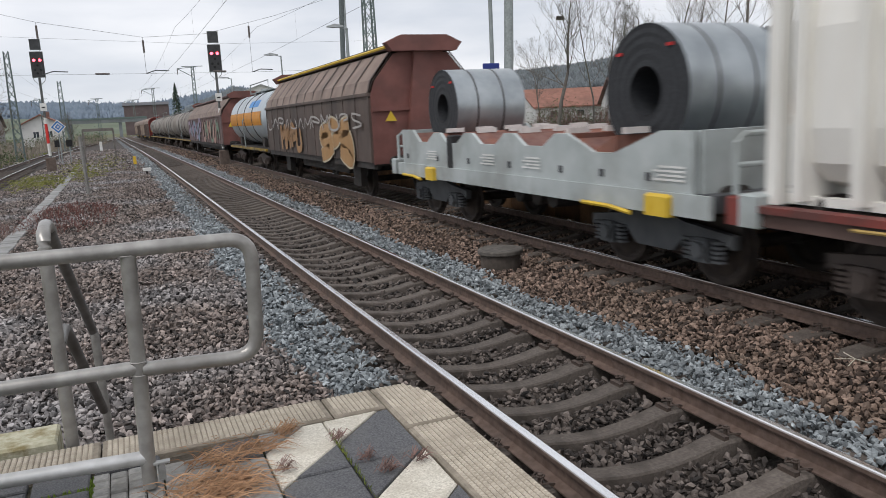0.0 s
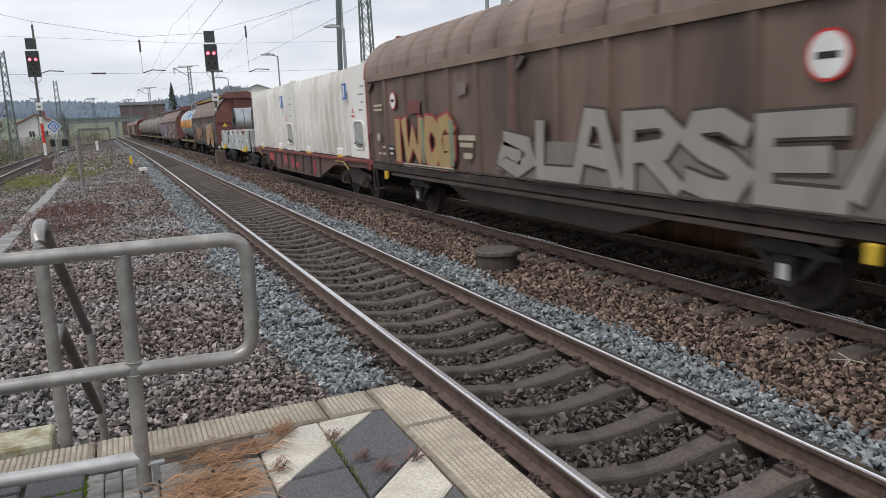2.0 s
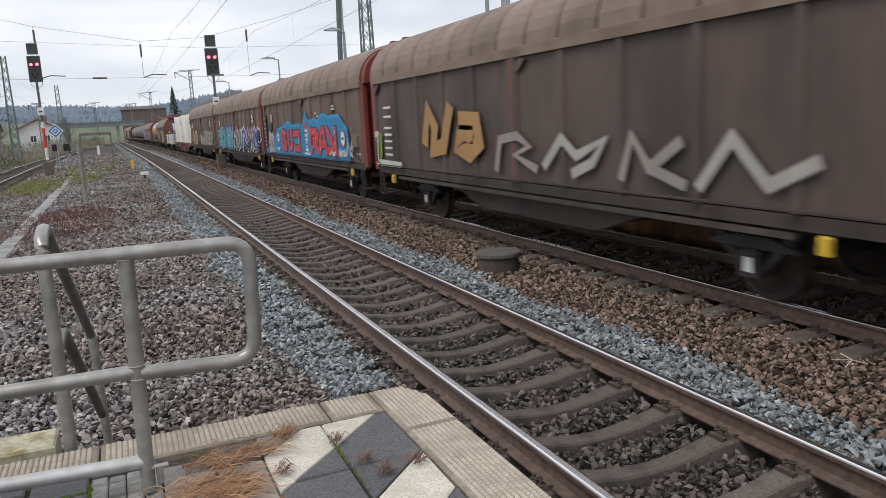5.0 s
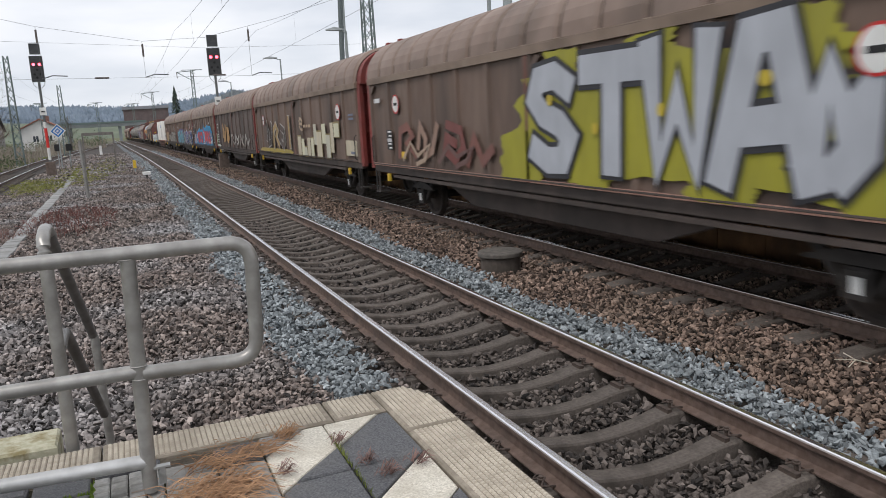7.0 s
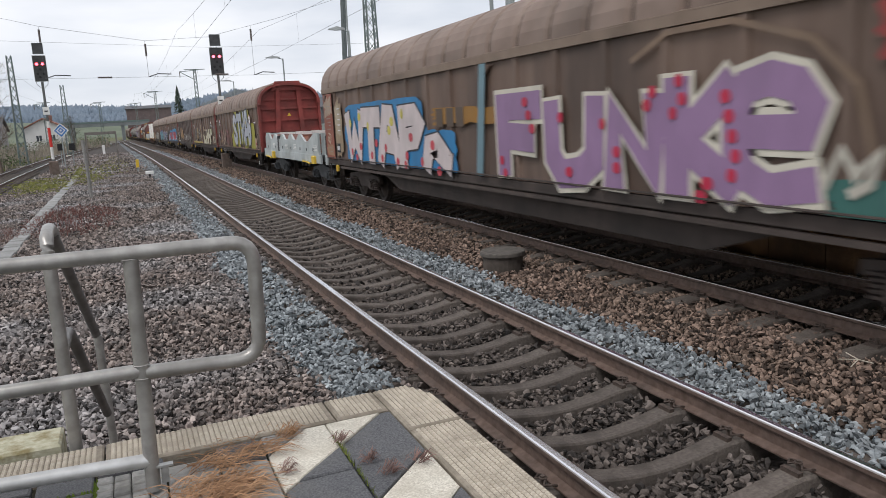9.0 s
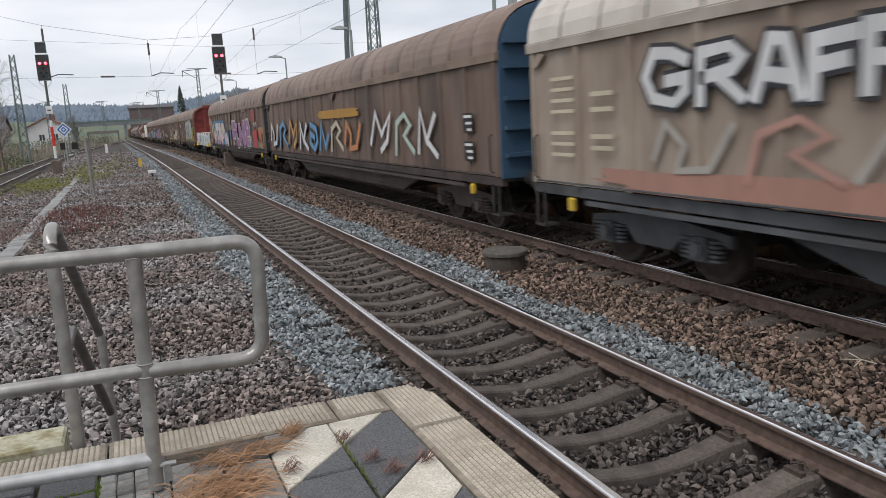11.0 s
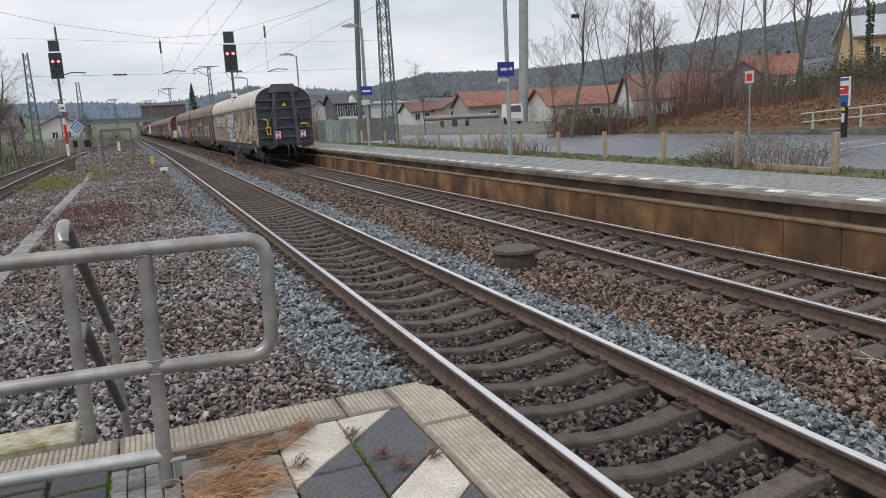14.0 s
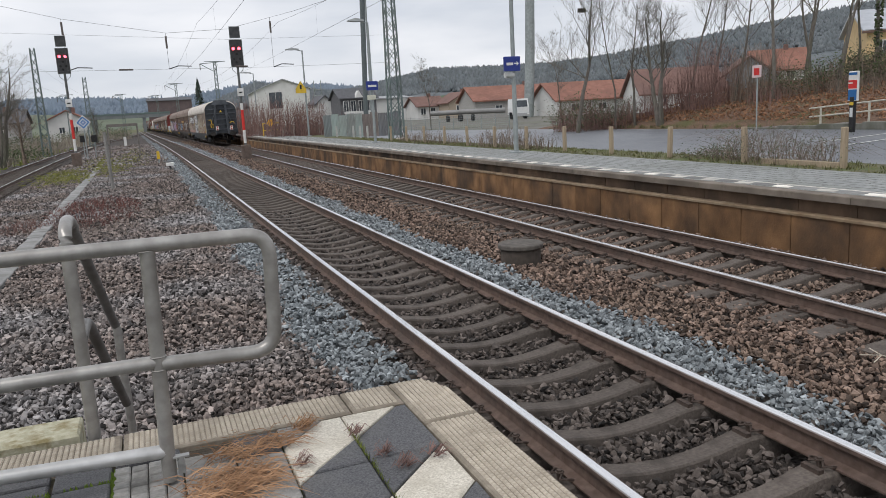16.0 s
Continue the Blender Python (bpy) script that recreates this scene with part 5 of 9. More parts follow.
def sprayed(parent, rows, fills, edge=None, t=0.15, rim=0.05, lift=0.014):
    """Fat sprayed letters: strokes of paint with a rim. Rows of (glyph, left, right, low, high)."""
    for k, (key, ya, yb, za, zb) in enumerate(rows):
        for name, m, w, up in (("graffiti_outline", edge, t + rim, lift), ("graffiti_letter", fills[k % len(fills)], t, lift + 0.009)):
            if m is None:
                continue
            for q, path in enumerate(GLYPHS[key]):
                pts = [(ya + (yb - ya) * u, za + t + (zb - za - 2 * t) * v + 0.03 * math.sin(7 * u + 3 * k)) for u, v in path]
                grow = w - t
                sides = [[(y, min(max(z, za - grow), zb + grow)) for y, z in side] for side in mitred(pts, w)]
                ribbon(parent, name, sides, m, up + 0.0012 * q + 0.0003 * (k % 4))


def dots(parent, spots, r, material, lift=0.03):
    for y, z in spots:
        flat(parent, "graffiti_dot", [[(y + r * (1 + 0.2 * math.sin(5 * y)) * math.cos(a), z + r * math.sin(a)) for a in (k * math.pi / 6 for k in range(12))]], material, lift)


def bars(parent, rows, material, lift=0.02):
    """Lines of small lettering that cannot be read: (left, right, z, height)."""
    for a, b, z, h in rows:
        flat(parent, "small_lettering", [[(a, z), (b, z), (b, z + h), (a, z + h)]], material, lift)


def cloud(parent, y_left, y_right, z0, z1, material, seed=1, lift=0.004, amp=0.14):
    """An uneven sprayed ground behind lettering."""
    n = 44
    mid_y, mid_z, ry, rz = (y_left + y_right) / 2, (z0 + z1) / 2, abs(y_left - y_right) / 2, (z1 - z0) / 2
    pts = []
    for k in range(n):
        a = 2 * math.pi * k / n
        c, s = math.cos(a), math.sin(a)
        f = 1 / max(abs(c), abs(s)) ** 0.82
        d = 1 + amp * noise.noise((seed * 7.3 + 1.6 * c * 2, s * 3.1, seed))
        pts.append((mid_y + ry * c * f * d, mid_z + rz * s * f * d))
    zc = [(y, min(max(z, 1.10), z1 + 0.15)) for y, z in pts]
    flat(parent, "graffiti_ground", [[(mid_y, mid_z), zc[k], zc[(k + 1) % n]] for k in range(n)], material, lift)


def scrawl(parent, y_left, y_right, z0, z1, fills, edge, seed, count=6, thick=0.13, lift=0.012):
    """Illegible sprayed strokes: thick bent bands with a rim."""
    rng = random.Random(seed)
    w = (y_left - y_right) / count

    def band(pts, t):
        left, right = [], []
        n = len(pts)
        for i, (y, z) in enumerate(pts):
            (ya, za), (yb, zb) = pts[max(i - 1, 0)], pts[min(i + 1, n - 1)]
            dy, dz = yb - ya, zb - za
            l = math.hypot(dy, dz) or 1
            ny, nz = -dz / l * t, dy / l * t
            e = (-0.6 if i == 0 else 0.6 if i == n - 1 else 0.0) * t
            y, z = y + dy / l * e, z + dz / l * e
            if 0 < i < n - 1:
                ny, nz = ny * 1.25, nz * 1.25
            left.append((y + ny, z + nz))
            right.append((y - ny, z - nz))
        return left, right
    def curve(p):
        """Rounds a stroke into a flowing line."""
        q = [p[0]] + list(p) + [p[-1]]
        out = []
        for i in range(len(p) - 1):
            for k in range(5):
                t = k / 5
                f = [0.5 * ((2 * b) + (-a + c) * t + (2 * a - 5 * b + 4 * c - d) * t * t + (-a + 3 * b - 3 * c + d) * t ** 3) for a, b, c, d in zip(q[i], q[i + 1], q[i + 2], q[i + 3])]
                out.append((f[0], f[1]))
        return out + [p[-1]]
    rim, body = [], {}
    h = z1 - z0
    for k in range(count):
        c = y_left - w * (k + 0.5)
        kind = rng.randrange(5)
        u = lambda a, b: (c + a * w * 0.42 + rng.uniform(-0.14, 0.14) * w, z0 + h * (0.5 + 0.42 * b) + rng.uniform(-0.12, 0.12) * h)
        shape = [[u(1, -1), u(1, 1), u(-0.6, 0.9), u(-0.8, 0.1), u(0.6, 0)], [u(-0.8, 1), u(0.8, 0.8), u(0.9, 0), u(-0.7, -0.1), u(-0.8, -0.9), u(0.8, -1)], [u(0.9, -1), u(0.1, 1), u(-0.8, -1)], [u(0.9, 1), u(0.8, -1), u(-0.8, -0.9), u(-0.8, 1)], [u(0.8, -1), u(0.8, 1), u(-0.1, -0.2), u(-0.8, 1), u(-0.8, -1)]][kind]
        shape = curve(shape)
        t = thick * rng.uniform(0.75, 1.2)
        rim.append((shape, t + 0.045))
        body.setdefault(k % len(fills), []).append((shape, t))
    if edge:
        for j, (sh, t) in enumerate(rim):
            ribbon(parent, "graffiti_outline", band(sh, t), edge, lift + 0.0006 * j)
    for i, rows in body.items():
        for j, (sh, t) in enumerate(rows):
            ribbon(parent, "graffiti_stroke", band(sh, t), fills[i], lift + 0.006 + 0.0006 * j)


HOOP = mat("roof_hoop_brown", (0.060, 0.042, 0.034), (0.10, 0.072, 0.058), 0.7, 6)
EAVE = mat("eave_rail_brown", (0.20, 0.145, 0.108), (0.27, 0.205, 0.158), 0.6, 2, stain=(0.13, 0.095, 0.072), sscale=0.8, samt=0.7)
EAVE_PALE = mat("eave_rail_pale", (0.36, 0.315, 0.265), (0.46, 0.41, 0.355), 0.6, 2, stain=(0.2, 0.17, 0.14), sscale=0.9, samt=0.7)
SEAM = mat("door_seam_red", (0.14, 0.06, 0.045), (0.20, 0.09, 0.068), 0.65, 3, stain=(0.09, 0.06, 0.05), sscale=1.5)
HOOP_PALE = mat("roof_hoop_grey", (0.20, 0.185, 0.165), (0.28, 0.26, 0.235), 0.7, 6)


def covered_wagon(L, two_axle, wall, roof, end, frame_m, label, ribs=None, tail=False, doors=2, top=4.0, group="sliding-wall wagons", ridge=None):
    """A covered goods wagon with sliding walls and an arched ribbed roof."""
    e = empty("goods_wagon", pose(0, 0, 0), label, "goods wagon", group)
    sec = section(top=top)
    # ends
    prof = [(SIDE - 0.02, 1.06)] + [(x - 0.02 if x > 0.05 else 0, z - 0.02) for x, z in sec]
    full = prof + [(-x, z) for x, z in reversed(prof[:-1])]
    for y0, sgn in ((0.05, -1), (L - 0.05, 1)):
        part("end_wall", Mesh().prism_y(full, y0 - 0.035, y0 + 0.035), GREY_END_SHADED if end is GREY_END else end, e)
        yy = y0 + sgn * 0.035
        for z in (1.45, 1.9, 2.38, 2.9, 3.3):
            part("end_beam", Mesh().box(-1.33, 1.33, min(yy, yy + sgn * 0.09), max(yy, yy + sgn * 0.09), z - 0.035, z + 0.035), end, e)
        for x in (-0.62, 0.62):
            part("end_post", Mesh().prism_y([(x - 0.11, 0.95), (x + 0.11, 0.95), (x * 0.72 + 0.09, top - 0.18), (x * 0.72 - 0.09, top - 0.18)], min(yy, yy + sgn * 0.12), max(yy, yy + sgn * 0.12)), end, e)
        part("end_cap", Mesh().prism_y([(-0.75, top - 0.32), (0.75, top - 0.32), (0.55, top + 0.09), (-0.55, top + 0.09)], min(yy, yy + sgn * 0.14), max(yy, yy + sgn * 0.14)), end, e)
        if end is RED_END:
            # hood that carries the roof out over the recessed end
            hood = [(x, z) for x, z in sec] + [(-x, z) for x, z in reversed(sec[:-1])]
            ya, yb = (y0 + sgn * 0.02, y0 + sgn * 0.34)
            g = Mesh()
            g.loft([[(x * k, y, 3.06 + (z - 3.06) * k) for x, z in hood] for y, k in ((ya, 0.985), (yb, 0.985), (yb, 0.90), (ya, 0.90))], closed=False)
            part("end_hood", g, end, e)
            for x, z in ((-1.05, 1.72), (1.0, 1.72), (0.0, 2.55)):
                part("warning_label", Mesh().prism_y([(x - 0.09, z), (x + 0.09, z), (x, z + 0.15)], min(yy, yy + sgn * 0.012), max(yy, yy + sgn * 0.012)), YELLOW, e)
            for x in (-1.36, 1.36):
                part("corner_post", Mesh().box(x - 0.05, x + 0.05, min(ya, yb - sgn * 0.12), max(ya, yb - sgn * 0.12), 1.0, 3.1), end, e)
        buffers(e, y0 + sgn * 0.0, sgn)
    # roof with raised hoops
    g = Mesh()
    arc = sec + [(-x, z) for x, z in reversed(sec[:-1])]
    n = ribs or int(L / 0.92)
    ys, lifts = [0.02], [0.0]
    for k in range(n):
        a, b = 0.02 + (L - 0.04) * k / n, 0.02 + (L - 0.04) * (k + 1) / n
        ys += [a + 0.05, a + 0.12, b - 0.07, b]
        lifts += [0.0, 0.055, 0.055, 0.0]
    g.loft([[(x * (1 + l * 0.7), y, z + l * (0.5 + 0.6 * (z - 3.08))) for x, z in arc] for y, l in zip(ys, lifts)], closed=False)
    part("roof", g, roof, e, soft=False)
    hoop = Mesh().tube([(x * 1.012, 0, z + 0.012) for x, z in arc], 0.028, 4).data("roof_hoop", HOOP_PALE if roof is BEIGE_ROOF else HOOP)
    for k in range(1, n):
        part("roof_hoop", hoop, None, e, m=pose(0, 0.02 + (L - 0.04) * k / n, 0))
    part("roof_ridge", Mesh().box(-0.5, 0.5, 0.1, L - 0.1, top - 0.035, top + 0.055), ridge or (BROWN_DARK if roof is not BEIGE_ROOF else FRAME_BROWN), e)
    for s in (-1, 1):
        part("eave_rail", Mesh().prism_y([(s * (SIDE - 0.05), 2.99), (s * (SIDE + 0.045), 2.99), (s * (SIDE + 0.055), 3.13), (s * (SIDE - 0.05), 3.17)], 0.02, L - 0.02), EAVE_PALE if roof is BEIGE_ROOF else EAVE, e)
        part("guide_rail", Mesh().tube([(s * (SIDE + 0.075), 0.3, 1.13), (s * (SIDE + 0.075), L - 0.3, 1.13)], 0.014, 5), frame_m, e)
        if two_axle:
            part("door_seam", Mesh().box(min(s * (SIDE + 0.002), s * (SIDE + 0.036)), max(s * (SIDE + 0.002), s * (SIDE + 0.036)), L / 2 - 0.045, L / 2 + 0.045, 1.09, 2.985), SEAM, e)
        # sliding walls with pressed uprights
        for d in range(doors):
            ya, yb = 0.06 + (L - 0.12) * d / doors + 0.012, 0.06 + (L - 0.12) * (d + 1) / doors - 0.012
            g = Mesh()
            x = s * SIDE
            m = max(3, int((yb - ya) / 1.15))
            face = []
            for k in range(m + 1):
                yy = ya + 0.08 + (yb - ya - 0.16) * k / m
                face += [(x - s * 0.02, yy - 0.075), (x + s * 0.030, yy - 0.05), (x + s * 0.030, yy + 0.05), (x - s * 0.02, yy + 0.075)]
            g.prism_z([(x - s * 0.07, ya), (x - s * 0.02, ya)] + face + [(x - s * 0.02, yb), (x - s * 0.07, yb)], 1.09, 2.99)
            part("sliding_wall", g, wall, e)
            if s < 0:
                part("door_latch", Mesh().prism_x([(yb - 0.45, 2.93), (yb - 0.3, 2.97), (yb - 0.15, 2.81), (yb - 0.25, 2.77)], x - 0.05, x), wall, e)
        part("sole_bar", Mesh().box(min(s * 1.30, s * 1.40), max(s * 1.30, s * 1.40), 0.05, L - 0.05, 0.93, 1.075), frame_m, e)
        part("side_rail", Mesh().box(min(s * 1.36, s * 1.44), max(s * 1.36, s * 1.44), 1.5, L - 1.5, 0.84, 0.90), frame_m, e)
    part("floor", Mesh().box(-1.32, 1.32, 0.06, L - 0.06, 1.0, 1.07), STEEL_DARK, e)
    a, b = (3.6, L - 3.6) if two_axle else (4.2, L - 4.2)
    for s in (-1, 1):
        part("truss_girder", Mesh().prism_x([(a, 0.92), (b, 0.92), (b - 1.5, 0.48), (a + 1.5, 0.48)], s * 1.12 - 0.04, s * 1.12 + 0.04), frame_m, e)
    for yy in (a + 1.8, (a + b) / 2, b - 1.8):
        part("cross_beam", Mesh().box(-1.07, 1.07, yy - 0.06, yy + 0.06, 0.5, 0.95), frame_m, e)
    part("brake_box", Mesh().slab(-0.5, 0.5, (a + b) / 2 - 1.2, (a + b) / 2 - 0.1, 0.5, 0.9, 0.03), frame_m, e)
    if two_axle:
        for y in (2.35, L - 2.35):
            g = Mesh()
            wheelset(g, y)
            part("wheelset", g, WHEEL, e)
            for s in (-1, 1):
                part("axle_box", Mesh().slab(s * 1.05 - 0.09, s * 1.05 + 0.09, y - 0.15, y + 0.15, 0.30, 0.60, 0.03), STEEL_DARK, e)
                for q in (-1, 1):
                    part("guard_arm", Mesh().prism_x([(y + q * 0.75, 0.93), (y + q * 0.55, 0.93), (y + q * 0.16, 0.42), (y + q * 0.16, 0.34)], s * 1.05 - 0.03, s * 1.05 + 0.03), STEEL_DARK, e)
                part("leaf_spring", Mesh().prism_x([(y - 0.64, 0.61), (y + 0.64, 0.61), (y + 0.60, 0.65), (y + 0.24, 0.745), (y - 0.24, 0.745), (y - 0.60, 0.65)], s * 1.05 - 0.05, s * 1.05 + 0.05), STEEL_DARK, e)
            part("data_plate", Mesh().box(-1.16, -1.15, y - 0.08, y + 0.04, 0.36, 0.52), WHITE_PAINT, e)
    else:
        for y in (2.45, L - 2.45):
            bogie(e, y, frame_m)
    for y in (1.15, L - 1.15):
        part("yellow_lever", Mesh().slab(-1.46, -1.40, y - 0.06, y + 0.06, 0.74, 0.92, 0.02), YELLOW, e)
    for y in (0.12, L - 0.4):
        g = Mesh()
        g.box(-1.43, -1.15, y, y + 0.3, 0.42, 0.45)
        g.box(-1.42, -1.39, y + 0.02, y + 0.06, 0.42, 0.95)
        g.box(-1.42, -1.39, y + 0.24, y + 0.28, 0.42, 0.95)
        part("step", g, STEEL_DARK, e)
        part("hand_rail", Mesh().tube([(-1.44, y + 0.15, 1.15), (-1.5, y + 0.15, 1.2), (-1.5, y + 0.15, 1.75), (-1.44, y + 0.15, 1.8)], 0.014, 6), YELLOW if tail and y < 1 else STEEL_DARK, e)
    return e


def wagon_tail(e):
    """The rear end: hooks, tail plates, lamp brackets."""
    for x in (-0.44, 0.84):
        part("tail_plate", Mesh().slab(x - 0.13, x + 0.13, -0.21, -0.19, 1.36, 1.73, 0.004), WHITE_PAINT, e, "white and red tail plate")
        part("red_wedge", Mesh().prism_y([(x - 0.11, 1.71), (x + 0.11, 1.71), (x, 1.55)], -0.216, -0.211), RED, e)
        part("red_wedge", Mesh().prism_y([(x - 0.11, 1.38), (x + 0.11, 1.38), (x, 1.53)], -0.216, -0.211), RED, e)
        part("bracket", Mesh().box(x - 0.03, x + 0.03, -0.11, 0.0, 1.33, 1.45), STEEL_DARK, e)
    part("yellow_hook", Mesh().tube([(-1.12, -0.08, 2.33), (-0.98, -0.2, 2.34), (-0.92, -0.22, 2.26), (-0.92, -0.22, 1.98), (-1.0, -0.22, 1.92), (-0.96, -0.22, 1.62), (-0.80, -0.22, 1.58), (-0.80, -0.22, 1.9), (-0.9, -0.22, 1.98)], 0.035, 8), YELLOW, e)
    part("yellow_hook", Mesh().tube([(0.75, -0.1, 2.02), (0.85, -0.2, 2.08), (1.1, -0.2, 2.06), (1.12, -0.15, 1.9)], 0.035, 8), YELLOW, e)
    for x in (-1.15, 1.15):
        part("lamp_holder", Mesh().tube([(x, -0.05, 1.9), (x + 0.05, -0.12, 1.7), (x, -0.1, 1.4), (x - 0.04, -0.08, 1.25)], 0.02, 6), STEEL_DARK, e)
        part("end_step", Mesh().box(x - 0.2, x + 0.2, -0.2, 0.1, 0.42, 0.46), STEEL_DARK, e)
    for s in (-1, 1):
        part("end_brace", Mesh().tube([(s * 0.42, -0.18, 3.55), (s * 0.55, -0.19, 2.9), (s * 0.86, -0.12, 2.2)], 0.045, 6), GREY_END, e)
    part("warning_label", Mesh().prism_y([(-0.12, 3.0), (0.12, 3.0), (0.0, 3.18)], -0.105, -0.1), YELLOW, e)


def coil_wagon(label, coils):
    """A short bogie flat with troughs for steel coils. Length 11.0, body from 0.55 to 10.45."""
    e = empty("coil_wagon", pose(0, 0, 0), label, "goods wagon", "coil wagons")
    for s in (-1, 1):
        x = s * 1.38
        prof = [(0.0, 0.93), (0.0, 1.84), (0.55, 1.84), (1.45, 1.56), (1.9, 1.56), (2.55, 1.80), (2.85, 1.80), (3.2, 1.61), (3.75, 1.61), (4.1, 1.80), (4.4, 1.80), (4.75, 1.61), (5.3, 1.61), (5.65, 1.80), (5.95, 1.80), (6.3, 1.61), (6.8, 1.61), (7.1, 1.80), (7.4, 1.80), (7.75, 1.61), (8.2, 1.61), (8.6, 1.86), (9.2, 1.86), (9.2, 0.93)]
        part("side_sheet", Mesh().prism_x(prof, x - 0.035, x + 0.035), LIGHT_GREY, e, "pale grey side sheet with cradle notches")
        part("side_sill", Mesh().box(min(x, x + s * 0.06), max(x, x + s * 0.06), -0.3, 9.5, 0.88, 1.14), LIGHT_GREY, e)
        for y in (0.75, 1.7, 2.7, 4.25, 5.8, 7.25, 8.9):
            part("bolt_plate", Mesh().box(x + s * 0.036, x + s * 0.045, y - 0.05, y + 0.05, 1.25, 1.35), FRAME_GREY, e)
    for y in (2.2, 3.475, 5.025, 6.55, 7.98):
        for d in (-1, 1):
            g = Mesh()
            g.prism_x([(y + d * 0.05, 1.50), (y + d * 0.05, 1.15), (y + d * 0.7, 1.15), (y + d * 0.72, 1.78)], -1.34, 1.34)
            part("cradle_board", g, mat("trough_wood", (0.12, 0.055, 0.045), (0.21, 0.115, 0.095), 0.8, 4, stain=(0.30, 0.10, 0.05), sscale=1.5, samt=0.5), e)
    for y in (1.5, 2.85, 4.25, 5.8, 7.2):
        for k in range(4):
            g = Mesh()
            g.prism_x([(y - 0.06, 1.79), (y + 0.06, 1.79), (y + 0.05, 1.87), (y - 0.05, 1.87)], -1.2 + k * 0.65, -0.85 + k * 0.65)
            part("striped_block", g, mat("striped_bar", (0.5, 0.46, 0.44), (0.62, 0.58, 0.55), 0.6), e)
    part("deck", Mesh().box(-1.33, 1.33, -0.3, 9.5, 0.95, 1.14), FRAME_GREY, e)
    part("centre_beam", Mesh().box(-0.4, 0.4, -0.9, 10.1, 0.7, 1.1), FRAME_GREY, e)
    for y0, sgn in ((-0.9, -1), (10.1, 1)):
        part("head_stock", Mesh().slab(-1.38, 1.38, min(y0, y0 - sgn * 0.25), max(y0, y0 - sgn * 0.25), 0.86, 1.2, 0.02), LIGHT_GREY, e)
        buffers(e, y0, sgn)
        yy = y0 - sgn * 0.35
        g = Mesh()
        g.tube([(-1.32, yy, 1.18), (-1.32, yy, 1.72), (-1.2, yy, 1.80), (1.2, yy, 1.80), (1.32, yy, 1.72), (1.32, yy, 1.18)], 0.035, 8)
        g.tube([(-1.3, yy, 1.48), (1.3, yy, 1.48)], 0.03, 8)
        part("end_railing", g, LIGHT_GREY, e)
        part("end_bulkhead", Mesh().box(-1.3, 1.3, (0.0 if sgn < 0 else 9.2) - 0.05, (0.0 if sgn < 0 else 9.2) + 0.05, 1.14, 1.84), LIGHT_GREY, e)
    for y in (1.1, 8.1):
        bogie(e, y, FRAME_GREY)
        part("yellow_lever", Mesh().slab(-1.52, -1.42, y - 0.8, y - 0.4, 0.86, 1.12, 0.03), YELLOW, e)
        part("yellow_rail", Mesh().tube([(-1.5, y - 0.1, 0.85), (-1.52, y + 0.3, 0.9), (-1.5, y + 0.95, 0.9)], 0.03, 6), YELLOW, e)
    part("box", Mesh().slab(-1.42, -1.2, 6.5, 6.75, 0.95, 1.75, 0.02), BLACK, e)
    for y in (3.8, 4.3, 4.9):
        part("hanging_tank", Mesh().cyl((-0.9, y, 0.75), (0.9, y, 0.75), 0.16, 12), STEEL_DARK, e)
    for i, y in enumerate((0.35, 3.5, 5.0, 7.5)):
        flat(e, "lettering", [[(y - 0.25, 1.27 + k * 0.05), (y + 0.3 - 0.1 * (k % 2), 1.27 + k * 0.05), (y + 0.3 - 0.1 * (k % 2), 1.295 + k * 0.05), (y - 0.25, 1.295 + k * 0.05)] for k in range(4)], WHITE_PAINT, -0.02)
    for y, z, r, x0, x1 in coils:
        c = empty("steel_coil", pose(0, 0, 0), "large strapped roll of grey sheet steel in a cradle", "steel coil", "steel coils")
        ring = [(r * math.cos(a), r * math.sin(a)) for a in (k * 2 * math.pi / 40 for k in range(41))]
        g = Mesh()
        g.loft([[(x0, y + a, z + b) for a, b in ring[:-1]], [(x1, y + a, z + b) for a, b in ring[:-1]]], True, False)
        part("outer_wrap", g, COIL_SIDE, c, soft=True)
        for x in (x0 + 0.004, x1 - 0.004):
            g = Mesh()
            rr = [1, 0.93, 0.86, 0.8, 0.72, 0.63, 0.55, 0.46, 0.37]
            g.loft([[(x + (0.006 if q % 2 else 0) * (1 if x < 0 else -1), y + a * f, z + b * f) for a, b in ring[:-1]] for q, f in enumerate(rr)], True, False)
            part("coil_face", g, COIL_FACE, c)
        g = Mesh()
        g.loft([[(x0, y + a * 0.37, z + b * 0.37) for a, b in ring[:-1]], [(x1, y + a * 0.37, z + b * 0.37) for a, b in ring[:-1]]], True, False)
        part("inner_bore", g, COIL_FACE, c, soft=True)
        for t in (0.3, 0.68):
            x = x0 + (x1 - x0) * t
            g = Mesh()
            g.loft([[(x + d, y + a * f, z + b * f) for d, f in ((-0.016, 1.0), (-0.016, 1.004), (0.016, 1.004), (0.016, 1.0))] for a, b in ring], True, False)
            part("strap", g, STEEL_DARK, c)
        for a in (0.75, 2.3):
            part("red_clip", Mesh().box(x0 - 0.02, x0 + 0.08, y + r * 0.86 * math.cos(a) - 0.05, y + r * 0.86 * math.cos(a) + 0.05, z + r * 0.86 * math.sin(a) - 0.02, z + r * 0.86 * math.sin(a) + 0.02), RED, c)
        LOADS.append((c, e))
    return e


LOADS = []


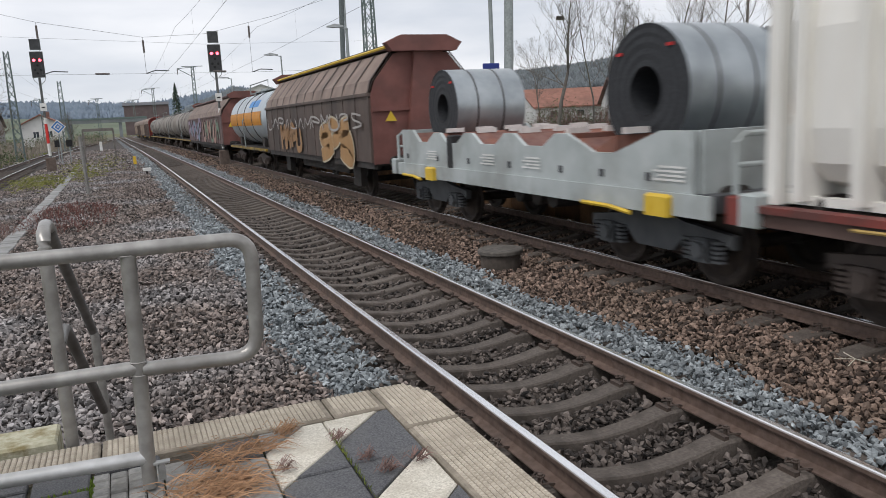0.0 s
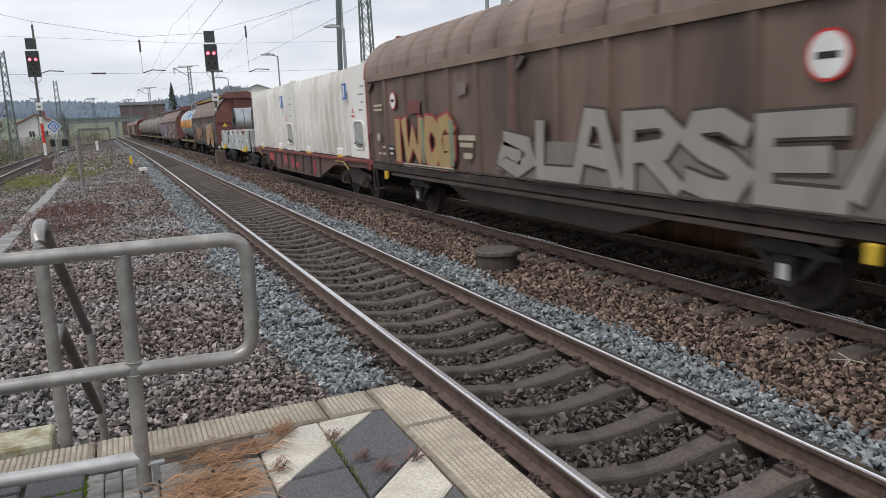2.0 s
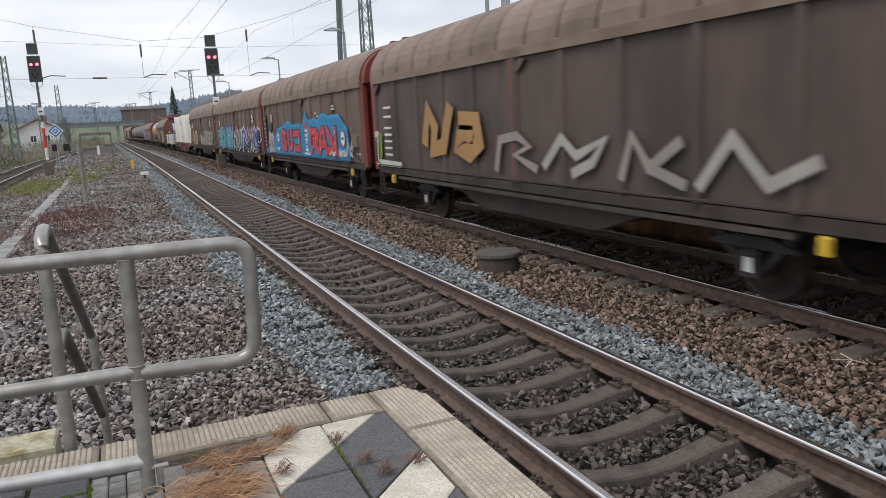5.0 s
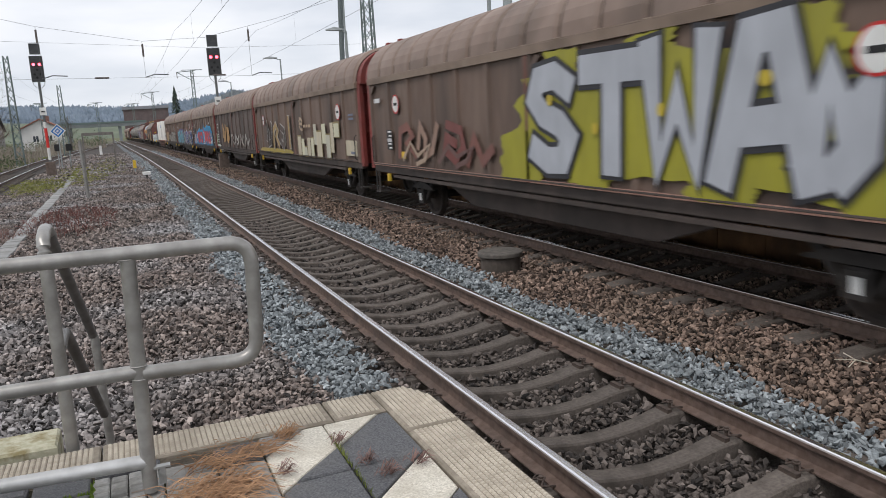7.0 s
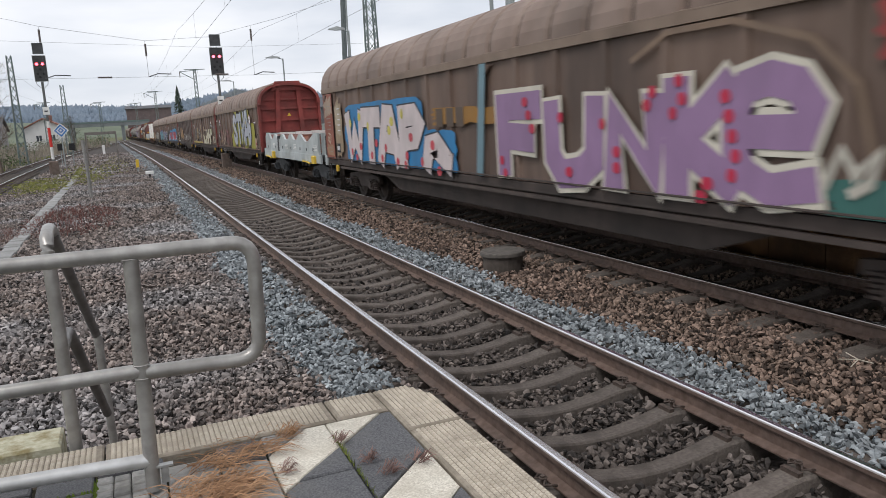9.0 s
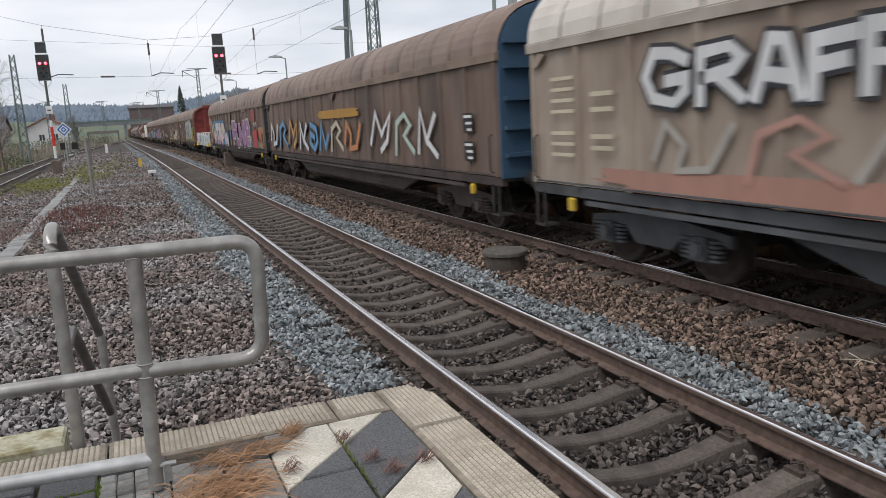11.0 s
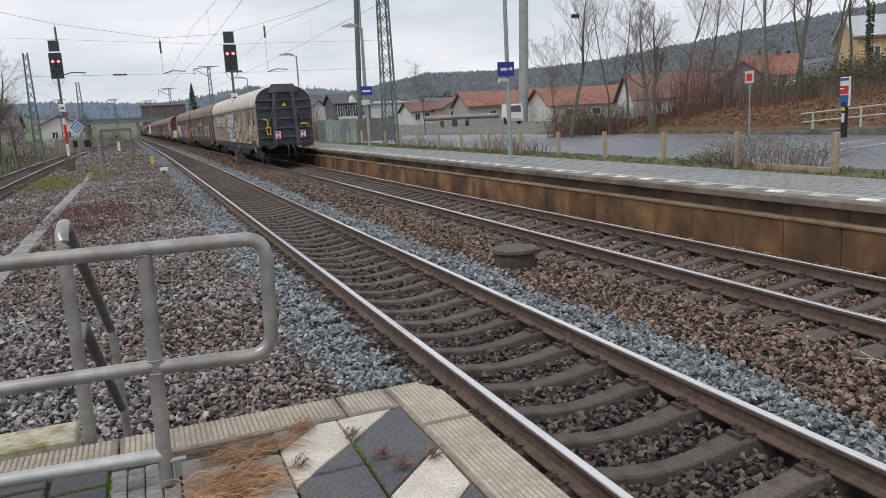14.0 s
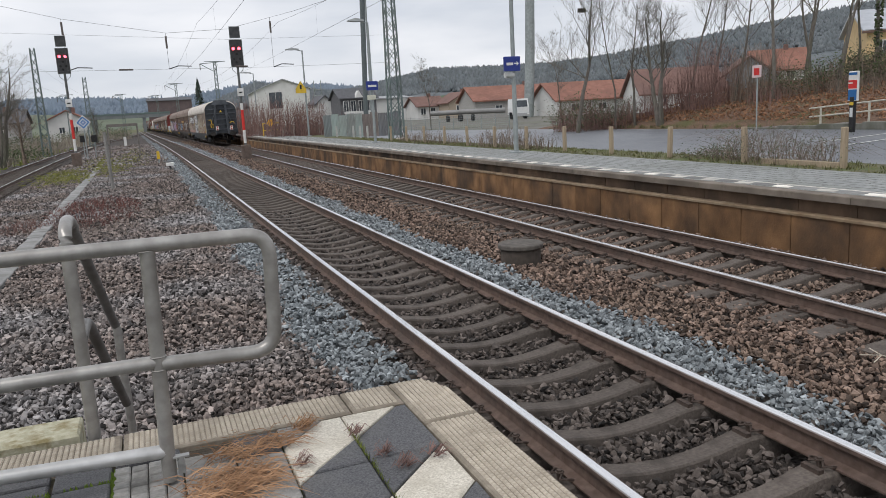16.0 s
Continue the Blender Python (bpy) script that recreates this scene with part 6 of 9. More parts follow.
def container_wagon():
    """A bogie container flat with two white ribbed bulk containers. Length 17.2."""
    e = empty("container_wagon", pose(0, 0, 0), "red-brown container flat wagon with a deep belly frame", "goods wagon", "container wagons")
    rm = mat("flat_red", (0.15, 0.035, 0.028), (0.24, 0.055, 0.045), 0.65, 2, stain=(0.07, 0.045, 0.04), sscale=1.6, samt=0.9)
    bm = mat("flat_brown", (0.10, 0.06, 0.05), (0.15, 0.10, 0.085), 0.7, 2, stain=(0.06, 0.045, 0.04), sscale=1.0, samt=0.7)
    for s in (-1, 1):
        x = s * 1.28
        part("fish_belly", Mesh().prism_x([(0.0, 1.06), (17.2, 1.06), (17.2, 0.88), (14.0, 0.84), (11.9, 0.36), (5.2, 0.36), (3.3, 0.84), (0, 0.88)], x - 0.03, x + 0.03), bm, e)
        part("top_flange", Mesh().box(x - 0.09, x + 0.09, -0.15, 17.35, 1.02, 1.09), rm, e)
        for k in range(7):
            y = 4.9 + k * 1.2
            part("web_stiffener", Mesh().box(min(x + s * 0.03, x + s * 0.09), max(x + s * 0.03, x + s * 0.09), y - 0.05, y + 0.05, 0.42, 1.02), bm, e)
    for ya, yb, za, zb in ((12.3, 13.3, 0.66, 0.95), (9.8, 10.4, 0.6, 0.92), (8.6, 9.15, 0.56, 0.88), (7.95, 8.4, 0.55, 0.72), (5.6, 5.75, 0.45, 0.9)):
        part("red_panel", Mesh().box(-1.325, -1.312, ya, yb, za, zb), mat("bright_red", (0.40, 0.028, 0.024), (0.52, 0.05, 0.042), 0.5, 6, stain=(0.2, 0.04, 0.035), sscale=3, samt=0.7), e)
        part("panel_writing", Mesh().box(-1.331, -1.327, ya + 0.1, yb - 0.05, za + 0.12, za + 0.14), mat("faded_print", (0.3, 0.31, 0.32)), e)
    part("deck_frame", Mesh().box(-1.2, 1.2, -0.2, 17.4, 0.9, 1.03), STEEL_DARK, e)
    for y in (2.0, 15.2):
        bogie(e, y, FRAME_BROWN)
        part("yellow_rail", Mesh().tube([(-1.4, y - 0.5, 0.8), (-1.42, y - 0.1, 1.0), (-1.4, y + 0.8, 0.98)], 0.018, 6), mat("worn_yellow", (0.34, 0.22, 0.07), (0.45, 0.31, 0.1), 0.7, 8), e)
    for y0, sgn in ((-0.25, -1), (17.45, 1)):
        part("head_stock", Mesh().slab(-1.35, 1.35, y0 - 0.1, y0 + 0.1, 0.86, 1.16, 0.02), rm, e)
        buffers(e, y0, sgn)
    for y0 in (0.15, 8.7):
        c = empty("bulk_container", pose(0, 0, 0), "white ribbed steel bulk container on a flat wagon", "container", "white containers")
        L, z0, z1 = 8.45, 1.10, 3.52
        for s in (-1, 1):
            # bulging shell between stout upright ribs
            g = Mesh()
            n = 10
            w = (L - 1.9) / n
            shell = ((z0 + 0.16, -0.42), (z0 + 0.24, -0.20), (z0 + 0.42, -0.04), (z0 + 0.75, 0.02), (z1 - 0.75, 0.02), (z1 - 0.35, -0.05), (z1 - 0.14, -0.22), (z1 - 0.05, -0.45))
            cols = []
            for k in range(n):
                for u in (0.0, 0.15, 0.35, 0.5, 0.65, 0.85):
                    d = 0.075 * math.sin(math.pi * u) ** 0.7
                    cols.append([(s * (1.06 + d + q), y0 + 1.55 + w * (k + u), z) for z, q in shell])
            cols.append([(s * (1.06 + q), y0 + L - 0.35, z) for z, q in shell])
            g.loft(cols, closed=False)
            part("bulging_wall", g, CONTAINER, c, soft=False)
            for k in range(n + 1):
                yy = y0 + 1.55 + w * k
                part("upright_rib", Mesh().prism_y([(s * 0.70, z0 + 0.05), (s * 1.205, z0 + 0.05), (s * 1.215, z0 + 0.5), (s * 1.215, z1 - 0.30), (s * 1.12, z1 + 0.0), (s * 0.70, z1 + 0.06)], yy - 0.055, yy + 0.055), CONTAINER, c)
            # end compartment with service hatch
            g = Mesh()
            g.slab(min(s * 1.12, s * 1.22), max(s * 1.12, s * 1.22), y0 + 0.05, y0 + 1.5, z0 + 0.02, z1 + 0.02, 0.03)
            part("end_panel", g, CONTAINER, c)
            if s < 0:
                oval = [(0.45 * math.copysign(abs(math.cos(t)) ** 0.5, math.cos(t)), 0.36 * math.copysign(abs(math.sin(t)) ** 0.5, math.sin(t))) for t in (k * 2 * math.pi / 28 for k in range(28))]
                # hatch plate in grey: the shadow of the opening is put into its colour
                part("hatch", Mesh().prism_x([(y0 + 0.72 + a, 1.72 + b) for a, b in oval], -1.235, -1.215), mat("hatch_shadow", (0.28, 0.28, 0.27), (0.4, 0.4, 0.38), 0.6), c)
                part("hatch_rim", Mesh().tube([(-1.235, y0 + 0.72 + a, 1.72 + b) for a, b in oval + oval[:1]], 0.025, 6), CONTAINER, c)
                part("valve", Mesh().cyl((-1.24, y0 + 0.7, 1.55), (-1.30, y0 + 0.7, 1.55), 0.09, 10), GALV_MAST, c)
                part("valve_arm", Mesh().tube([(-1.27, y0 + 0.35, 1.5), (-1.29, y0 + 0.7, 1.57), (-1.27, y0 + 1.05, 1.5)], 0.025, 6), GALV_MAST, c)
                for a, b, w, h, m in ((1.85, 2.9, 0.34, 0.42, mat("logo_blue", (0.02, 0.1, 0.4), (0.03, 0.13, 0.45), 0.5)), (1.85, 2.9, 0.12, 0.34, WHITE_PAINT)):
                    part("emblem", Mesh().box(-1.262 if h < 0.4 else -1.256, -1.235, y0 + a - w / 2, y0 + a + w / 2, b - h / 2, b + h / 2), m, c)
                part("red_mark", Mesh().prism_x([(y0 + 1.08, 2.30), (y0 + 1.32, 2.30), (y0 + 1.2, 2.46)], -1.228, -1.222), mat("faded_red", (0.55, 0.22, 0.2), (0.62, 0.3, 0.28), 0.5), c)
                part("red_stripe", Mesh().box(-1.228, -1.222, y0 + 1.05, y0 + 1.35, 2.2, 2.24), RED, c)
                for k in range(4):
                    part("marking", Mesh().box(-1.228, -1.222, y0 + 0.15 + 0.05 * k, y0 + 0.45 + 0.2 * (k % 2), 2.95 - 0.2 * k, 2.985 - 0.2 * k), mat("faded_print", (0.3, 0.31, 0.32), (0.4, 0.41, 0.42), 0.6), c)
                for yy in (2.6, 6.4):
                    part("fork_pocket", Mesh().slab(-1.27, -1.16, y0 + yy - 0.28, y0 + yy + 0.28, z0 + 0.02, z0 + 0.24, 0.02), CONTAINER, c)
                    part("yellow_base", Mesh().box(-1.275, -1.2, y0 + yy - 0.25, y0 + yy + 0.25, z0 - 0.02, z0 + 0.06), YELLOW, c)
        part("core", Mesh().box(-0.68, 0.68, y0 + 0.06, y0 + L - 0.02, z0, z1 - 0.03), CONTAINER, c)
        for s in (-1, 1):
            part("bottom_rail", Mesh().box(min(s * 0.95, s * 1.06), max(s * 0.95, s * 1.06), y0, y0 + L, z0, z0 + 0.09), CONTAINER, c)
            for yy in (y0 + 0.04, y0 + L - 0.09):
                part("corner_post", Mesh().box(min(s * 1.08, s * 1.225), max(s * 1.08, s * 1.225), yy - 0.06, yy + 0.09, z0, z1 + 0.05), CONTAINER, c)
        g = Mesh()
        for k in range(10):
            g.box(-0.95, -0.55, y0 - 0.06, y0 + 0.0, 1.35 + k * 0.22, 1.38 + k * 0.22)
        g.box(-0.97, -0.93, y0 - 0.06, y0, 1.2, 3.55)
        g.box(-0.57, -0.53, y0 - 0.06, y0, 1.2, 3.55)
        part("ladder", g, GALV_MAST, c)
        LOADS.append((c, e))
    return e


def hopper_wagon(L, label, far_roof=False, coat=None):
    """An older covered wagon with a faceted swing roof and ribbed walls."""
    e = empty("swing_roof_wagon", pose(0, 0, 0), label, "goods wagon", "swing-roof wagons")
    wall = coat or BROWN_DARK
    sec = [(1.42, 1.02), (1.42, 2.72), (1.30, 3.05), (0.75, 3.70), (0.0, 3.88)]
    full = sec + [(-x, z) for x, z in reversed(sec[:-1])]
    for y0, sgn in ((0.05, -1), (L - 0.05, 1)):
        part("end_wall", Mesh().prism_y([(x * 0.97, z - 0.02) for x, z in full], y0 - 0.04, y0 + 0.04), mat("hopper_end", (0.15, 0.06, 0.05), (0.22, 0.095, 0.08), 0.65, 2, stain=(0.09, 0.05, 0.045), sscale=1.2, samt=0.6), e)
        yy = y0 + sgn * 0.04
        part("end_post", Mesh().prism_y([(-0.55, 1.0), (0.55, 1.0), (0.22, 3.75), (-0.22, 3.75)], min(yy, yy + sgn * 0.14), max(yy, yy + sgn * 0.14)), MATS["hopper_end"], e)
        part("roof_head", Mesh().prism_y([(-0.85, 3.72), (0.85, 3.72), (1.0, 3.92), (0.6, 4.1), (-0.6, 4.1), (-1.0, 3.92)], min(yy, yy + sgn * 0.3), max(yy, yy + sgn * 0.3)), MATS["hopper_end"], e)
        part("end_beam", Mesh().box(-1.36, 1.36, min(yy, yy + sgn * 0.06), max(yy, yy + sgn * 0.06), 2.3, 2.42), MATS["hopper_end"], e)
        part("warning_label", Mesh().prism_y([(-1.05, 2.05), (-0.75, 2.05), (-0.9, 2.3)], yy + sgn * 0.065 - 0.004, yy + sgn * 0.065 + 0.004), YELLOW, e)
        buffers(e, y0, sgn)
    n = int(L / 1.1)
    for s in (-1, 1):
        part("side_wall", Mesh().box(min(s * 1.36, s * 1.42), max(s * 1.36, s * 1.42), 0.05, L - 0.05, 1.05, 2.72), wall, e)
        g = Mesh()
        for k in range(n + 1):
            y = 0.1 + (L - 0.2) * k / n
            g.box(min(s * 1.42, s * 1.437), max(s * 1.42, s * 1.437), y - 0.04, y + 0.04, 1.05, 2.72)
        part("wall_ribs", g, wall, e)
        for k in range(n):
            a, b = 0.1 + (L - 0.2) * k / n + 0.05, 0.1 + (L - 0.2) * (k + 1) / n - 0.05
            g = Mesh()
            g.loft([[(s * (1.44), y, 2.74), (s * 1.33, y, 3.06), (s * 0.78, y, 3.73), (s * 0.3, y, 3.86)] for y in (a, b)], closed=False)
            part("roof_flap", g, BROWN_ROOF, e)
        g = Mesh()
        g.loft([[(s * 1.42, y, 2.72), (s * 1.30, y, 3.03), (s * 0.75, y, 3.70), (0, y, 3.88)] for y in (0.03, L - 0.03)], closed=False)
        for k in range(n + 1):
            y = 0.1 + (L - 0.2) * k / n
            g.loft([[(s * 1.45, yy, 2.72), (s * 1.345, yy, 3.07), (s * 0.79, yy, 3.75), (s * 0.3, yy, 3.88)] for yy in (y - 0.05, y + 0.05)], closed=False)
        part("roof", g, wall, e)
        part("gutter", Mesh().box(min(s * 1.36, s * 1.47), max(s * 1.36, s * 1.47), 0.03, L - 0.03, 2.68, 2.76), wall, e)
        part("sole_bar", Mesh().box(min(s * 1.28, s * 1.38), max(s * 1.28, s * 1.38), 0.05, L - 0.05, 0.88, 1.05), STEEL_DARK, e)
        part("roof_edge", Mesh().tube([(s * 0.8, 0, 3.86), (s * 0.8, L, 3.86)], 0.04, 6), YELLOW if not far_roof else wall, e)
    part("ridge", Mesh().box(-0.8, 0.8, 0.05, L - 0.05, 3.80, 3.92), wall, e)
    part("floor", Mesh().box(-1.3, 1.3, 0.05, L - 0.05, 0.95, 1.05), STEEL_DARK, e)
    for y in (2.4, L - 2.4):
        g = Mesh()
        wheelset(g, y)
        part("wheelset", g, WHEEL, e)
        part("axle_guard", Mesh().slab(-1.14, -0.96, y - 0.35, y + 0.35, 0.3, 0.9, 0.04), STEEL_DARK, e)
    part("underframe", Mesh().box(-0.9, 0.9, 4, L - 4, 0.55, 0.95), STEEL_DARK, e)
    return e


def tank_wagon(L, label, coat, stripe=None):
    e = empty("tank_wagon", pose(0, 0, 0), label, "tank wagon", "tank wagons")
    r, zc = 1.28, 2.38
    g = Mesh()
    ys = [(0.45, 0.0), (0.5, 0.6), (0.62, 0.85), (0.85, 0.97), (1.1, 1.0), (L - 1.1, 1.0), (L - 0.85, 0.97), (L - 0.62, 0.85), (L - 0.5, 0.6), (L - 0.45, 0.0)]
    g.loft([[(max(f, 0.01) * r * math.cos(a), y, zc + max(f, 0.01) * r * math.sin(a)) for a in (k * 2 * math.pi / 32 for k in range(32))] for y, f in ys])
    part("barrel", g, coat, e, soft=True)
    if stripe:
        g = Mesh()
        arc = [math.pi + math.radians(q) for q in (-14, -7, 0, 7, 14)]
        g.loft([[((r + 0.008) * math.cos(a), y, zc + (r + 0.008) * math.sin(a)) for a in arc] for y in (1.05, L - 1.05)], closed=False)
        part("stripe", g, stripe, e, "orange safety stripe")
        g = Mesh()
        arc = [math.pi - math.radians(q) for q in (24, 32, 40)]
        g.loft([[((r + 0.008) * math.cos(a), y, zc + (r + 0.008) * math.sin(a)) for a in arc] for y in (2.0, 4.6)], closed=False)
        part("blue_marking", g, paint(0.08, 0.28, 0.62), e)
    for y in (L * 0.3, L * 0.5, L * 0.7):
        g = Mesh()
        g.loft([[((r + d) * math.cos(a), y + q, zc + (r + d) * math.sin(a)) for q, d in ((-0.05, 0), (-0.05, 0.02), (0.05, 0.02), (0.05, 0))] for a in (k * 2 * math.pi / 32 for k in range(33))], True, False)
        part("barrel_band", g, STEEL_DARK, e)
    part("dome", Mesh().cyl((0, L * 0.5, zc + r - 0.05), (0, L * 0.5, zc + r + 0.18), 0.32, 16), coat, e)
    part("walkway", Mesh().box(-0.35, 0.35, L * 0.25, L * 0.75, zc + r + 0.04, zc + r + 0.08), GALV_MAST, e)
    part("walkway_rail", Mesh().tube([(-0.4, L * 0.28, zc + r), (-0.4, L * 0.28, zc + r + 0.5), (-0.4, L * 0.72, zc + r + 0.5), (-0.4, L * 0.72, zc + r)], 0.025, 6), GALV_MAST, e)
    part("ladder", Mesh().tube([(-1.3, L * 0.5, 1.0), (-1.36, L * 0.5, 2.3), (-0.5, L * 0.5, zc + r + 0.1)], 0.03, 6), GALV_MAST, e)
    part("frame", Mesh().box(-1.2, 1.2, 0.0, L, 0.88, 1.05), STEEL_DARK, e)
    for y in (2.4, L - 2.4):
        part("saddle", Mesh().box(-1.0, 1.0, y - 0.3, y + 0.3, 1.05, 1.5), STEEL_DARK, e)
        bogie(e, y, FRAME_BROWN)
    part("hazard_stripes", Mesh().box(-1.3, -1.21, 0.3, L - 0.3, 0.93, 1.03), mat("hazard", (0.45, 0.30, 0.04), (0.06, 0.05, 0.04), 0.6, 5), e)
    buffers(e, 0, -1), buffers(e, L, 1)
    return e


def build_train():
    t = []
    D = "brown sliding-wall wagon with "
    pink, rose, dim = paint(0.62, 0.54, 0.53), paint(0.55, 0.07, 0.09), paint(0.30, 0.27, 0.24)
    # last wagon: beige, with a grey end
    w = covered_wagon(21.55, False, BEIGE, BEIGE_ROOF, GREY_END, FRAME_GREY, "last wagon, beige sliding walls covered in graffiti, grey rear end", tail=True)
    wagon_tail(w)
    bare = set(w.children)
    shade = paint(0.085, 0.08, 0.085)
    cloud(w, 12.75, 8.5, 1.1, 2.95, paint(0.20, 0.19, 0.185), 21, 0.002, 0.12)
    cloud(w, 13.3, 8.3, 1.75, 2.2, paint(0.42, 0.29, 0.07), 22, 0.004, 0.4)
    sprayed(w, [("C", 12.5, 11.85, 2.06, 2.92), ("H", 11.8, 11.2, 2.08, 2.76), ("E", 11.1, 10.6, 2.02, 2.84), ("A", 10.55, 9.9, 2.02, 2.9), ("P", 9.85, 9.35, 2.0, 2.82)], [WHITE], shade, 0.10, 0.06)
    sprayed(w, [("T", 12.5, 11.9, 1.16, 2.0), ("H", 11.85, 11.3, 1.12, 1.95), ("R", 11.2, 10.75, 1.1, 1.95), ("I", 10.7, 10.4, 1.14, 2.0), ("L", 10.4, 10.0, 1.12, 1.98), ("L", 9.95, 9.6, 1.14, 1.96), ("S", 9.6, 8.98, 1.1, 2.0)], [WHITE], shade, 0.085, 0.06)
    sprayed(w, [("R", 9.35, 8.72, 1.95, 2.95)], [paint(0.36, 0.38, 0.42)], BLACKP, 0.09, 0.04, 0.005)
    sprayed(w, [("G", 19.1, 18.3, 2.1, 2.8), ("R", 18.2, 17.5, 2.1, 2.75), ("A", 17.4, 16.8, 2.1, 2.78), ("F", 16.75, 16.25, 2.1, 2.74), ("F", 16.2, 15.75, 2.1, 2.8)], [WHITE], BLACKP, 0.07, 0.05)
    sprayed(w, [("D", 15.6, 15.1, 2.08, 2.7), ("A", 15.05, 14.6, 2.08, 2.74), ("D", 14.55, 14.15, 2.08, 2.7), ("S", 14.1, 13.7, 2.08, 2.78)], [WHITE], BLACKP, 0.07, 0.05)
    sprayed(w, [("hook", 18.9, 17.6, 1.3, 2.0), ("arch", 17.5, 16.3, 1.3, 2.0), ("bolt", 16.2, 15.0, 1.25, 2.0), ("ring", 14.9, 14.1, 1.3, 2.1), ("hook", 14.0, 13.0, 1.3, 2.2)], [paint(0.40, 0.37, 0.33), paint(0.46, 0.26, 0.21)], None, 0.045, 0.0, 0.006)
    cloud(w, 20.0, 12.8, 1.1, 1.4, paint(0.40, 0.22, 0.17), 23, 0.001, 0.35)
    cream, blood = paint(0.50, 0.45, 0.32), paint(0.27, 0.075, 0.065)
    cloud(w, 8.7, 1.5, 1.1, 1.75, paint(0.45, 0.39, 0.26), 8, 0.002, 0.35)
    for a, b, k in ((8.4, 7.6, 24), (6.6, 5.9, 26), (5.0, 4.3, 27), (2.6, 1.5, 28)):
        cloud(w, a, b, 1.08, 1.3, blood, k, 0.004, 0.5)
    blade = [("arch", 8.6, 7.7, 1.2, 2.5), ("spike", 7.75, 7.1, 1.3, 2.65), ("ring", 7.1, 6.4, 1.7, 2.6), ("spike", 6.3, 5.2, 1.25, 2.8), ("fork", 5.2, 4.2, 1.3, 2.8), ("hook", 4.3, 3.5, 1.25, 2.4), ("spike", 3.7, 2.6, 1.25, 2.85), ("arch", 2.7, 1.7, 1.2, 2.1)]
    sprayed(w, blade, [cream, paint(0.50, 0.46, 0.34), paint(0.44, 0.39, 0.28)], blood, 0.125, 0.026, 0.012)
    sprayed(w, [("bolt", 6.9, 5.2, 1.2, 1.8), ("spike", 4.6, 3.2, 1.15, 1.9), ("bolt", 2.8, 1.4, 1.15, 1.7)], [blood], None, 0.035, 0, 0.034)
    dots(w, [(1.67, 2.22)], 0.24, cream, 0.03)
    dots(w, [(6.75, 2.15), (8.15, 1.85)], 0.15, pink, 0.03)
    soot = paint(0.10, 0.09, 0.085)
    for a, b, z0, z1 in ((1.5, 1.2, 2.62, 2.9), (1.15, 0.85, 2.6, 2.88), (1.5, 1.15, 2.3, 2.55), (1.1, 0.75, 2.3, 2.55), (3.1, 2.85, 2.5, 2.85), (2.8, 2.5, 2.5, 2.8), (7.3, 6.9, 2.7, 2.95), (6.8, 6.3, 2.7, 2.95), (5.6, 5.2, 2.65, 2.95)):
        sprayed(w, [(("hook", "ring", "fork")[int(a * 10) % 3], a, b, z0, z1)], [soot], None, 0.022, 0, 0.004)
    disc(w, 0.83, 1.94, 0.16)
    flat(w, "white_plate", [[(1.45, 1.82), (1.2, 1.82), (1.2, 2.02), (1.45, 2.02)]], WHITE_PAINT, 0.006)
    bars(w, [(21.2, 20.6, z, 0.05) for z in (1.5, 1.65, 1.8, 2.1, 2.25, 2.4, 2.55)], PALE)
    bars(w, [(20.2, 19.7, z, 0.06) for z in (1.6, 1.75, 2.1, 2.3)], PALE)
    for c in set(w.children) - bare:
        c.matrix_basis = pose(0, -0.35, 0)
    t.append((w, 0.35, 21.55))
    # second wagon
    w = covered_wagon(21.6, False, BROWN, BROWN_ROOF, BLUE_END, FRAME_BROWN, D + "blue ends and rows of graffiti")
    sprayed(w, [("hook", 20.8, 19.2, 1.2, 2.3), ("arch", 19.0, 17.4, 1.2, 2.3), ("bolt", 17.2, 15.6, 1.2, 2.4), ("fork", 15.4, 14.0, 1.2, 2.3), ("ring", 13.8, 12.6, 1.2, 2.2)], [WHITE, paint(0.12, 0.3, 0.5), paint(0.55, 0.3, 0.1)], BLACKP, 0.09, 0.04)
    sprayed(w, [("spike", 12.4, 11.2, 1.25, 2.2), ("arch", 11.0, 9.6, 1.25, 2.2), ("hook", 9.4, 7.8, 1.25, 2.2)], [paint(0.10, 0.30, 0.52), PALE, paint(0.55, 0.22, 0.08)], None, 0.08)
    cloud(w, 12.4, 8.0, 2.25, 2.5, paint(0.42, 0.22, 0.03), 5)
    sprayed(w, [("bolt", 7.0, 5.4, 1.3, 2.4), ("arch", 5.2, 3.9, 1.3, 2.3), ("fork", 3.8, 2.6, 1.3, 2.4)], [WHITE, paint(0.42, 0.52, 0.45)], None, 0.07)
    panels(w, [(1.2, 2.0, 0.4, 0.35), (1.2, 1.5, 0.4, 0.35)])
    t.append((w, 22.9, 21.6))
    # third wagon
    w = covered_wagon(21.7, False, BROWN, BROWN_ROOF, GREY_END, FRAME_BROWN, D + "purple and white lettering")
    sky = paint(0.03, 0.20, 0.42)
    cloud(w, 19.3, 13.4, 1.02, 2.6, sky, 7, 0.003, 0.10)
    cloud(w, 13.9, 11.9, 1.02, 1.9, sky, 17, 0.004, 0.12)
    wtap = [("W", 19.05, 17.75, 1.02, 2.45), ("T", 17.6, 16.4, 1.02, 2.5), ("A", 16.35, 15.0, 1.02, 2.5), ("P", 14.85, 13.6, 1.02, 2.45), ("arch", 13.4, 12.2, 1.0, 1.85)]
    sprayed(w, wtap, [pink], BLACKP, 0.24, 0.035)
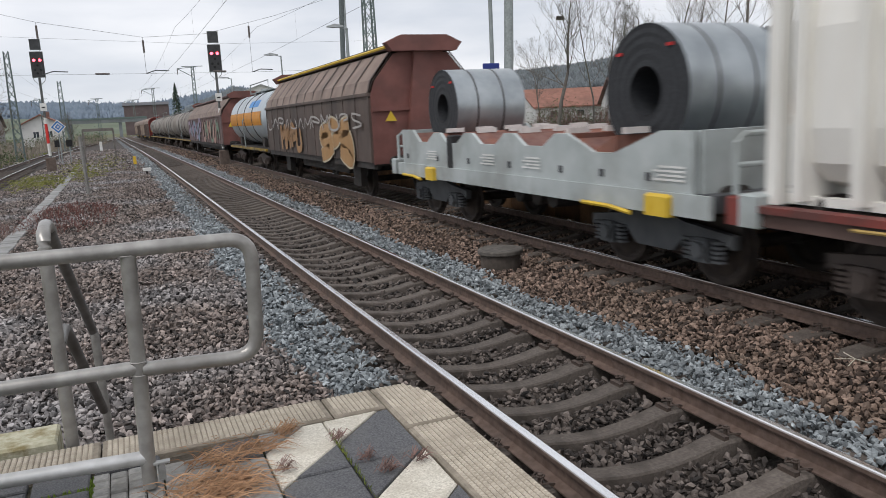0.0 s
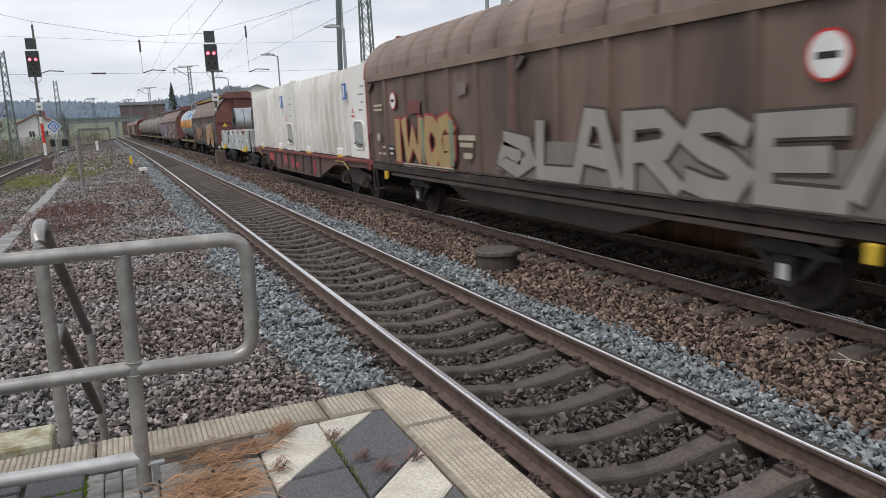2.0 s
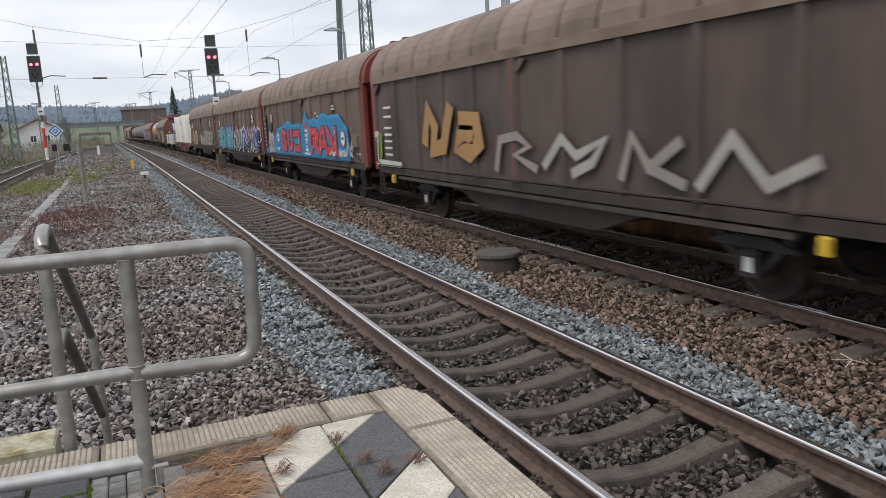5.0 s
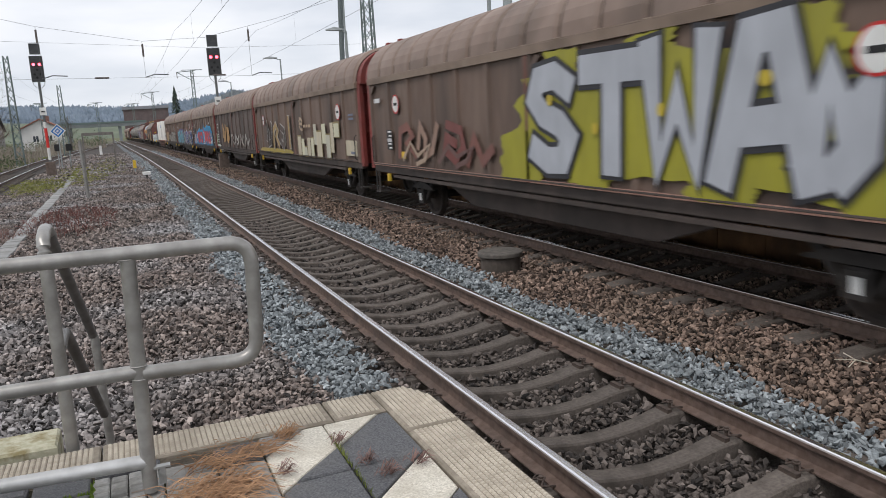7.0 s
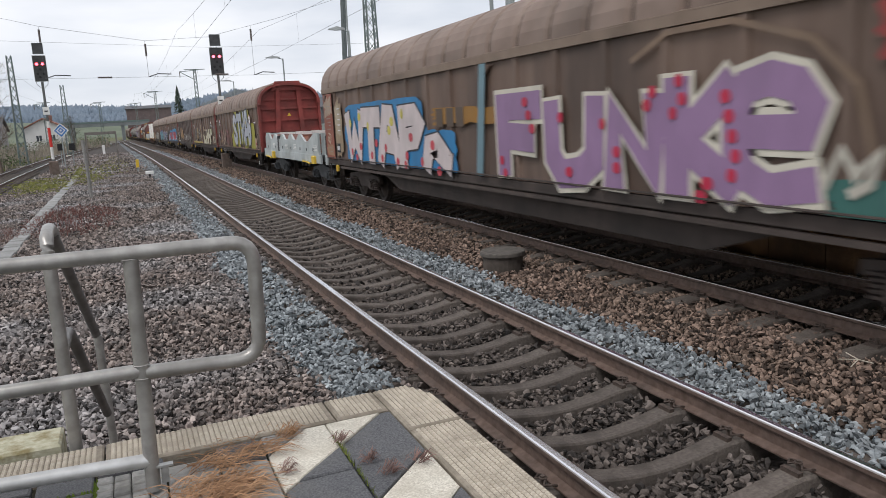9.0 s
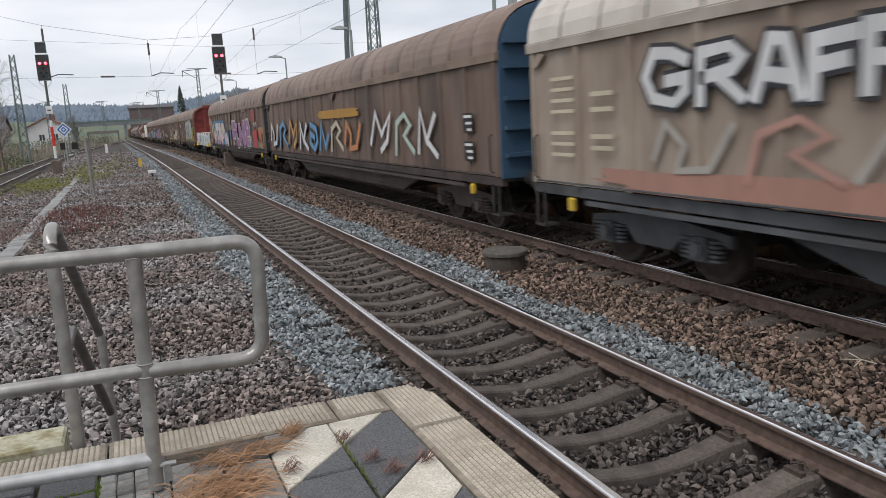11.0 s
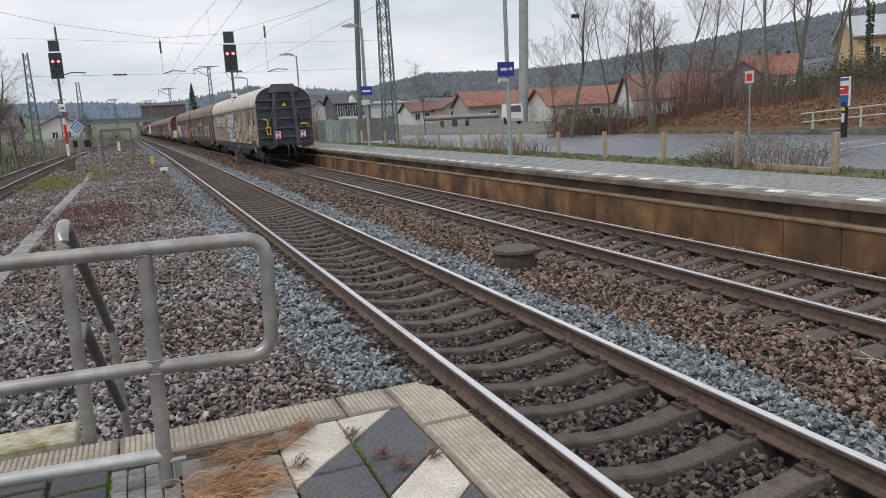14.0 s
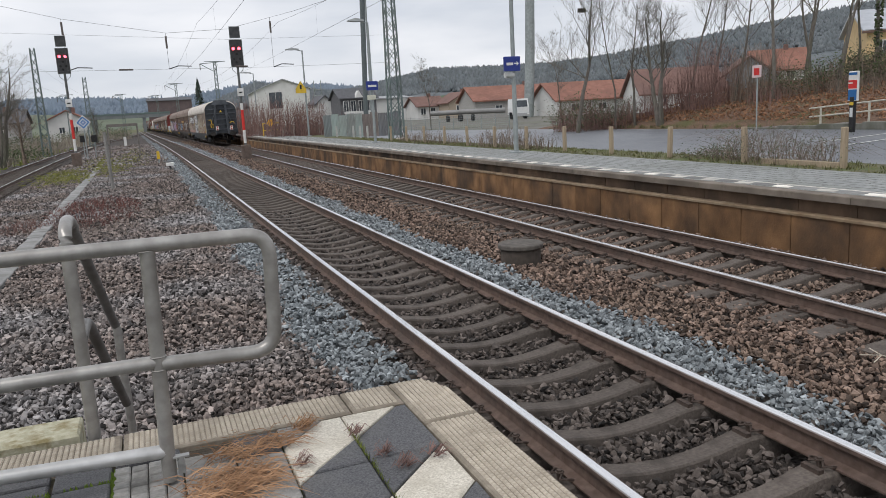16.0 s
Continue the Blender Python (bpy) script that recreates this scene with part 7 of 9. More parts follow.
    dots(w, [(18.7, 1.35), (18.3, 1.2), (17.9, 1.5), (17.0, 1.3), (16.2, 1.25), (15.9, 1.5), (15.1, 1.2), (14.5, 1.35), (14.2, 1.75), (13.6, 1.25), (13.0, 1.6), (12.7, 1.1), (14.6, 1.15), (16.6, 1.6)], 0.1, rose)
    dots(w, [(18.75, 2.1), (17.9, 2.25), (17.2, 2.0), (15.6, 1.9), (15.4, 2.1), (14.7, 2.25)], 0.11, paint(0.62, 0.54, 0.12))
    funke = [("F", 10.1, 8.8, 1.08, 2.48), ("U", 8.6, 7.25, 1.05, 2.36), ("N", 7.05, 6.1, 1.08, 2.34), ("K", 5.9, 4.95, 1.08, 2.5)]
    sprayed(w, funke, [paint(0.30, 0.185, 0.32)], paint(0.64, 0.60, 0.50), 0.21, 0.07)
    sprayed(w, [("e", 5.0, 3.95, 1.12, 2.52)], [paint(0.30, 0.185, 0.32)], paint(0.64, 0.60, 0.50), 0.165, 0.07, 0.017)
    dots(w, [(9.2, 2.3), (9.1, 2.1), (9.0, 1.9), (10.0, 1.4), (9.9, 1.2), (8.2, 2.05), (8.0, 1.3), (7.2, 1.95), (6.9, 1.6), (6.9, 1.4), (6.2, 2.3), (6.3, 2.15), (5.75, 2.4), (5.7, 2.2), (5.85, 2.05), (5.05, 2.2), (5.0, 2.0), (4.95, 1.8), (4.9, 1.6), (5.3, 1.3), (5.4, 1.15), (4.95, 1.4)], 0.075, paint(0.50, 0.03, 0.07), 0.04)
    sprayed(w, [("bolt", 3.85, 3.3, 1.25, 1.75)], [paint(0.5, 0.47, 0.4)], None, 0.05)
    cloud(w, 3.9, 0.4, 1.05, 1.45, paint(0.05, 0.15, 0.13), 12, 0.002, 0.3)
    cloud(w, 3.05, 1.85, 1.08, 1.95, paint(0.42, 0.045, 0.05), 2, 0.006, 0.35)
    cloud(w, 1.5, 0.2, 1.12, 2.1, paint(0.34, 0.20, 0.09), 6, 0.004, 0.2)
    dots(w, [(1.2, 1.5), (0.7, 1.75)], 0.16, rose)
    cloud(w, 3.4, 2.2, 2.35, 2.95, paint(0.28, 0.055, 0.05), 15, 0.003, 0.3)
    GLYPHS["sweep"] = [[(0.0, .8), (.2, .97), (.5, 1), (.8, .8), (.95, .45), (1.0, 0)]]
    sprayed(w, [("sweep", 6.6, 3.4, 1.6, 2.98)], [paint(0.21, 0.145, 0.10)], None, 0.035, 0, 0.004)
    sprayed(w, [("bolt", 2.7, 2.3, 2.12, 2.4), ("hook", 2.35, 2.0, 2.1, 2.36), ("bolt", 2.05, 1.7, 2.1, 2.4)], [paint(0.5, 0.49, 0.46)], None, 0.03)
    flat(w, "blue_band", [[(10.75, 2.98), (10.5, 2.98), (10.75, 1.1), (11.0, 1.1)]], paint(0.16, 0.26, 0.30), 0.03)
    cloud(w, 13.0, 10.2, 2.0, 2.3, paint(0.30, 0.15, 0.03), 25, 0.002, 0.35)
    bars(w, [(12.8, 12.45, 1.95, 0.35), (12.3, 11.95, 1.95, 0.35), (11.85, 11.5, 1.95, 0.35)], paint(0.10, 0.07, 0.05), 0.008)
    flat(w, "red_end_panel", [[(21.6, 1.1), (20.62, 1.1), (20.6, 2.97), (21.6, 2.97)]], paint(0.27, 0.085, 0.055), 0.002)
    cloud(w, 21.5, 20.7, 2.35, 2.85, paint(0.36, 0.27, 0.2), 41, 0.003, 0.6)
    cloud(w, 21.4, 20.7, 1.2, 1.5, paint(0.33, 0.20, 0.12), 42, 0.003, 0.6)
    cloud(w, 20.4, 19.65, 1.2, 2.75, paint(0.34, 0.25, 0.16), 43, 0.003, 0.25)
    cloud(w, 20.3, 19.8, 1.8, 2.6, paint(0.42, 0.35, 0.25), 44, 0.005, 0.5)
    bars(w, [(21.25 - 0.1 * (int(z * 20) % 3), 20.8, z, 0.022) for z in (1.3, 1.4, 1.95, 2.05, 2.15, 2.25, 2.5, 2.6)], dim)
    bars(w, [(20.25 - 0.1 * (int(z * 20) % 3), 19.8, z, 0.035) for z in (1.9, 2.05, 2.2, 2.35, 2.5)], WHITE)
    sprayed(w, [("ring", 21.25, 20.9, 1.52, 1.86)], [PALE], None, 0.022, 0, 0.004)
    flat(w, "data_panel", [[(20.3, 1.3), (19.95, 1.3), (19.95, 1.55), (20.3, 1.55)]], BLACK, 0.012)
    bars(w, [(20.26, 20.0, 1.36, 0.12)], WHITE, 0.018)
    t.append((w, 45.6, 21.7))
    # empty coil wagon
    t.append((coil_wagon("empty pale grey coil wagon with notched sides", []), 68.4, 9.2))
    # four-and-more brown two-axle wagons
    w = covered_wagon(15.5, True, BROWN, BROWN_ROOF, RED_END, FRAME_BROWN, D + "a red end and big silver letters")
    olive = paint(0.33, 0.31, 0.035)
    cloud(w, 7.9, 2.0, 1.3, 2.75, olive, 9, 0.002, 0.3)
    for a, b, z0, z1, k in ((7.2, 6.3, 2.6, 2.97, 31), (5.2, 4.4, 2.7, 2.98, 32), (6.6, 5.6, 1.12, 1.5, 33), (4.2, 3.2, 1.1, 1.45, 34)):
        cloud(w, a, b, z0, z1, olive, k, 0.0035, 0.5)
    cloud(w, 8.6, 7.3, 1.12, 1.9, olive, 11, 0.003, 0.4)
    cloud(w, 2.6, 1.05, 1.12, 2.3, olive, 12, 0.003, 0.35)
    cloud(w, 3.4, 2.3, 2.3, 2.97, olive, 13, 0.004, 0.3)
    silver = [("S", 7.55, 6.45, 1.25, 2.85), ("T", 6.15, 4.95, 1.25, 2.88), ("W", 4.85, 3.85, 1.22, 2.95), ("A", 3.75, 2.5, 1.22, 2.97), ("bolt", 2.6, 1.95, 1.25, 2.6)]
    sprayed(w, silver, [paint(0.43, 0.45, 0.49)], BLACKP, 0.19, 0.07, 0.024)
    dots(w, [(5.9, 1.9), (4.6, 2.1), (3.1, 2.35), (7.0, 2.3)], 0.08, paint(0.55, 0.42, 0.05), 0.05)
    sprayed(w, [("arch", 13.5, 12.4, 1.25, 2.1), ("hook", 12.3, 11.2, 1.25, 2.15), ("ring", 11.0, 10.0, 1.25, 2.1), ("spike", 9.9, 8.9, 1.2, 1.9)], [paint(0.22, 0.09, 0.07), paint(0.31, 0.20, 0.15), paint(0.20, 0.065, 0.055)], None, 0.09, 0, 0.004)
    sprayed(w, [("bolt", 13.2, 11.6, 1.15, 1.7), ("bolt", 11.2, 9.6, 1.15, 1.7)], [paint(0.40, 0.30, 0.22), paint(0.16, 0.09, 0.08)], None, 0.045, 0, 0.016)
    flat(w, "lower_stripe", [[(15.3, 1.09), (0.2, 1.09), (0.2, 1.15), (15.3, 1.15)]], paint(0.38, 0.22, 0.17), 0.002)
    disc(w, 13.57, 2.48, 0.18), disc(w, 1.95, 2.5, 0.19, 0.045)
    flat(w, "beige_plate", [[(1.0, 1.2), (0.25, 1.2), (0.25, 1.62), (1.0, 1.62)]], paint(0.42, 0.30, 0.22), 0.02)
    flat(w, "red_plate", [[(0.85, 1.3), (0.35, 1.3), (0.35, 1.42), (0.85, 1.42)]], paint(0.28, 0.06, 0.05), 0.026)
    flat(w, "yellow_plate", [[(13.3, 1.3), (13.05, 1.3), (13.05, 1.45), (13.3, 1.45)]], YELLOW, 0.02)
    bars(w, [(15.0, 14.6, 2.55, 0.1), (14.2, 13.9, 1.65, 0.08), (1.0, 0.5, 2.3, 0.06)], WHITE)
    panels(w, [(14.1, 1.7, 0.35, 0.45)])
    t.append((w, 79.3, 15.5))
    w = covered_wagon(15.7, True, BROWN, BROWN_ROOF, RED_END, FRAME_BROWN, D + "pale block letters and a white drawing")
    sprayed(w, [("hook", 13.0, 11.8, 1.25, 2.4), ("arch", 11.6, 10.4, 1.25, 2.3), ("ring", 10.2, 9.3, 1.25, 2.2), ("I", 8.7, 8.3, 1.3, 2.5)], [BROWN_DARK, paint(0.40, 0.27, 0.12)], paint(0.50, 0.48, 0.45), 0.11, 0.045)
    blocks = ((7.2, 6.75, 1.12, 1.75), (6.65, 6.25, 1.12, 1.68), (6.25, 5.9, 1.12, 1.4), (5.8, 5.4, 1.12, 1.72), (5.3, 4.95, 1.12, 1.7), (4.85, 4.5, 1.5, 2.14), (4.5, 3.9, 1.12, 1.9), (3.8, 3.35, 1.55, 2.14), (3.35, 2.9, 1.12, 1.8), (2.8, 2.45, 1.3, 2.16), (2.4, 1.85, 1.75, 2.13))
    flat(w, "block_letter_edge", [[(a + 0.05, z0 - 0.03), (b - 0.05, z0 - 0.03), (b - 0.05, z1 + 0.05), (a + 0.05, z1 + 0.05)] for a, b, z0, z1 in blocks[::2]], paint(0.28, 0.22, 0.10), 0.003)
    for k, (a, b, z0, z1) in enumerate(blocks):
        flat(w, "block_letter", [[(a, z0), (b, z0), (b, z1), (a, z1)]], (PALE, paint(0.62, 0.60, 0.44), paint(0.52, 0.50, 0.40))[k % 3], 0.008 + 0.0006 * k)
    sprayed(w, [("e", 6.75, 6.3, 1.92, 2.4)], [paint(0.45, 0.33, 0.22)], None, 0.045)
    bars(w, [(6.2, 5.9, 2.05, 0.09), (5.8, 5.6, 2.05, 0.09), (5.5, 5.2, 2.05, 0.09)], paint(0.45, 0.33, 0.22))
    flat(w, "pale_patch", [[(1.25, 1.25), (0.2, 1.25), (0.2, 1.66), (1.25, 1.66)]], PALE, 0.004)
    cloud(w, 14.8, 8.2, 1.1, 1.28, paint(0.4, 0.3, 0.06), 3, 0.002)
    bars(w, [(0.75, 0.4, 1.3, 0.07), (0.8, 0.35, 2.2, 0.06), (0.8, 0.35, 2.3, 0.06)], paint(0.16, 0.18, 0.25))
    disc(w, 1.88, 2.44, 0.2), disc(w, 13.6, 2.4, 0.18)
    t.append((w, 95.8, 15.7))
    w = covered_wagon(13.8, True, BROWN_DARK, BROWN_ROOF, RED_END, FRAME_BROWN, D + "tan graffiti and a white-green edge")
    sprayed(w, [("hook", 10.5, 9.2, 1.3, 2.5), ("ring", 9.0, 8.0, 1.3, 2.3)], [paint(0.42, 0.24, 0.09)], None, 0.16)
    sprayed(w, [("arch", 7.5, 6.1, 1.2, 1.9), ("bolt", 5.9, 4.4, 1.2, 1.9), ("fork", 4.2, 2.9, 1.2, 1.9), ("spike", 2.7, 1.2, 1.2, 1.9)], [dim, paint(0.4, 0.38, 0.34)], None, 0.07)
    flat(w, "pale_corner", [[(13.75, 1.9), (13.45, 1.9), (13.55, 1.35), (13.5, 1.12), (13.7, 1.1)], [(13.5, 1.25), (13.45, 1.1), (12.0, 1.1), (12.0, 1.22)]], paint(0.55, 0.58, 0.50), 0.004)
    flat(w, "green_edge", [[(13.4, 1.85), (13.25, 1.85), (13.3, 1.3), (13.45, 1.25)]], paint(0.22, 0.34, 0.04), 0.006)
    bars(w, [(13.0, 12.5, z, 0.05) for z in (1.35, 1.5, 1.65, 1.8, 1.95, 2.2, 2.4)], WHITE)
    t.append((w, 112.2, 13.8))
    w = covered_wagon(13.6, True, BROWN, BROWN_ROOF, RED_END, FRAME_BROWN, D + "a blue and red lettered graffiti", ridge=RED_END)
    blue, rim_blue, red = paint(0.02, 0.23, 0.44), paint(0.012, 0.31, 0.60), paint(0.56, 0.05, 0.065)
    crest = ((11.3, 1.75), (10.6, 2.02), (9.6, 2.08), (9.1, 2.22), (8.6, 2.25), (8.2, 2.1), (7.2, 2.14), (6.6, 2.1), (6.25, 2.35), (6.04, 2.56), (5.8, 2.3), (5.4, 2.2), (4.9, 2.3), (4.5, 2.2), (4.1, 2.36), (3.76, 2.42), (3.2, 2.3), (2.6, 2.34), (2.05, 2.32), (1.7, 2.1), (1.3, 1.95), (1.15, 1.5), (1.2, 1.12))
    for lift, grow, m in ((0.002, 0.06, rim_blue), (0.006, -0.03, blue)):
        flat(w, "graffiti_ground", [[(a, 1.09), (b, 1.09), (b, q + grow), (a, p + grow)] for (a, p), (b, q) in zip(crest, crest[1:])] + [[(13.4, 1.09), (11.3, 1.09), (11.3, 1.75 + grow), (12.2, 1.4 + grow), (13.4, 1.2 + grow)]], m, lift)
    sprayed(w, [("S", 9.95, 9.1, 1.22, 2.04), ("U", 8.85, 8.15, 1.22, 2.04), ("J", 7.85, 7.0, 1.2, 2.02)], [red], BLACKP, 0.12, 0.03)
    sprayed(w, [("R", 5.45, 4.4, 1.18, 2.06), ("A", 4.4, 3.45, 1.2, 2.08), ("Y", 3.4, 2.33, 1.18, 2.12)], [red], BLACKP, 0.13, 0.03)
    dots(w, [(5.1, 1.45), (4.7, 1.75), (4.9, 1.9), (4.2, 1.4), (3.75, 1.9), (3.7, 1.6), (2.45, 1.9), (2.5, 1.6), (2.48, 1.3), (9.4, 1.9), (8.3, 1.35), (7.1, 1.6)], 0.06, paint(0.62, 0.30, 0.32), 0.04)
    flat(w, "red_cap", [[(6.32, 2.02), (5.78, 2.02), (5.95, 2.2), (6.04, 2.34), (6.14, 2.2)]], red, 0.012)
    flat(w, "white_figure", [[(6.25, 1.99), (5.82, 1.99), (5.86, 1.62), (6.2, 1.62)], [(6.18, 1.6), (5.9, 1.6), (5.95, 1.42), (6.14, 1.42)], [(6.5, 1.18), (5.6, 1.18), (5.95, 1.4), (6.12, 1.4)]], WHITE, 0.014)
    bars(w, [(6.2, 5.9, 1.86, 0.05), (6.15, 5.92, 1.7, 0.06), (6.12, 5.98, 1.48, 0.06), (6.35, 5.75, 1.25, 0.035)], BLACKP, 0.022)
    sprayed(w, [("bolt", 12.4, 12.0, 1.25, 1.85), ("hook", 12.0, 11.5, 1.2, 1.7)], [paint(0.45, 0.30, 0.30)], None, 0.04, 0, 0.016)
    cloud(w, 12.6, 11.5, 1.15, 1.9, paint(0.42, 0.40, 0.42), 51, 0.008, 0.6)
    flat(w, "dark_panel", [[(13.45, 1.25), (12.95, 1.25), (12.95, 2.65), (13.45, 2.65)]], BLACKP, 0.009)
    flat(w, "dark_panel", [[(12.75, 1.95), (11.9, 1.95), (11.9, 2.25), (12.75, 2.25)]], BLACKP, 0.009)
    sprayed(w, [("bolt", 2.15, 1.85, 1.2, 1.45), ("arch", 1.85, 1.6, 1.2, 1.42), ("hook", 1.6, 1.35, 1.2, 1.45), ("bolt", 10.9, 10.3, 1.2, 1.42), ("bolt", 3.1, 2.5, 1.2, 1.38)], [WHITE], None, 0.03, 0, 0.034)
    sprayed(w, [("fork", 1.35, 0.75, 1.2, 1.75), ("bolt", 1.35, 0.75, 1.2, 1.6)], [paint(0.42, 0.45, 0.46)], None, 0.03, 0, 0.034)
    disc(w, 1.68, 1.72, 0.19, 0.03), disc(w, 10.6, 1.72, 0.17, 0.02)
    flat(w, "pale_patch", [[(12.0, 2.3), (11.65, 2.3), (11.65, 2.6), (12.0, 2.6)]], paint(0.5, 0.4, 0.35), 0.004)
    flat(w, "tan_patch", [[(0.9, 1.5), (0.15, 1.5), (0.15, 1.85), (0.9, 1.85)]], paint(0.20, 0.135, 0.085), 0.003)
    bars(w, [(13.4, 13.05, z, 0.03) for z in (1.4, 1.55, 1.7, 1.9, 2.05, 2.25, 2.45)] + [(2.75, 2.4, 2.52, 0.04), (2.7, 2.45, 2.6, 0.04), (4.7, 4.5, 2.45, 0.05), (4.45, 4.25, 2.35, 0.05), (0.45, 0.15, 1.3, 0.05)], WHITE)
    t.append((w, 127.0, 13.6))
    w = covered_wagon(15.8, True, BROWN, BROWN_ROOF, RED_END, FRAME_BROWN, D + "light blue and white lettering")
    mauve = paint(0.26, 0.15, 0.24)
    cloud(w, 14.2, 8.0, 1.08, 2.1, paint(0.03, 0.10, 0.20), 4, 0.002, 0.12)
    cloud(w, 12.2, 8.0, 1.9, 2.35, paint(0.07, 0.04, 0.15), 14, 0.0015, 0.4)
    sprayed(w, [("J", 14.0, 13.0, 1.1, 2.05), ("D", 12.8, 11.7, 1.1, 2.2), ("N", 11.6, 10.4, 1.08, 2.2), ("S", 10.3, 9.2, 1.08, 2.15), ("K", 9.1, 8.05, 1.06, 2.2)], [paint(0.10, 0.32, 0.40)], paint(0.30, 0.60, 0.70), 0.13, 0.06)
    dots(w, [(13.7, 1.9), (13.0, 1.25), (12.1, 2.15), (10.9, 1.9), (9.6, 1.3), (8.6, 2.0), (8.7, 1.5)], 0.09, paint(0.62, 0.10, 0.03), 0.04)
    cloud(w, 8.0, 0.2, 1.05, 2.1, mauve, 6, 0.002, 0.12)
    cloud(w, 6.6, 0.3, 1.06, 1.5, paint(0.03, 0.09, 0.34), 16, 0.005, 0.2)
    piece = [("ring", 7.75, 7.3, 1.1, 1.75), ("hook", 6.9, 5.5, 1.08, 2.12), ("arch", 5.3, 3.8, 1.06, 2.16), ("spike", 3.75, 2.6, 1.06, 2.1), ("fork", 2.55, 1.6, 1.06, 2.2), ("bolt", 1.7, 0.75, 1.1, 2.15), ("ring", 0.85, 0.2, 1.5, 2.08)]
    sprayed(w, piece, [BLACKP, paint(0.10, 0.19, 0.15), paint(0.03, 0.09, 0.34)], WHITE, 0.12, 0.10)
    dots(w, [(6.4, 1.5), (5.6, 1.3), (4.9, 1.9), (4.2, 1.35), (3.3, 1.2), (2.9, 1.6), (1.9, 1.95), (1.5, 1.25), (5.1, 1.2), (1.4, 1.7)], 0.10, paint(0.55, 0.04, 0.06), 0.04)
    dots(w, [(5.9, 1.7), (4.5, 1.5), (2.2, 1.5), (0.95, 1.9), (3.4, 1.75)], 0.12, paint(0.04, 0.12, 0.42), 0.042)
    dots(w, [(7.2, 2.2), (6.0, 2.3), (4.5, 2.32), (1.6, 2.2), (0.75, 2.35), (0.35, 2.33), (0.55, 2.6)], 0.11, paint(0.42, 0.16, 0.08), 0.004)
    flat(w, "data_panel", [[(a, 1.2), (b, 1.2), (b, 1.48), (a, 1.48)] for a, b in ((4.75, 4.15), (3.6, 3.2), (1.05, 0.25))], BLACK, 0.045)
    bars(w, [(4.65, 4.25, 1.3, 0.04), (4.6, 4.3, 1.38, 0.04), (3.5, 3.3, 1.33, 0.05), (0.95, 0.6, 1.34, 0.04)], WHITE, 0.05)
    disc(w, 1.99, 2.52, 0.2), disc(w, 13.4, 2.48, 0.18)
    t.append((w, 141.4, 15.8))
    w = covered_wagon(14.7, True, BROWN, BROWN_ROOF, RED_END, FRAME_BROWN, D + "grey letters and an orange tag")
    cloud(w, 7.9, 0.1, 1.06, 1.7, paint(0.20, 0.18, 0.16), 6, 0.002, 0.18)
    sprayed(w, [("ring", 7.8, 6.7, 1.12, 1.85), ("L", 6.6, 5.6, 1.1, 2.05), ("A", 5.6, 4.6, 1.1, 2.15), ("R", 4.5, 3.5, 1.1, 2.1), ("S", 3.4, 2.5, 1.1, 2.1), ("E", 2.4, 1.4, 1.1, 2.05), ("bolt", 1.3, 0.3, 1.1, 2.1)], [paint(0.31, 0.285, 0.25)], paint(0.06, 0.052, 0.045), 0.12, 0.035)
    gold = paint(0.43, 0.30, 0.13)
    sprayed(w, [("I", 12.75, 12.3, 1.15, 2.15), ("W", 12.15, 11.1, 1.12, 2.15), ("C", 10.95, 10.3, 1.12, 2.15), ("G", 10.3, 9.6, 1.12, 2.18)], [gold], paint(0.34, 0.045, 0.055), 0.15, 0.055)
    flat(w, "green_shade", [[(11.12, 1.2), (10.98, 1.2), (10.98, 2.1), (11.12, 2.1)], [(9.72, 1.2), (9.55, 1.2), (9.55, 2.05), (9.72, 2.05)]], paint(0.22, 0.27, 0.19), 0.03)
    flat(w, "red_box", [[(11.9, 2.2), (11.2, 2.2), (11.2, 2.46), (11.9, 2.46)]], paint(0.18, 0.055, 0.045), 0.004)
    flat(w, "pale_base", [[(12.2, 1.1), (9.6, 1.1), (9.6, 1.17), (12.2, 1.17)]], PALE, 0.034)
    bars(w, [(9.35, 8.65, 1.68, 0.09), (9.3, 8.75, 1.56, 0.08), (9.15, 8.8, 1.36, 0.1), (13.95, 13.75, 1.62, 0.16), (14.1, 13.5, 2.3, 0.05), (14.1, 13.5, 2.4, 0.05), (13.6, 13.4, 1.3, 0.05), (13.6, 13.4, 1.45, 0.05), (13.9, 13.7, 1.3, 0.05)], PALE)
    bars(w, [(9.4, 9.0, 2.48, 0.22)], paint(0.20, 0.165, 0.14), 0.004)
    disc(w, 1.65, 2.5, 0.2), disc(w, 12.79, 2.5, 0.17)
    panels(w, [(13.0, 1.4, 0.4, 0.22), (0.7, 1.35, 0.6, 0.2)], 0.03)
    t.append((w, 157.9, 14.7))
    t.append((container_wagon(), 173.2, 17.2))
    t.append((coil_wagon("pale grey coil wagon loaded with two large steel coils", [(1.65, 2.32, 0.86, -0.76, 0.80), (8.4, 2.28, 0.79, -0.76, 0.80)]), 191.2, 9.2))
    w = hopper_wagon(14.1, "dark brown swing-roof wagon with yellow roof edges and tan graffiti")
    scrawl(w, 11.0, 7.6, 1.2, 2.0, [paint(0.36, 0.20, 0.09)], None, 81, 4, 0.12)
    scrawl(w, 4.9, 1.7, 1.1, 2.0, [paint(0.42, 0.24, 0.10)], PALE, 82, 3, 0.18)
    scrawl(w, 13.5, 0.4, 1.9, 2.3, [paint(0.42, 0.40, 0.38)], None, 83, 12, 0.025, 0.03)
    t.append((w, 202.6, 14.1))
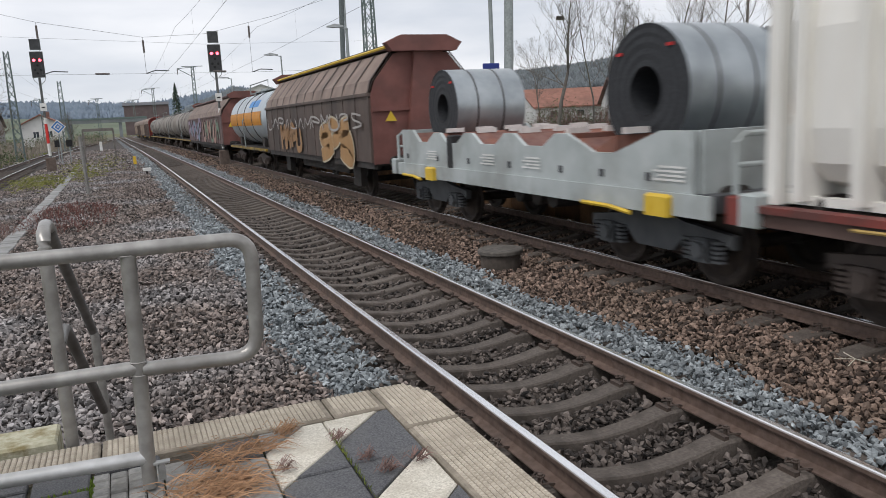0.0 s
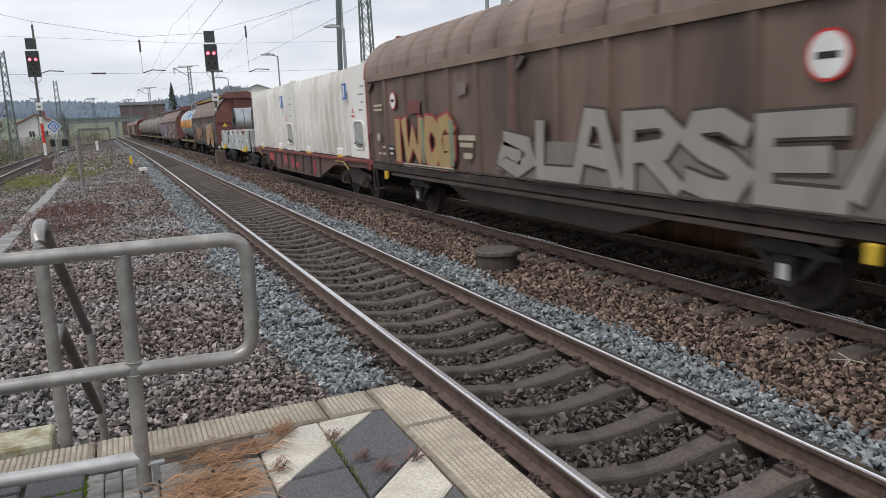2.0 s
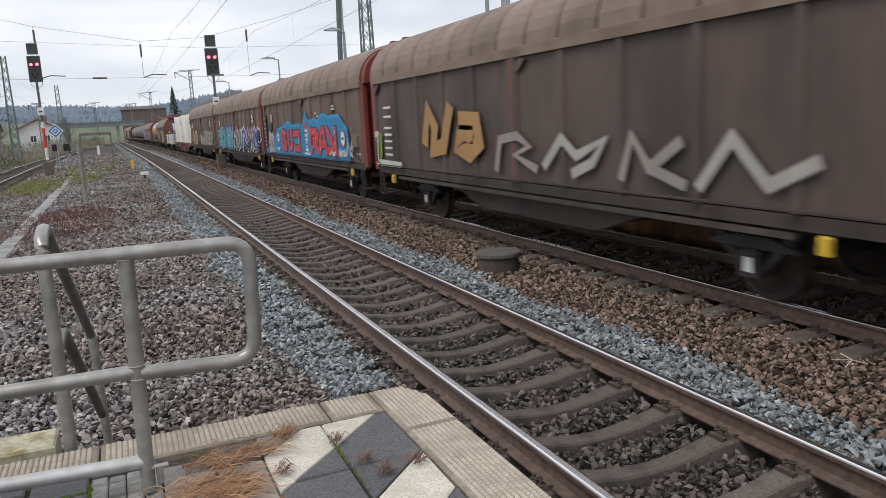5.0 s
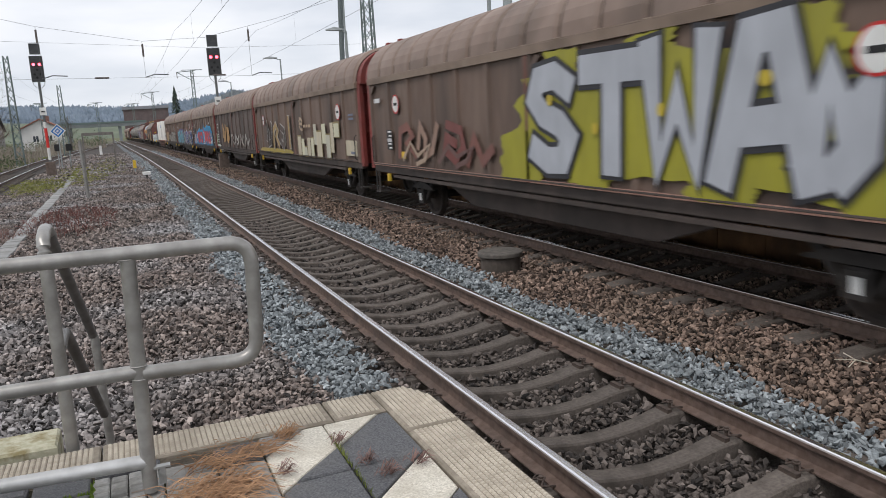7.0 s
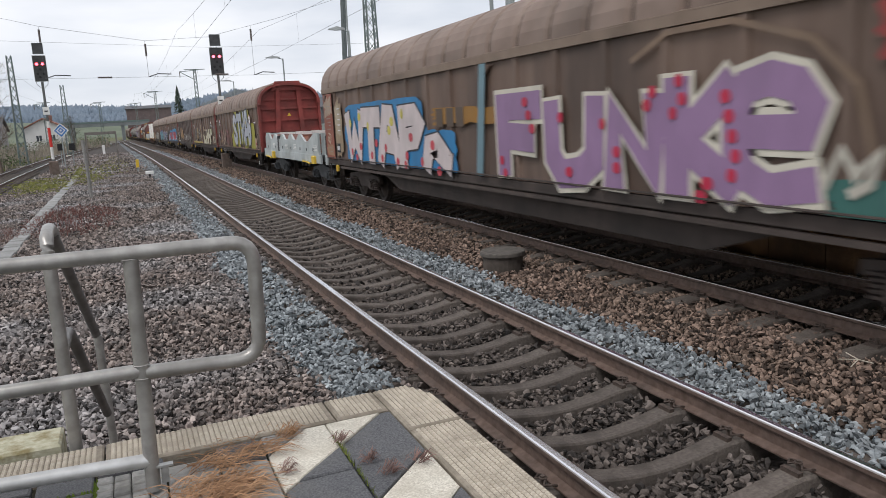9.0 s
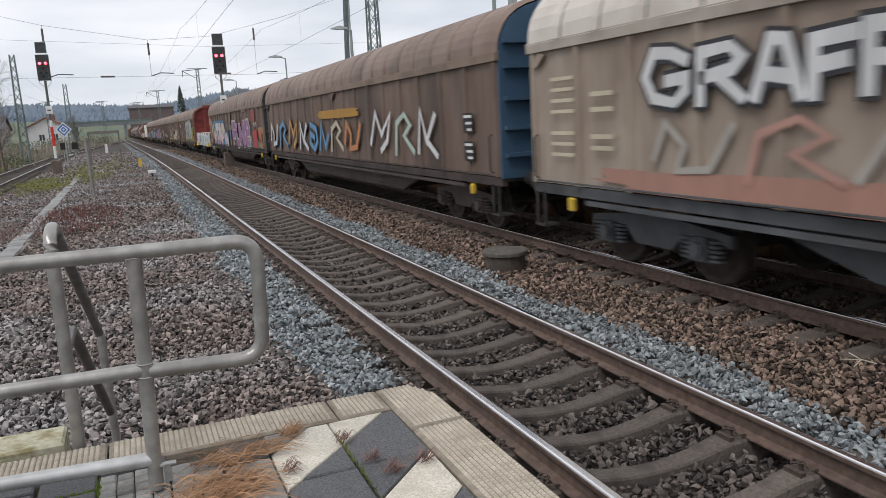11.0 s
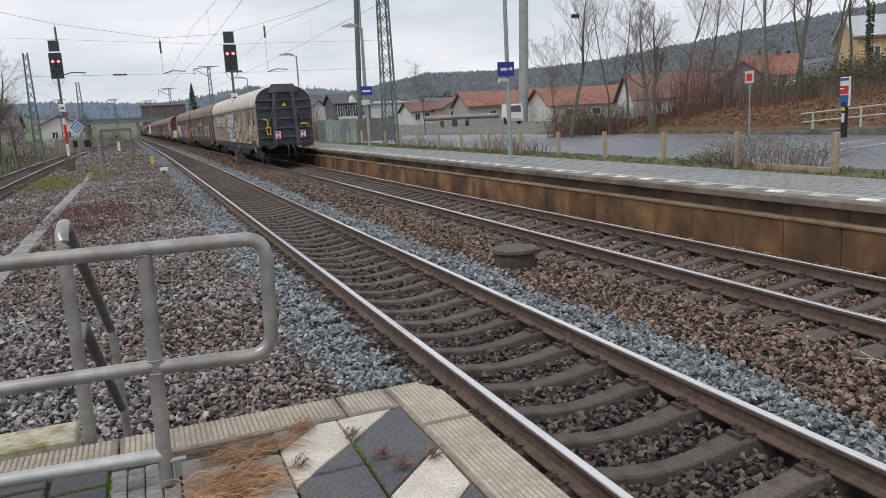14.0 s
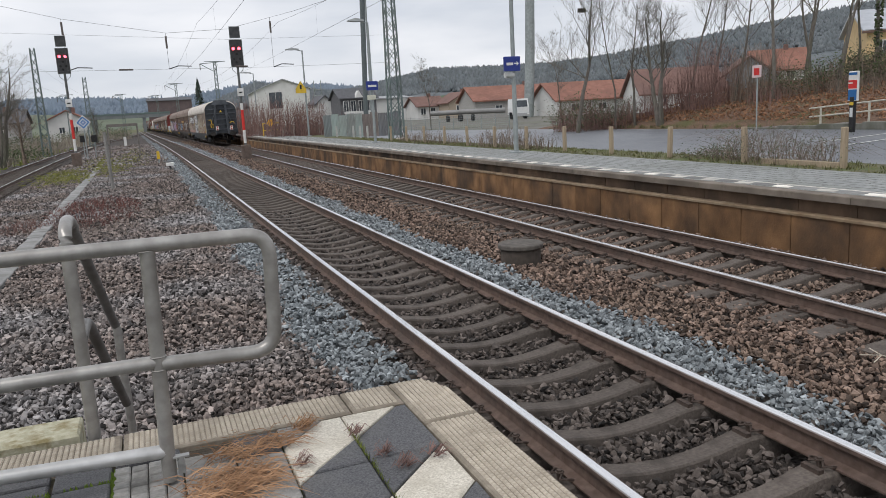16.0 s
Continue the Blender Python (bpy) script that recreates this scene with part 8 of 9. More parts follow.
    t.append((tank_wagon(11.6, "silver tank wagon with an orange stripe", mat("tank_silver", (0.42, 0.47, 0.50), (0.52, 0.57, 0.60), 0.35, 1.2, metal=0.4, stain=(0.3, 0.32, 0.33), samt=0.5), paint(0.62, 0.26, 0.03)), 217.9, 11.6))
    w = hopper_wagon(21.0, "old brown covered wagon with pink graffiti", True, mat("old_brown", (0.12, 0.085, 0.08), (0.18, 0.13, 0.12), 0.7, 2, stain=(0.2, 0.12, 0.13), sscale=0.6, samt=0.6))
    scrawl(w, 20.5, 11.0, 1.3, 2.5, [paint(0.32, 0.24, 0.32), paint(0.2, 0.28, 0.36)], None, 91, 7, 0.14)
    scrawl(w, 10.0, 1.0, 1.3, 2.5, [paint(0.42, 0.24, 0.20), paint(0.2, 0.28, 0.2)], None, 92, 6, 0.12)
    t.append((w, 231.5, 21.0))
    grime = mat("tank_grime", (0.19, 0.17, 0.15), (0.28, 0.255, 0.225), 0.7, 1.0, stain=(0.10, 0.085, 0.075), sscale=0.8, samt=0.8)
    s = 254.0
    for _ in range(4):
        t.append((tank_wagon(15.2, "grimy beige-grey tank wagon", grime), s, 15.2))
        s += 16.4
    for k in range(4):
        w = covered_wagon(15.5, True, BEIGE if k % 2 else BROWN_DARK, BROWN_ROOF, RED_END, FRAME_BROWN, "far covered goods wagon in dull paint")
        t.append((w, s, 15.5))
        s += 16.7
    for load, carrier in LOADS:
        t.append((load, next(b for w, b, _ in t if w is carrier), 9.0))
    return t


def tail_place(t):
    """How far the rear end of the train has got along the track."""
    u = (t - 8.0) / 8.0
    return -60.86 + 129.24 * u + 5.20 * u * u - 0.26 * u ** 3


def motions():
    for w, s, length in TRAIN:
        rows = []
        for k in range(33):
            t = k * 0.5
            y = tail_place(t) + s
            mid = y + length / 2
            slope = -min(max(0.0, mid - 30.0), 60.0) / 4700.0
            rows.append((t, pose(T2 + bend(mid) - slope * length / 2, y, 0, 0, 0, math.degrees(math.atan(-slope)))))
        walk(w, rows)


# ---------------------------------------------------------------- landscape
# distance haze is put into these two colours: paler and bluer than near woods
FOREST_HAZED = mat("forest_slope_hazed", (0.098, 0.114, 0.122), (0.148, 0.164, 0.172), 0.95, 0.05, rand="island", ramt=0.22)
HILL_HAZED = mat("far_hill_hazed", (0.145, 0.185, 0.235), (0.19, 0.235, 0.285), 0.95, 0.02, stain=(0.11, 0.145, 0.18), sscale=0.006, samt=0.8, rand="island", ramt=0.1)
HILL_FIELD = mat("hill_field", (0.10, 0.125, 0.085), (0.14, 0.16, 0.11), 0.95, 0.02)
ROOF_RED = mat("roof_tile_red", (0.215, 0.10, 0.072), (0.295, 0.145, 0.108), 0.8, 1.5, stain=(0.16, 0.08, 0.06), sscale=0.3, samt=0.6)
ROOF_BROWN = mat("roof_tile_brown", (0.15, 0.085, 0.07), (0.21, 0.125, 0.105), 0.8, 1.5, stain=(0.11, 0.07, 0.06), sscale=0.3, samt=0.6)
ROOF_SLATE = mat("roof_slate", (0.07, 0.072, 0.078), (0.11, 0.112, 0.12), 0.7, 1.5)
PLASTER = mat("white_plaster", (0.58, 0.58, 0.56), (0.68, 0.68, 0.66), 0.85, 1.0, stain=(0.45, 0.45, 0.43), sscale=0.5)
PLASTER_YELLOW = mat("yellow_plaster", (0.58, 0.42, 0.22), (0.68, 0.51, 0.29), 0.85, 1.0, stain=(0.5, 0.36, 0.2), sscale=0.4)
GREY_CLAD = mat("grey_cladding", (0.19, 0.21, 0.22), (0.26, 0.28, 0.29), 0.7, 1.0, stretch=(4, 4, 0.3))
PANE = mat("window_pane", (0.03, 0.04, 0.05), (0.06, 0.07, 0.08), 0.1, 1.0, spec=0.6)


def limb(rng, twigs, boughs, p, d, length, r, depth, droop):
    """A bough that forks into ever finer twigs."""
    n = 4 if depth < 2 else 3
    pts = [p]
    for i in range(n):
        d = (d + Vector((rng.gauss(0, 0.15), rng.gauss(0, 0.15), rng.gauss(0.07, 0.08) - droop * 0.05))).normalized()
        p = p + d * (length / n)
        pts.append(p)
    (boughs if depth < 2 else twigs).tube(pts, r, 5 if depth < 2 else 3, r1=r * 0.4, caps=False)
    if depth >= 4:
        return
    for i in range(rng.choice((4, 5))):
        t = pts[-1] if i == 0 else pts[rng.randrange(1, n + 1)]
        side = Vector((rng.gauss(0, 1), rng.gauss(0, 1), rng.gauss(0.1, 0.6))).normalized()
        nd = (d + side * rng.uniform(0.45, 1.0) + Vector((0, 0, 0.12 - droop * 0.2))).normalized()
        limb(rng, twigs, boughs, t, nd, length * rng.uniform(0.45, 0.72), max(r * 0.45, 0.0038), depth + 1, droop)


def bare_tree(x, y, z, h, r, seed, label, lean=(0, 0), stems=1, droop=0.0, bark=None, group="bare trees"):
    """A trunk that runs up into the crown, with boughs leaving it all round."""
    rng = random.Random(seed)
    e = empty("tree", pose(x, y, z), label, "tree", group)
    boughs, twigs = Mesh(), Mesh()
    for s in range(stems):
        a = 2.1 * s + seed
        d = Vector((lean[0], lean[1], 1)) + (Vector((0.16 * math.cos(a), 0.16 * math.sin(a), 0)) if stems > 1 else Vector())
        p = Vector((0.12 * math.cos(a), 0.12 * math.sin(a), -0.3)) if stems > 1 else Vector((0, 0, -0.3))
        n, pts = 10, [p]
        for i in range(n):
            d = (d + Vector((rng.gauss(0, 0.07), rng.gauss(0, 0.07), 0.03))).normalized()
            p = p + d * (h * 0.86 / n)
            pts.append(p)
        boughs.tube(pts, r, 8, r1=r * 0.14, caps=False)
        for i in range(4, n + 1):
            f = i / n
            for _ in range(2 if stems < 3 else 1):
                b = rng.uniform(0, 6.283)
                out = Vector((math.cos(b), math.sin(b), rng.uniform(0.5, 1.3) + 0.5 * f))
                limb(rng, twigs, boughs, pts[i], out.normalized(), h * rng.uniform(0.2, 0.3) * (1.15 - 0.75 * f), max(0.010, r * 0.34 * (1.1 - 0.85 * f)), 1, droop)
    part("trunk", boughs, bark or BARK, e, soft=True)
    part("crown", twigs, bark or BARK, e, "fine bare twigs")
    return e


def twig_bush(name, x, y, z, rx, ry, h, n, material, label, seed, arch=0.6, thick=0.006, leaf=None, upright=0.0):
    rng = random.Random(seed)
    e = empty(name, pose(x, y, z), label, "bush", "bushes")
    g, lv = Mesh(), Mesh()
    for _ in range(n):
        a, q = rng.uniform(0, 6.283), math.sqrt(rng.random())
        px, py = rx * q * math.cos(a), ry * q * math.sin(a)
        b = rng.uniform(0, 6.283)
        hh = h * rng.uniform(0.35, 1.1) * (1 - 0.5 * q * (1 - upright))
        s = arch * rng.uniform(0.2, 1.1) * h
        pts = [(px, py, -0.05), (px + 0.35 * s * math.cos(b), py + 0.35 * s * math.sin(b), hh * 0.75), (px + 0.8 * s * math.cos(b), py + 0.8 * s * math.sin(b), hh), (px + 1.3 * s * math.cos(b), py + 1.3 * s * math.sin(b), hh * rng.uniform(0.5, 1.0) * (1 + 0.3 * upright))]
        g.tube(pts, thick * rng.uniform(0.6, 1.3), 3, r1=thick * 0.3, caps=False)
        if leaf:
            for _ in range(5):
                t = rng.choice(pts[1:])
                c = Vector(t) + Vector((rng.gauss(0, 0.14), rng.gauss(0, 0.14), rng.gauss(0, 0.12))) * max(h, 0.6)
                u, v = Vector((rng.gauss(0, 1), rng.gauss(0, 1), rng.gauss(0, 0.6))).normalized() * leaf, Vector((rng.gauss(0, 1), rng.gauss(0, 1), rng.gauss(0, 1))).normalized() * leaf * 0.7
                lv.add([c - u, c - v * 0.6, c + u, c + v], [(0, 1, 2, 3)])
    part("thicket", g, material, e)
    if leaf:
        part("leaves", lv, LEAF_DARK, e, "dark evergreen leaves")
    return e


def tufts(name, spots, height, material, label, seed, blades=9, width=0.012):
    rng = random.Random(seed)
    g = Mesh()
    for x, y, z in spots:
        for _ in range(blades):
            a = rng.uniform(0, 6.283)
            l, s = height * rng.uniform(0.4, 1.2), rng.uniform(0.2, 0.9)
            bx, by = x + rng.gauss(0, 0.06), y + rng.gauss(0, 0.06)
            w = width * rng.uniform(0.6, 1.4)
            g.add([(bx - w * math.sin(a), by + w * math.cos(a), z), (bx + w * math.sin(a), by - w * math.cos(a), z), (bx + l * s * math.cos(a), by + l * s * math.sin(a), z + l)], [(0, 1, 2)])
    return thing(name, g, material, label, "grass", kind="stuff")


def window(parent, face, a, z, w, h, at, glass=None, frame_m=None):
    """A framed window on the face y = at ('y') or x = at ('x')."""
    def bx(a0, a1, z0, z1, d0, d1):
        return Mesh().box(a0, a1, at - d1, at - d0, z0, z1) if face == "y" else Mesh().box(at - d1, at - d0, a0, a1, z0, z1)
    f = part("window", bx(a - w / 2 - 0.09, a + w / 2 + 0.09, z - h / 2 - 0.09, z + h / 2 + 0.09, -0.03, 0.05), frame_m or WHITE_PAINT, parent)
    part("pane", bx(a - w / 2, a - 0.04, z - h / 2, z + h / 2, 0.04, 0.065), PANE, f)
    part("pane", bx(a + 0.04, a + w / 2, z - h / 2, z + h / 2, 0.04, 0.065), PANE, f)
    part("sill", bx(a - w / 2 - 0.12, a + w / 2 + 0.12, z - h / 2 - 0.16, z - h / 2 - 0.09, -0.03, 0.13), frame_m or WHITE_PAINT, f)


def house(x0, x1, y0, y1, z0, eave, ridge, wall_m, roof_m, label, along="x", wins=(), rz=0, over=0.5, chimney=True):
    w, d = (x1 - x0) / 2, (y1 - y0) / 2
    e = empty("house", pose((x0 + x1) / 2, (y0 + y1) / 2, z0, 0, 0, rz), label, "house", "houses")
    h, t = eave - z0, ridge - z0
    if along == "x":
        part("wall", Mesh().prism_x([(-d, -3.0), (d, -3.0), (d, h), (0, t), (-d, h)], -w, w), wall_m, e)
        for s in (-1, 1):
            q = over / d * (t - h)
            part("roof", Mesh().prism_x([(0, t + 0.05), (s * (d + over), h - q + 0.05), (s * (d + over), h - q + 0.27), (0, t + 0.30)], -w - over, w + over), roof_m, e)
    else:
        part("wall", Mesh().prism_y([(-w, -3.0), (w, -3.0), (w, h), (0, t), (-w, h)], -d, d), wall_m, e)
        for s in (-1, 1):
            q = over / w * (t - h)
            part("roof", Mesh().prism_y([(0, t + 0.05), (s * (w + over), h - q + 0.05), (s * (w + over), h - q + 0.27), (0, t + 0.30)], -d - over, d + over), roof_m, e)
    if chimney:
        part("chimney", Mesh().slab(w * 0.3 - 0.35, w * 0.3 + 0.35, -0.35, 0.35, t - 0.8, t + 0.9, 0.05), ROOF_BROWN, e)
    for a, z, ww, hh in wins:
        window(e, "y", a * w, z, ww, hh, -d)
    return e


def hill(name, ridge_pts, base, material, label, seed, jag=4.0, trees=0, tree_size=6.0, tree_m=None):
    """A long slope whose crest follows the given points."""
    rng = np.random.default_rng(seed)
    g = Mesh()
    cols, rows = 160, 7
    pts = [Vector(p) for p in ridge_pts]
    crest = []
    for i in range(cols):
        t = i / (cols - 1) * (len(pts) - 1)
        k = min(int(t), len(pts) - 2)
        u = t - k
        u = u * u * (3 - 2 * u)
        crest.append(pts[k].lerp(pts[k + 1], u))
    vs, spots = [], []
    for i, p in enumerate(crest):
        for j in range(rows):
            f = j / (rows - 1)
            s = f * f * (3 - 2 * f)
            q = Vector((p.x, p.y, 0)) * (base + (1 - base) * f)
            z = -2 + (p.z + 2) * s + (jag * noise.noise((p.x * 0.02, f * 4, seed)) if j else 0)
            vs.append((q.x, q.y, z))
    g.add(vs, [(i * rows + j, (i + 1) * rows + j, (i + 1) * rows + j + 1, i * rows + j + 1) for i in range(cols - 1) for j in range(rows - 1)])
    thing(name, g, material, label, "hill", kind="structure")
    if trees:
        idx = rng.integers(0, cols - 1, trees)
        f = rng.uniform(0.30, 1.0, trees) ** 0.7
        c = []
        for i, fr in zip(idx, f):
            p = crest[i].lerp(crest[i + 1], rng.random())
            s = fr * fr * (3 - 2 * fr)
            c.append((p.x * (base + (1 - base) * fr), p.y * (base + (1 - base) * fr), -2 + (p.z + 2) * s + tree_size * 0.45))
        scatter("woods", np.array(c), tree_size * rng.uniform(0.5, 1.15, trees), tree_m or material, "dense winter woodland on the slope", rng, True, "woods", 1.7, 0.06, False)


def right_side():
    # verge, road, bank
    thing("verge", Mesh().box(9.05, 10.6, -10, 60, 0.0, PLAT - 0.015), mat("verge_soil", (0.085, 0.085, 0.045), (0.15, 0.14, 0.08), 0.95, 6, stain=(0.08, 0.12, 0.03), sscale=1.2, samt=0.8, bump=0.8), "narrow grassy verge behind the platform", "verge", kind="structure")
    g = Mesh()
    g.add([(10.6, -12, 0.30), (26.8, -12, 0.30), (26.8, 33, 0.30), (25.6, 47, 0.30), (24.0, 60, 0.30), (22.0, 75, 0.25), (10.6, 75, 0.25)], [(0, 1, 2, 3, 4, 5, 6)])
    thing("road", g, ASPHALT, "wet grey asphalt road and car park behind the platform", "road", kind="structure")
    thing("yard", Mesh().box(10.6, 140, 70, 200, -0.9, 0.20), mat("yard_ground", (0.12, 0.115, 0.10), (0.18, 0.175, 0.155), 0.9, 0.5, stain=(0.09, 0.11, 0.05), sscale=0.1), "paved yards between the houses", "yard", kind="structure")
    thing("yard", Mesh().box(22.2, 140, 50.5, 69.9, -0.9, 0.19), MATS["yard_ground"], "paved yard beside the road", "yard", kind="structure")
    for a, b, w in (((18.5, 18.05), (23.5, 19.4), 0.05), ((20.0, 19.95), (24.5, 21.15), 0.05)):
        d = Vector((b[0] - a[0], b[1] - a[1])).normalized() * w
        thing("road_marking", Mesh().add([(a[0] - d.y, a[1] + d.x, 0.306), (a[0] + d.y, a[1] - d.x, 0.306), (b[0] + d.y, b[1] - d.x, 0.306), (b[0] - d.y, b[1] + d.x, 0.306)], [(0, 1, 2, 3)]), WHITE_PAINT, "thin white painted line on the asphalt", "road marking", "road markings", "structure")
    g = Mesh()
    rng = random.Random(9)
    nx, ny = 26, 42
    vs = []
    for j in range(ny):
        y = -10 + j * 1.5
        for i in range(nx):
            t = i / (nx - 1)
            x = 26.9 - max(0, y - 33) * 0.085 + t * 26
            z = 0.26 + 2.6 * min(1, t * 2.2) ** 0.8 * (0.55 if y > 42 else 1.0) * max(0.35, min(1, (62 - y) / 18)) + 0.14 * noise.noise((x * 0.6, y * 0.6, 2)) + 0.05 * noise.noise((x * 3, y * 3, 1))
            vs.append((x, y, z if i else 0.2))
    g.add(vs, [(j * nx + i, j * nx + i + 1, (j + 1) * nx + i + 1, (j + 1) * nx + i) for j in range(ny - 1) for i in range(nx - 1)])
    thing("bank", g, LEAF_LITTER, "bank covered in brown leaf litter behind the road", "bank", kind="structure")

    def bank_z(x, y):
        t = max(0.0, (x - (26.9 - max(0, y - 33) * 0.085)) / 26)
        return 0.26 + 2.6 * min(1, t * 2.2) ** 0.8 * (0.55 if y > 42 else 1.0) * max(0.35, min(1, (62 - y) / 18))
    # loose leaves on the bank
    r = np.random.default_rng(12)
    n = 9500
    c = []
    for _ in range(n):
        y = r.uniform(14, 46)
        x = 26.9 - max(0, y - 33) * 0.085 + r.uniform(0.2, 1) ** 1.5 * 11
        c.append((x, y, bank_z(x, y) + 0.12))
    scatter("fallen_leaves", np.array(c), 0.07 * r.uniform(0.6, 1.4, n), mat("fallen_leaf", (0.15, 0.075, 0.04), (0.26, 0.14, 0.08), 0.9, 8, rand="island", ramt=0.5), "fallen brown leaves on the bank", r, True, "leaves", 0.4)
    tufts("bank_grass", [(27.2 + r.uniform(0, 1) ** 2 * 5 - max(0, y - 33) * 0.085, y, 0.35) for y in r.uniform(15, 48, 900)], 0.2, mat("winter_grass", (0.085, 0.095, 0.035), (0.18, 0.175, 0.08), 0.9, 5, rand="island", ramt=0.45), "green grass at the foot of the bank", 3, 7, 0.02)
    tufts("verge_grass", [(r.uniform(9.08, 10.5), y, PLAT - 0.02) for y in r.uniform(5, 45, 1500)], 0.08, MATS["winter_grass"], "short green grass along the verge", 4, 7, 0.010)
    # wooden posts
    pm = Mesh().slab(-0.045, 0.045, -0.045, 0.045, -0.2, 0.76, 0.01).data("wooden_post", WOOD_POST)
    for k in range(13):
        y = 7.75 + 2.48 * k
        thing("wooden_post", pm, None, "square wooden bollard post in the verge", "post", "wooden posts", m=pose(9.6, y, PLAT - 0.02, 1.5 * math.sin(k * 3), 1.2 * math.cos(k * 2), 0))
    thing("wooden_rail", Mesh().slab(9.56, 9.66, 10.3, 12.2, PLAT - 0.03, PLAT + 0.09, 0.01), WOOD_POST, "low weathered wooden beam along the verge", "beam")
    # brambles along the verge
    twig_bush("bramble", 9.95, 12.3, PLAT - 0.02, 0.55, 1.6, 0.95, 300, TWIG, "tangled bare bramble with few leaves on the verge", 1, 0.9, 0.005, 0.019)
    twig_bush("bramble", 10.0, 14.2, PLAT - 0.02, 0.4, 0.8, 0.32, 120, TWIG, "low tangled bramble on the verge", 2, 0.9, 0.005, 0.028)
    twig_bush("dry_weeds", 9.8, 24.5, PLAT - 0.02, 0.5, 3.4, 0.85, 330, TWIG, "dry reddish weeds beside the lamp post", 3, 0.4, 0.007)
    twig_bush("dry_weeds", 9.9, 33.0, PLAT - 0.02, 0.5, 4.0, 0.7, 260, TWIG, "dry brown weeds along the verge", 4, 0.4, 0.008)
    twig_bush("bramble", 9.9, 8.6, PLAT - 0.02, 0.4, 0.7, 0.28, 90, TWIG, "low tangled bramble on the verge", 6, 0.9, 0.005, 0.028)
    # retaining wall and white railing by the road
    e = empty("retaining_wall", pose(27.0, 20.0, 0.2), "low stepped concrete retaining wall beside the road", "wall", kind="structure")
    for k in range(9):
        y = 11.4 - 2.4 * k
        part("wall_block", Mesh().slab(-0.15, 0.15, y - 2.39, y, -0.3, 0.18 + 0.085 * k, 0.02), mat("mossy_concrete", (0.13, 0.13, 0.11), (0.2, 0.2, 0.175), 0.9, 3, stain=(0.07, 0.075, 0.045), sscale=1.0, samt=0.8, stretch=(1, 1, 0.5)), e)
    thing("footpath", Mesh().add([(27.15, -8, 1.2), (29.2, -8, 1.3), (29.0, 22, 0.85), (28.6, 32, 0.42), (27.15, 32, 0.32)], [(0, 1, 2, 3, 4)]), ASPHALT, "grey asphalt footpath rising beside the road", "footpath", kind="structure")
    e = empty("path_railing", pose(27.25, 20.0, 0), "white painted tube railing along the footpath", "railing")
    for k in range(1, 8):
        y = 9.3 - 2.55 * k
        z = 0.45 + 0.07 * (9.3 - y) * 1.03
        part("post", Mesh().cyl((0, y, z - 0.4), (0, y, z + 0.66), 0.05, 8), mat("cream_paint", (0.42, 0.40, 0.34), (0.54, 0.52, 0.45), 0.6, 6, stain=(0.3, 0.28, 0.24), sscale=2), e)
    for dz in (0.66, 0.26):
        part("rail", Mesh().tube([(0, 7.4, 0.45 + 1.9 * 0.072 + dz), (0, -9, 0.45 + 18.3 * 0.072 + dz)], 0.036, 8), MATS["cream_paint"], e)
    # bus-stop style information post
    e = empty("information_post", pose(25.2, 23.3, 0.3), "dark post with a red, white and blue information board", "sign post")
    part("post", Mesh().slab(-0.08, 0.08, -0.1, 0.1, -0.1, 1.45, 0.02), BLACK, e)
    part("board", Mesh().slab(-0.06, 0.06, -0.21, 0.21, 1.28, 2.48, 0.02), WHITE_PAINT, e)
    part("red_field", Mesh().box(-0.07, -0.062, -0.20, 0.20, 1.78, 2.12), RED, e)
    part("red_field_writing", Mesh().box(-0.078, -0.072, 0.0, 0.2, 1.98, 2.03), WHITE_PAINT, e)
    part("blue_field", Mesh().box(-0.07, -0.062, -0.20, 0.20, 1.3, 1.74), mat("info_blue", (0.02, 0.10, 0.27), (0.03, 0.13, 0.32), 0.5), e)
    part("blue_field", Mesh().box(-0.07, -0.062, -0.20, 0.20, 2.33, 2.43), MATS["info_blue"], e)
    part("yellow_label", Mesh().box(-0.09, -0.082, -0.09, 0.09, 1.1, 1.24), YELLOW, e)
    part("white_label", Mesh().box(-0.09, -0.082, -0.07, 0.07, 0.62, 1.0), mat("pale_label", (0.5, 0.52, 0.52), (0.6, 0.62, 0.62), 0.5), e)
    e = empty("notice_sign", pose(24.8, 28.2, 0.3), "square red notice sign on a thin post", "sign post")
    part("post", Mesh().cyl((0, 0, -0.1), (0, 0, 3.15), 0.035, 8), GALV_MAST, e)
    part("board", Mesh().slab(-0.05, -0.03, -0.28, 0.28, 2.52, 3.08, 0.004), mat("sign_red_pale", (0.58, 0.44, 0.44), (0.66, 0.52, 0.52), 0.5), e)
    part("symbol", Mesh().box(-0.058, -0.052, -0.17, 0.17, 2.62, 2.95), RED, e)
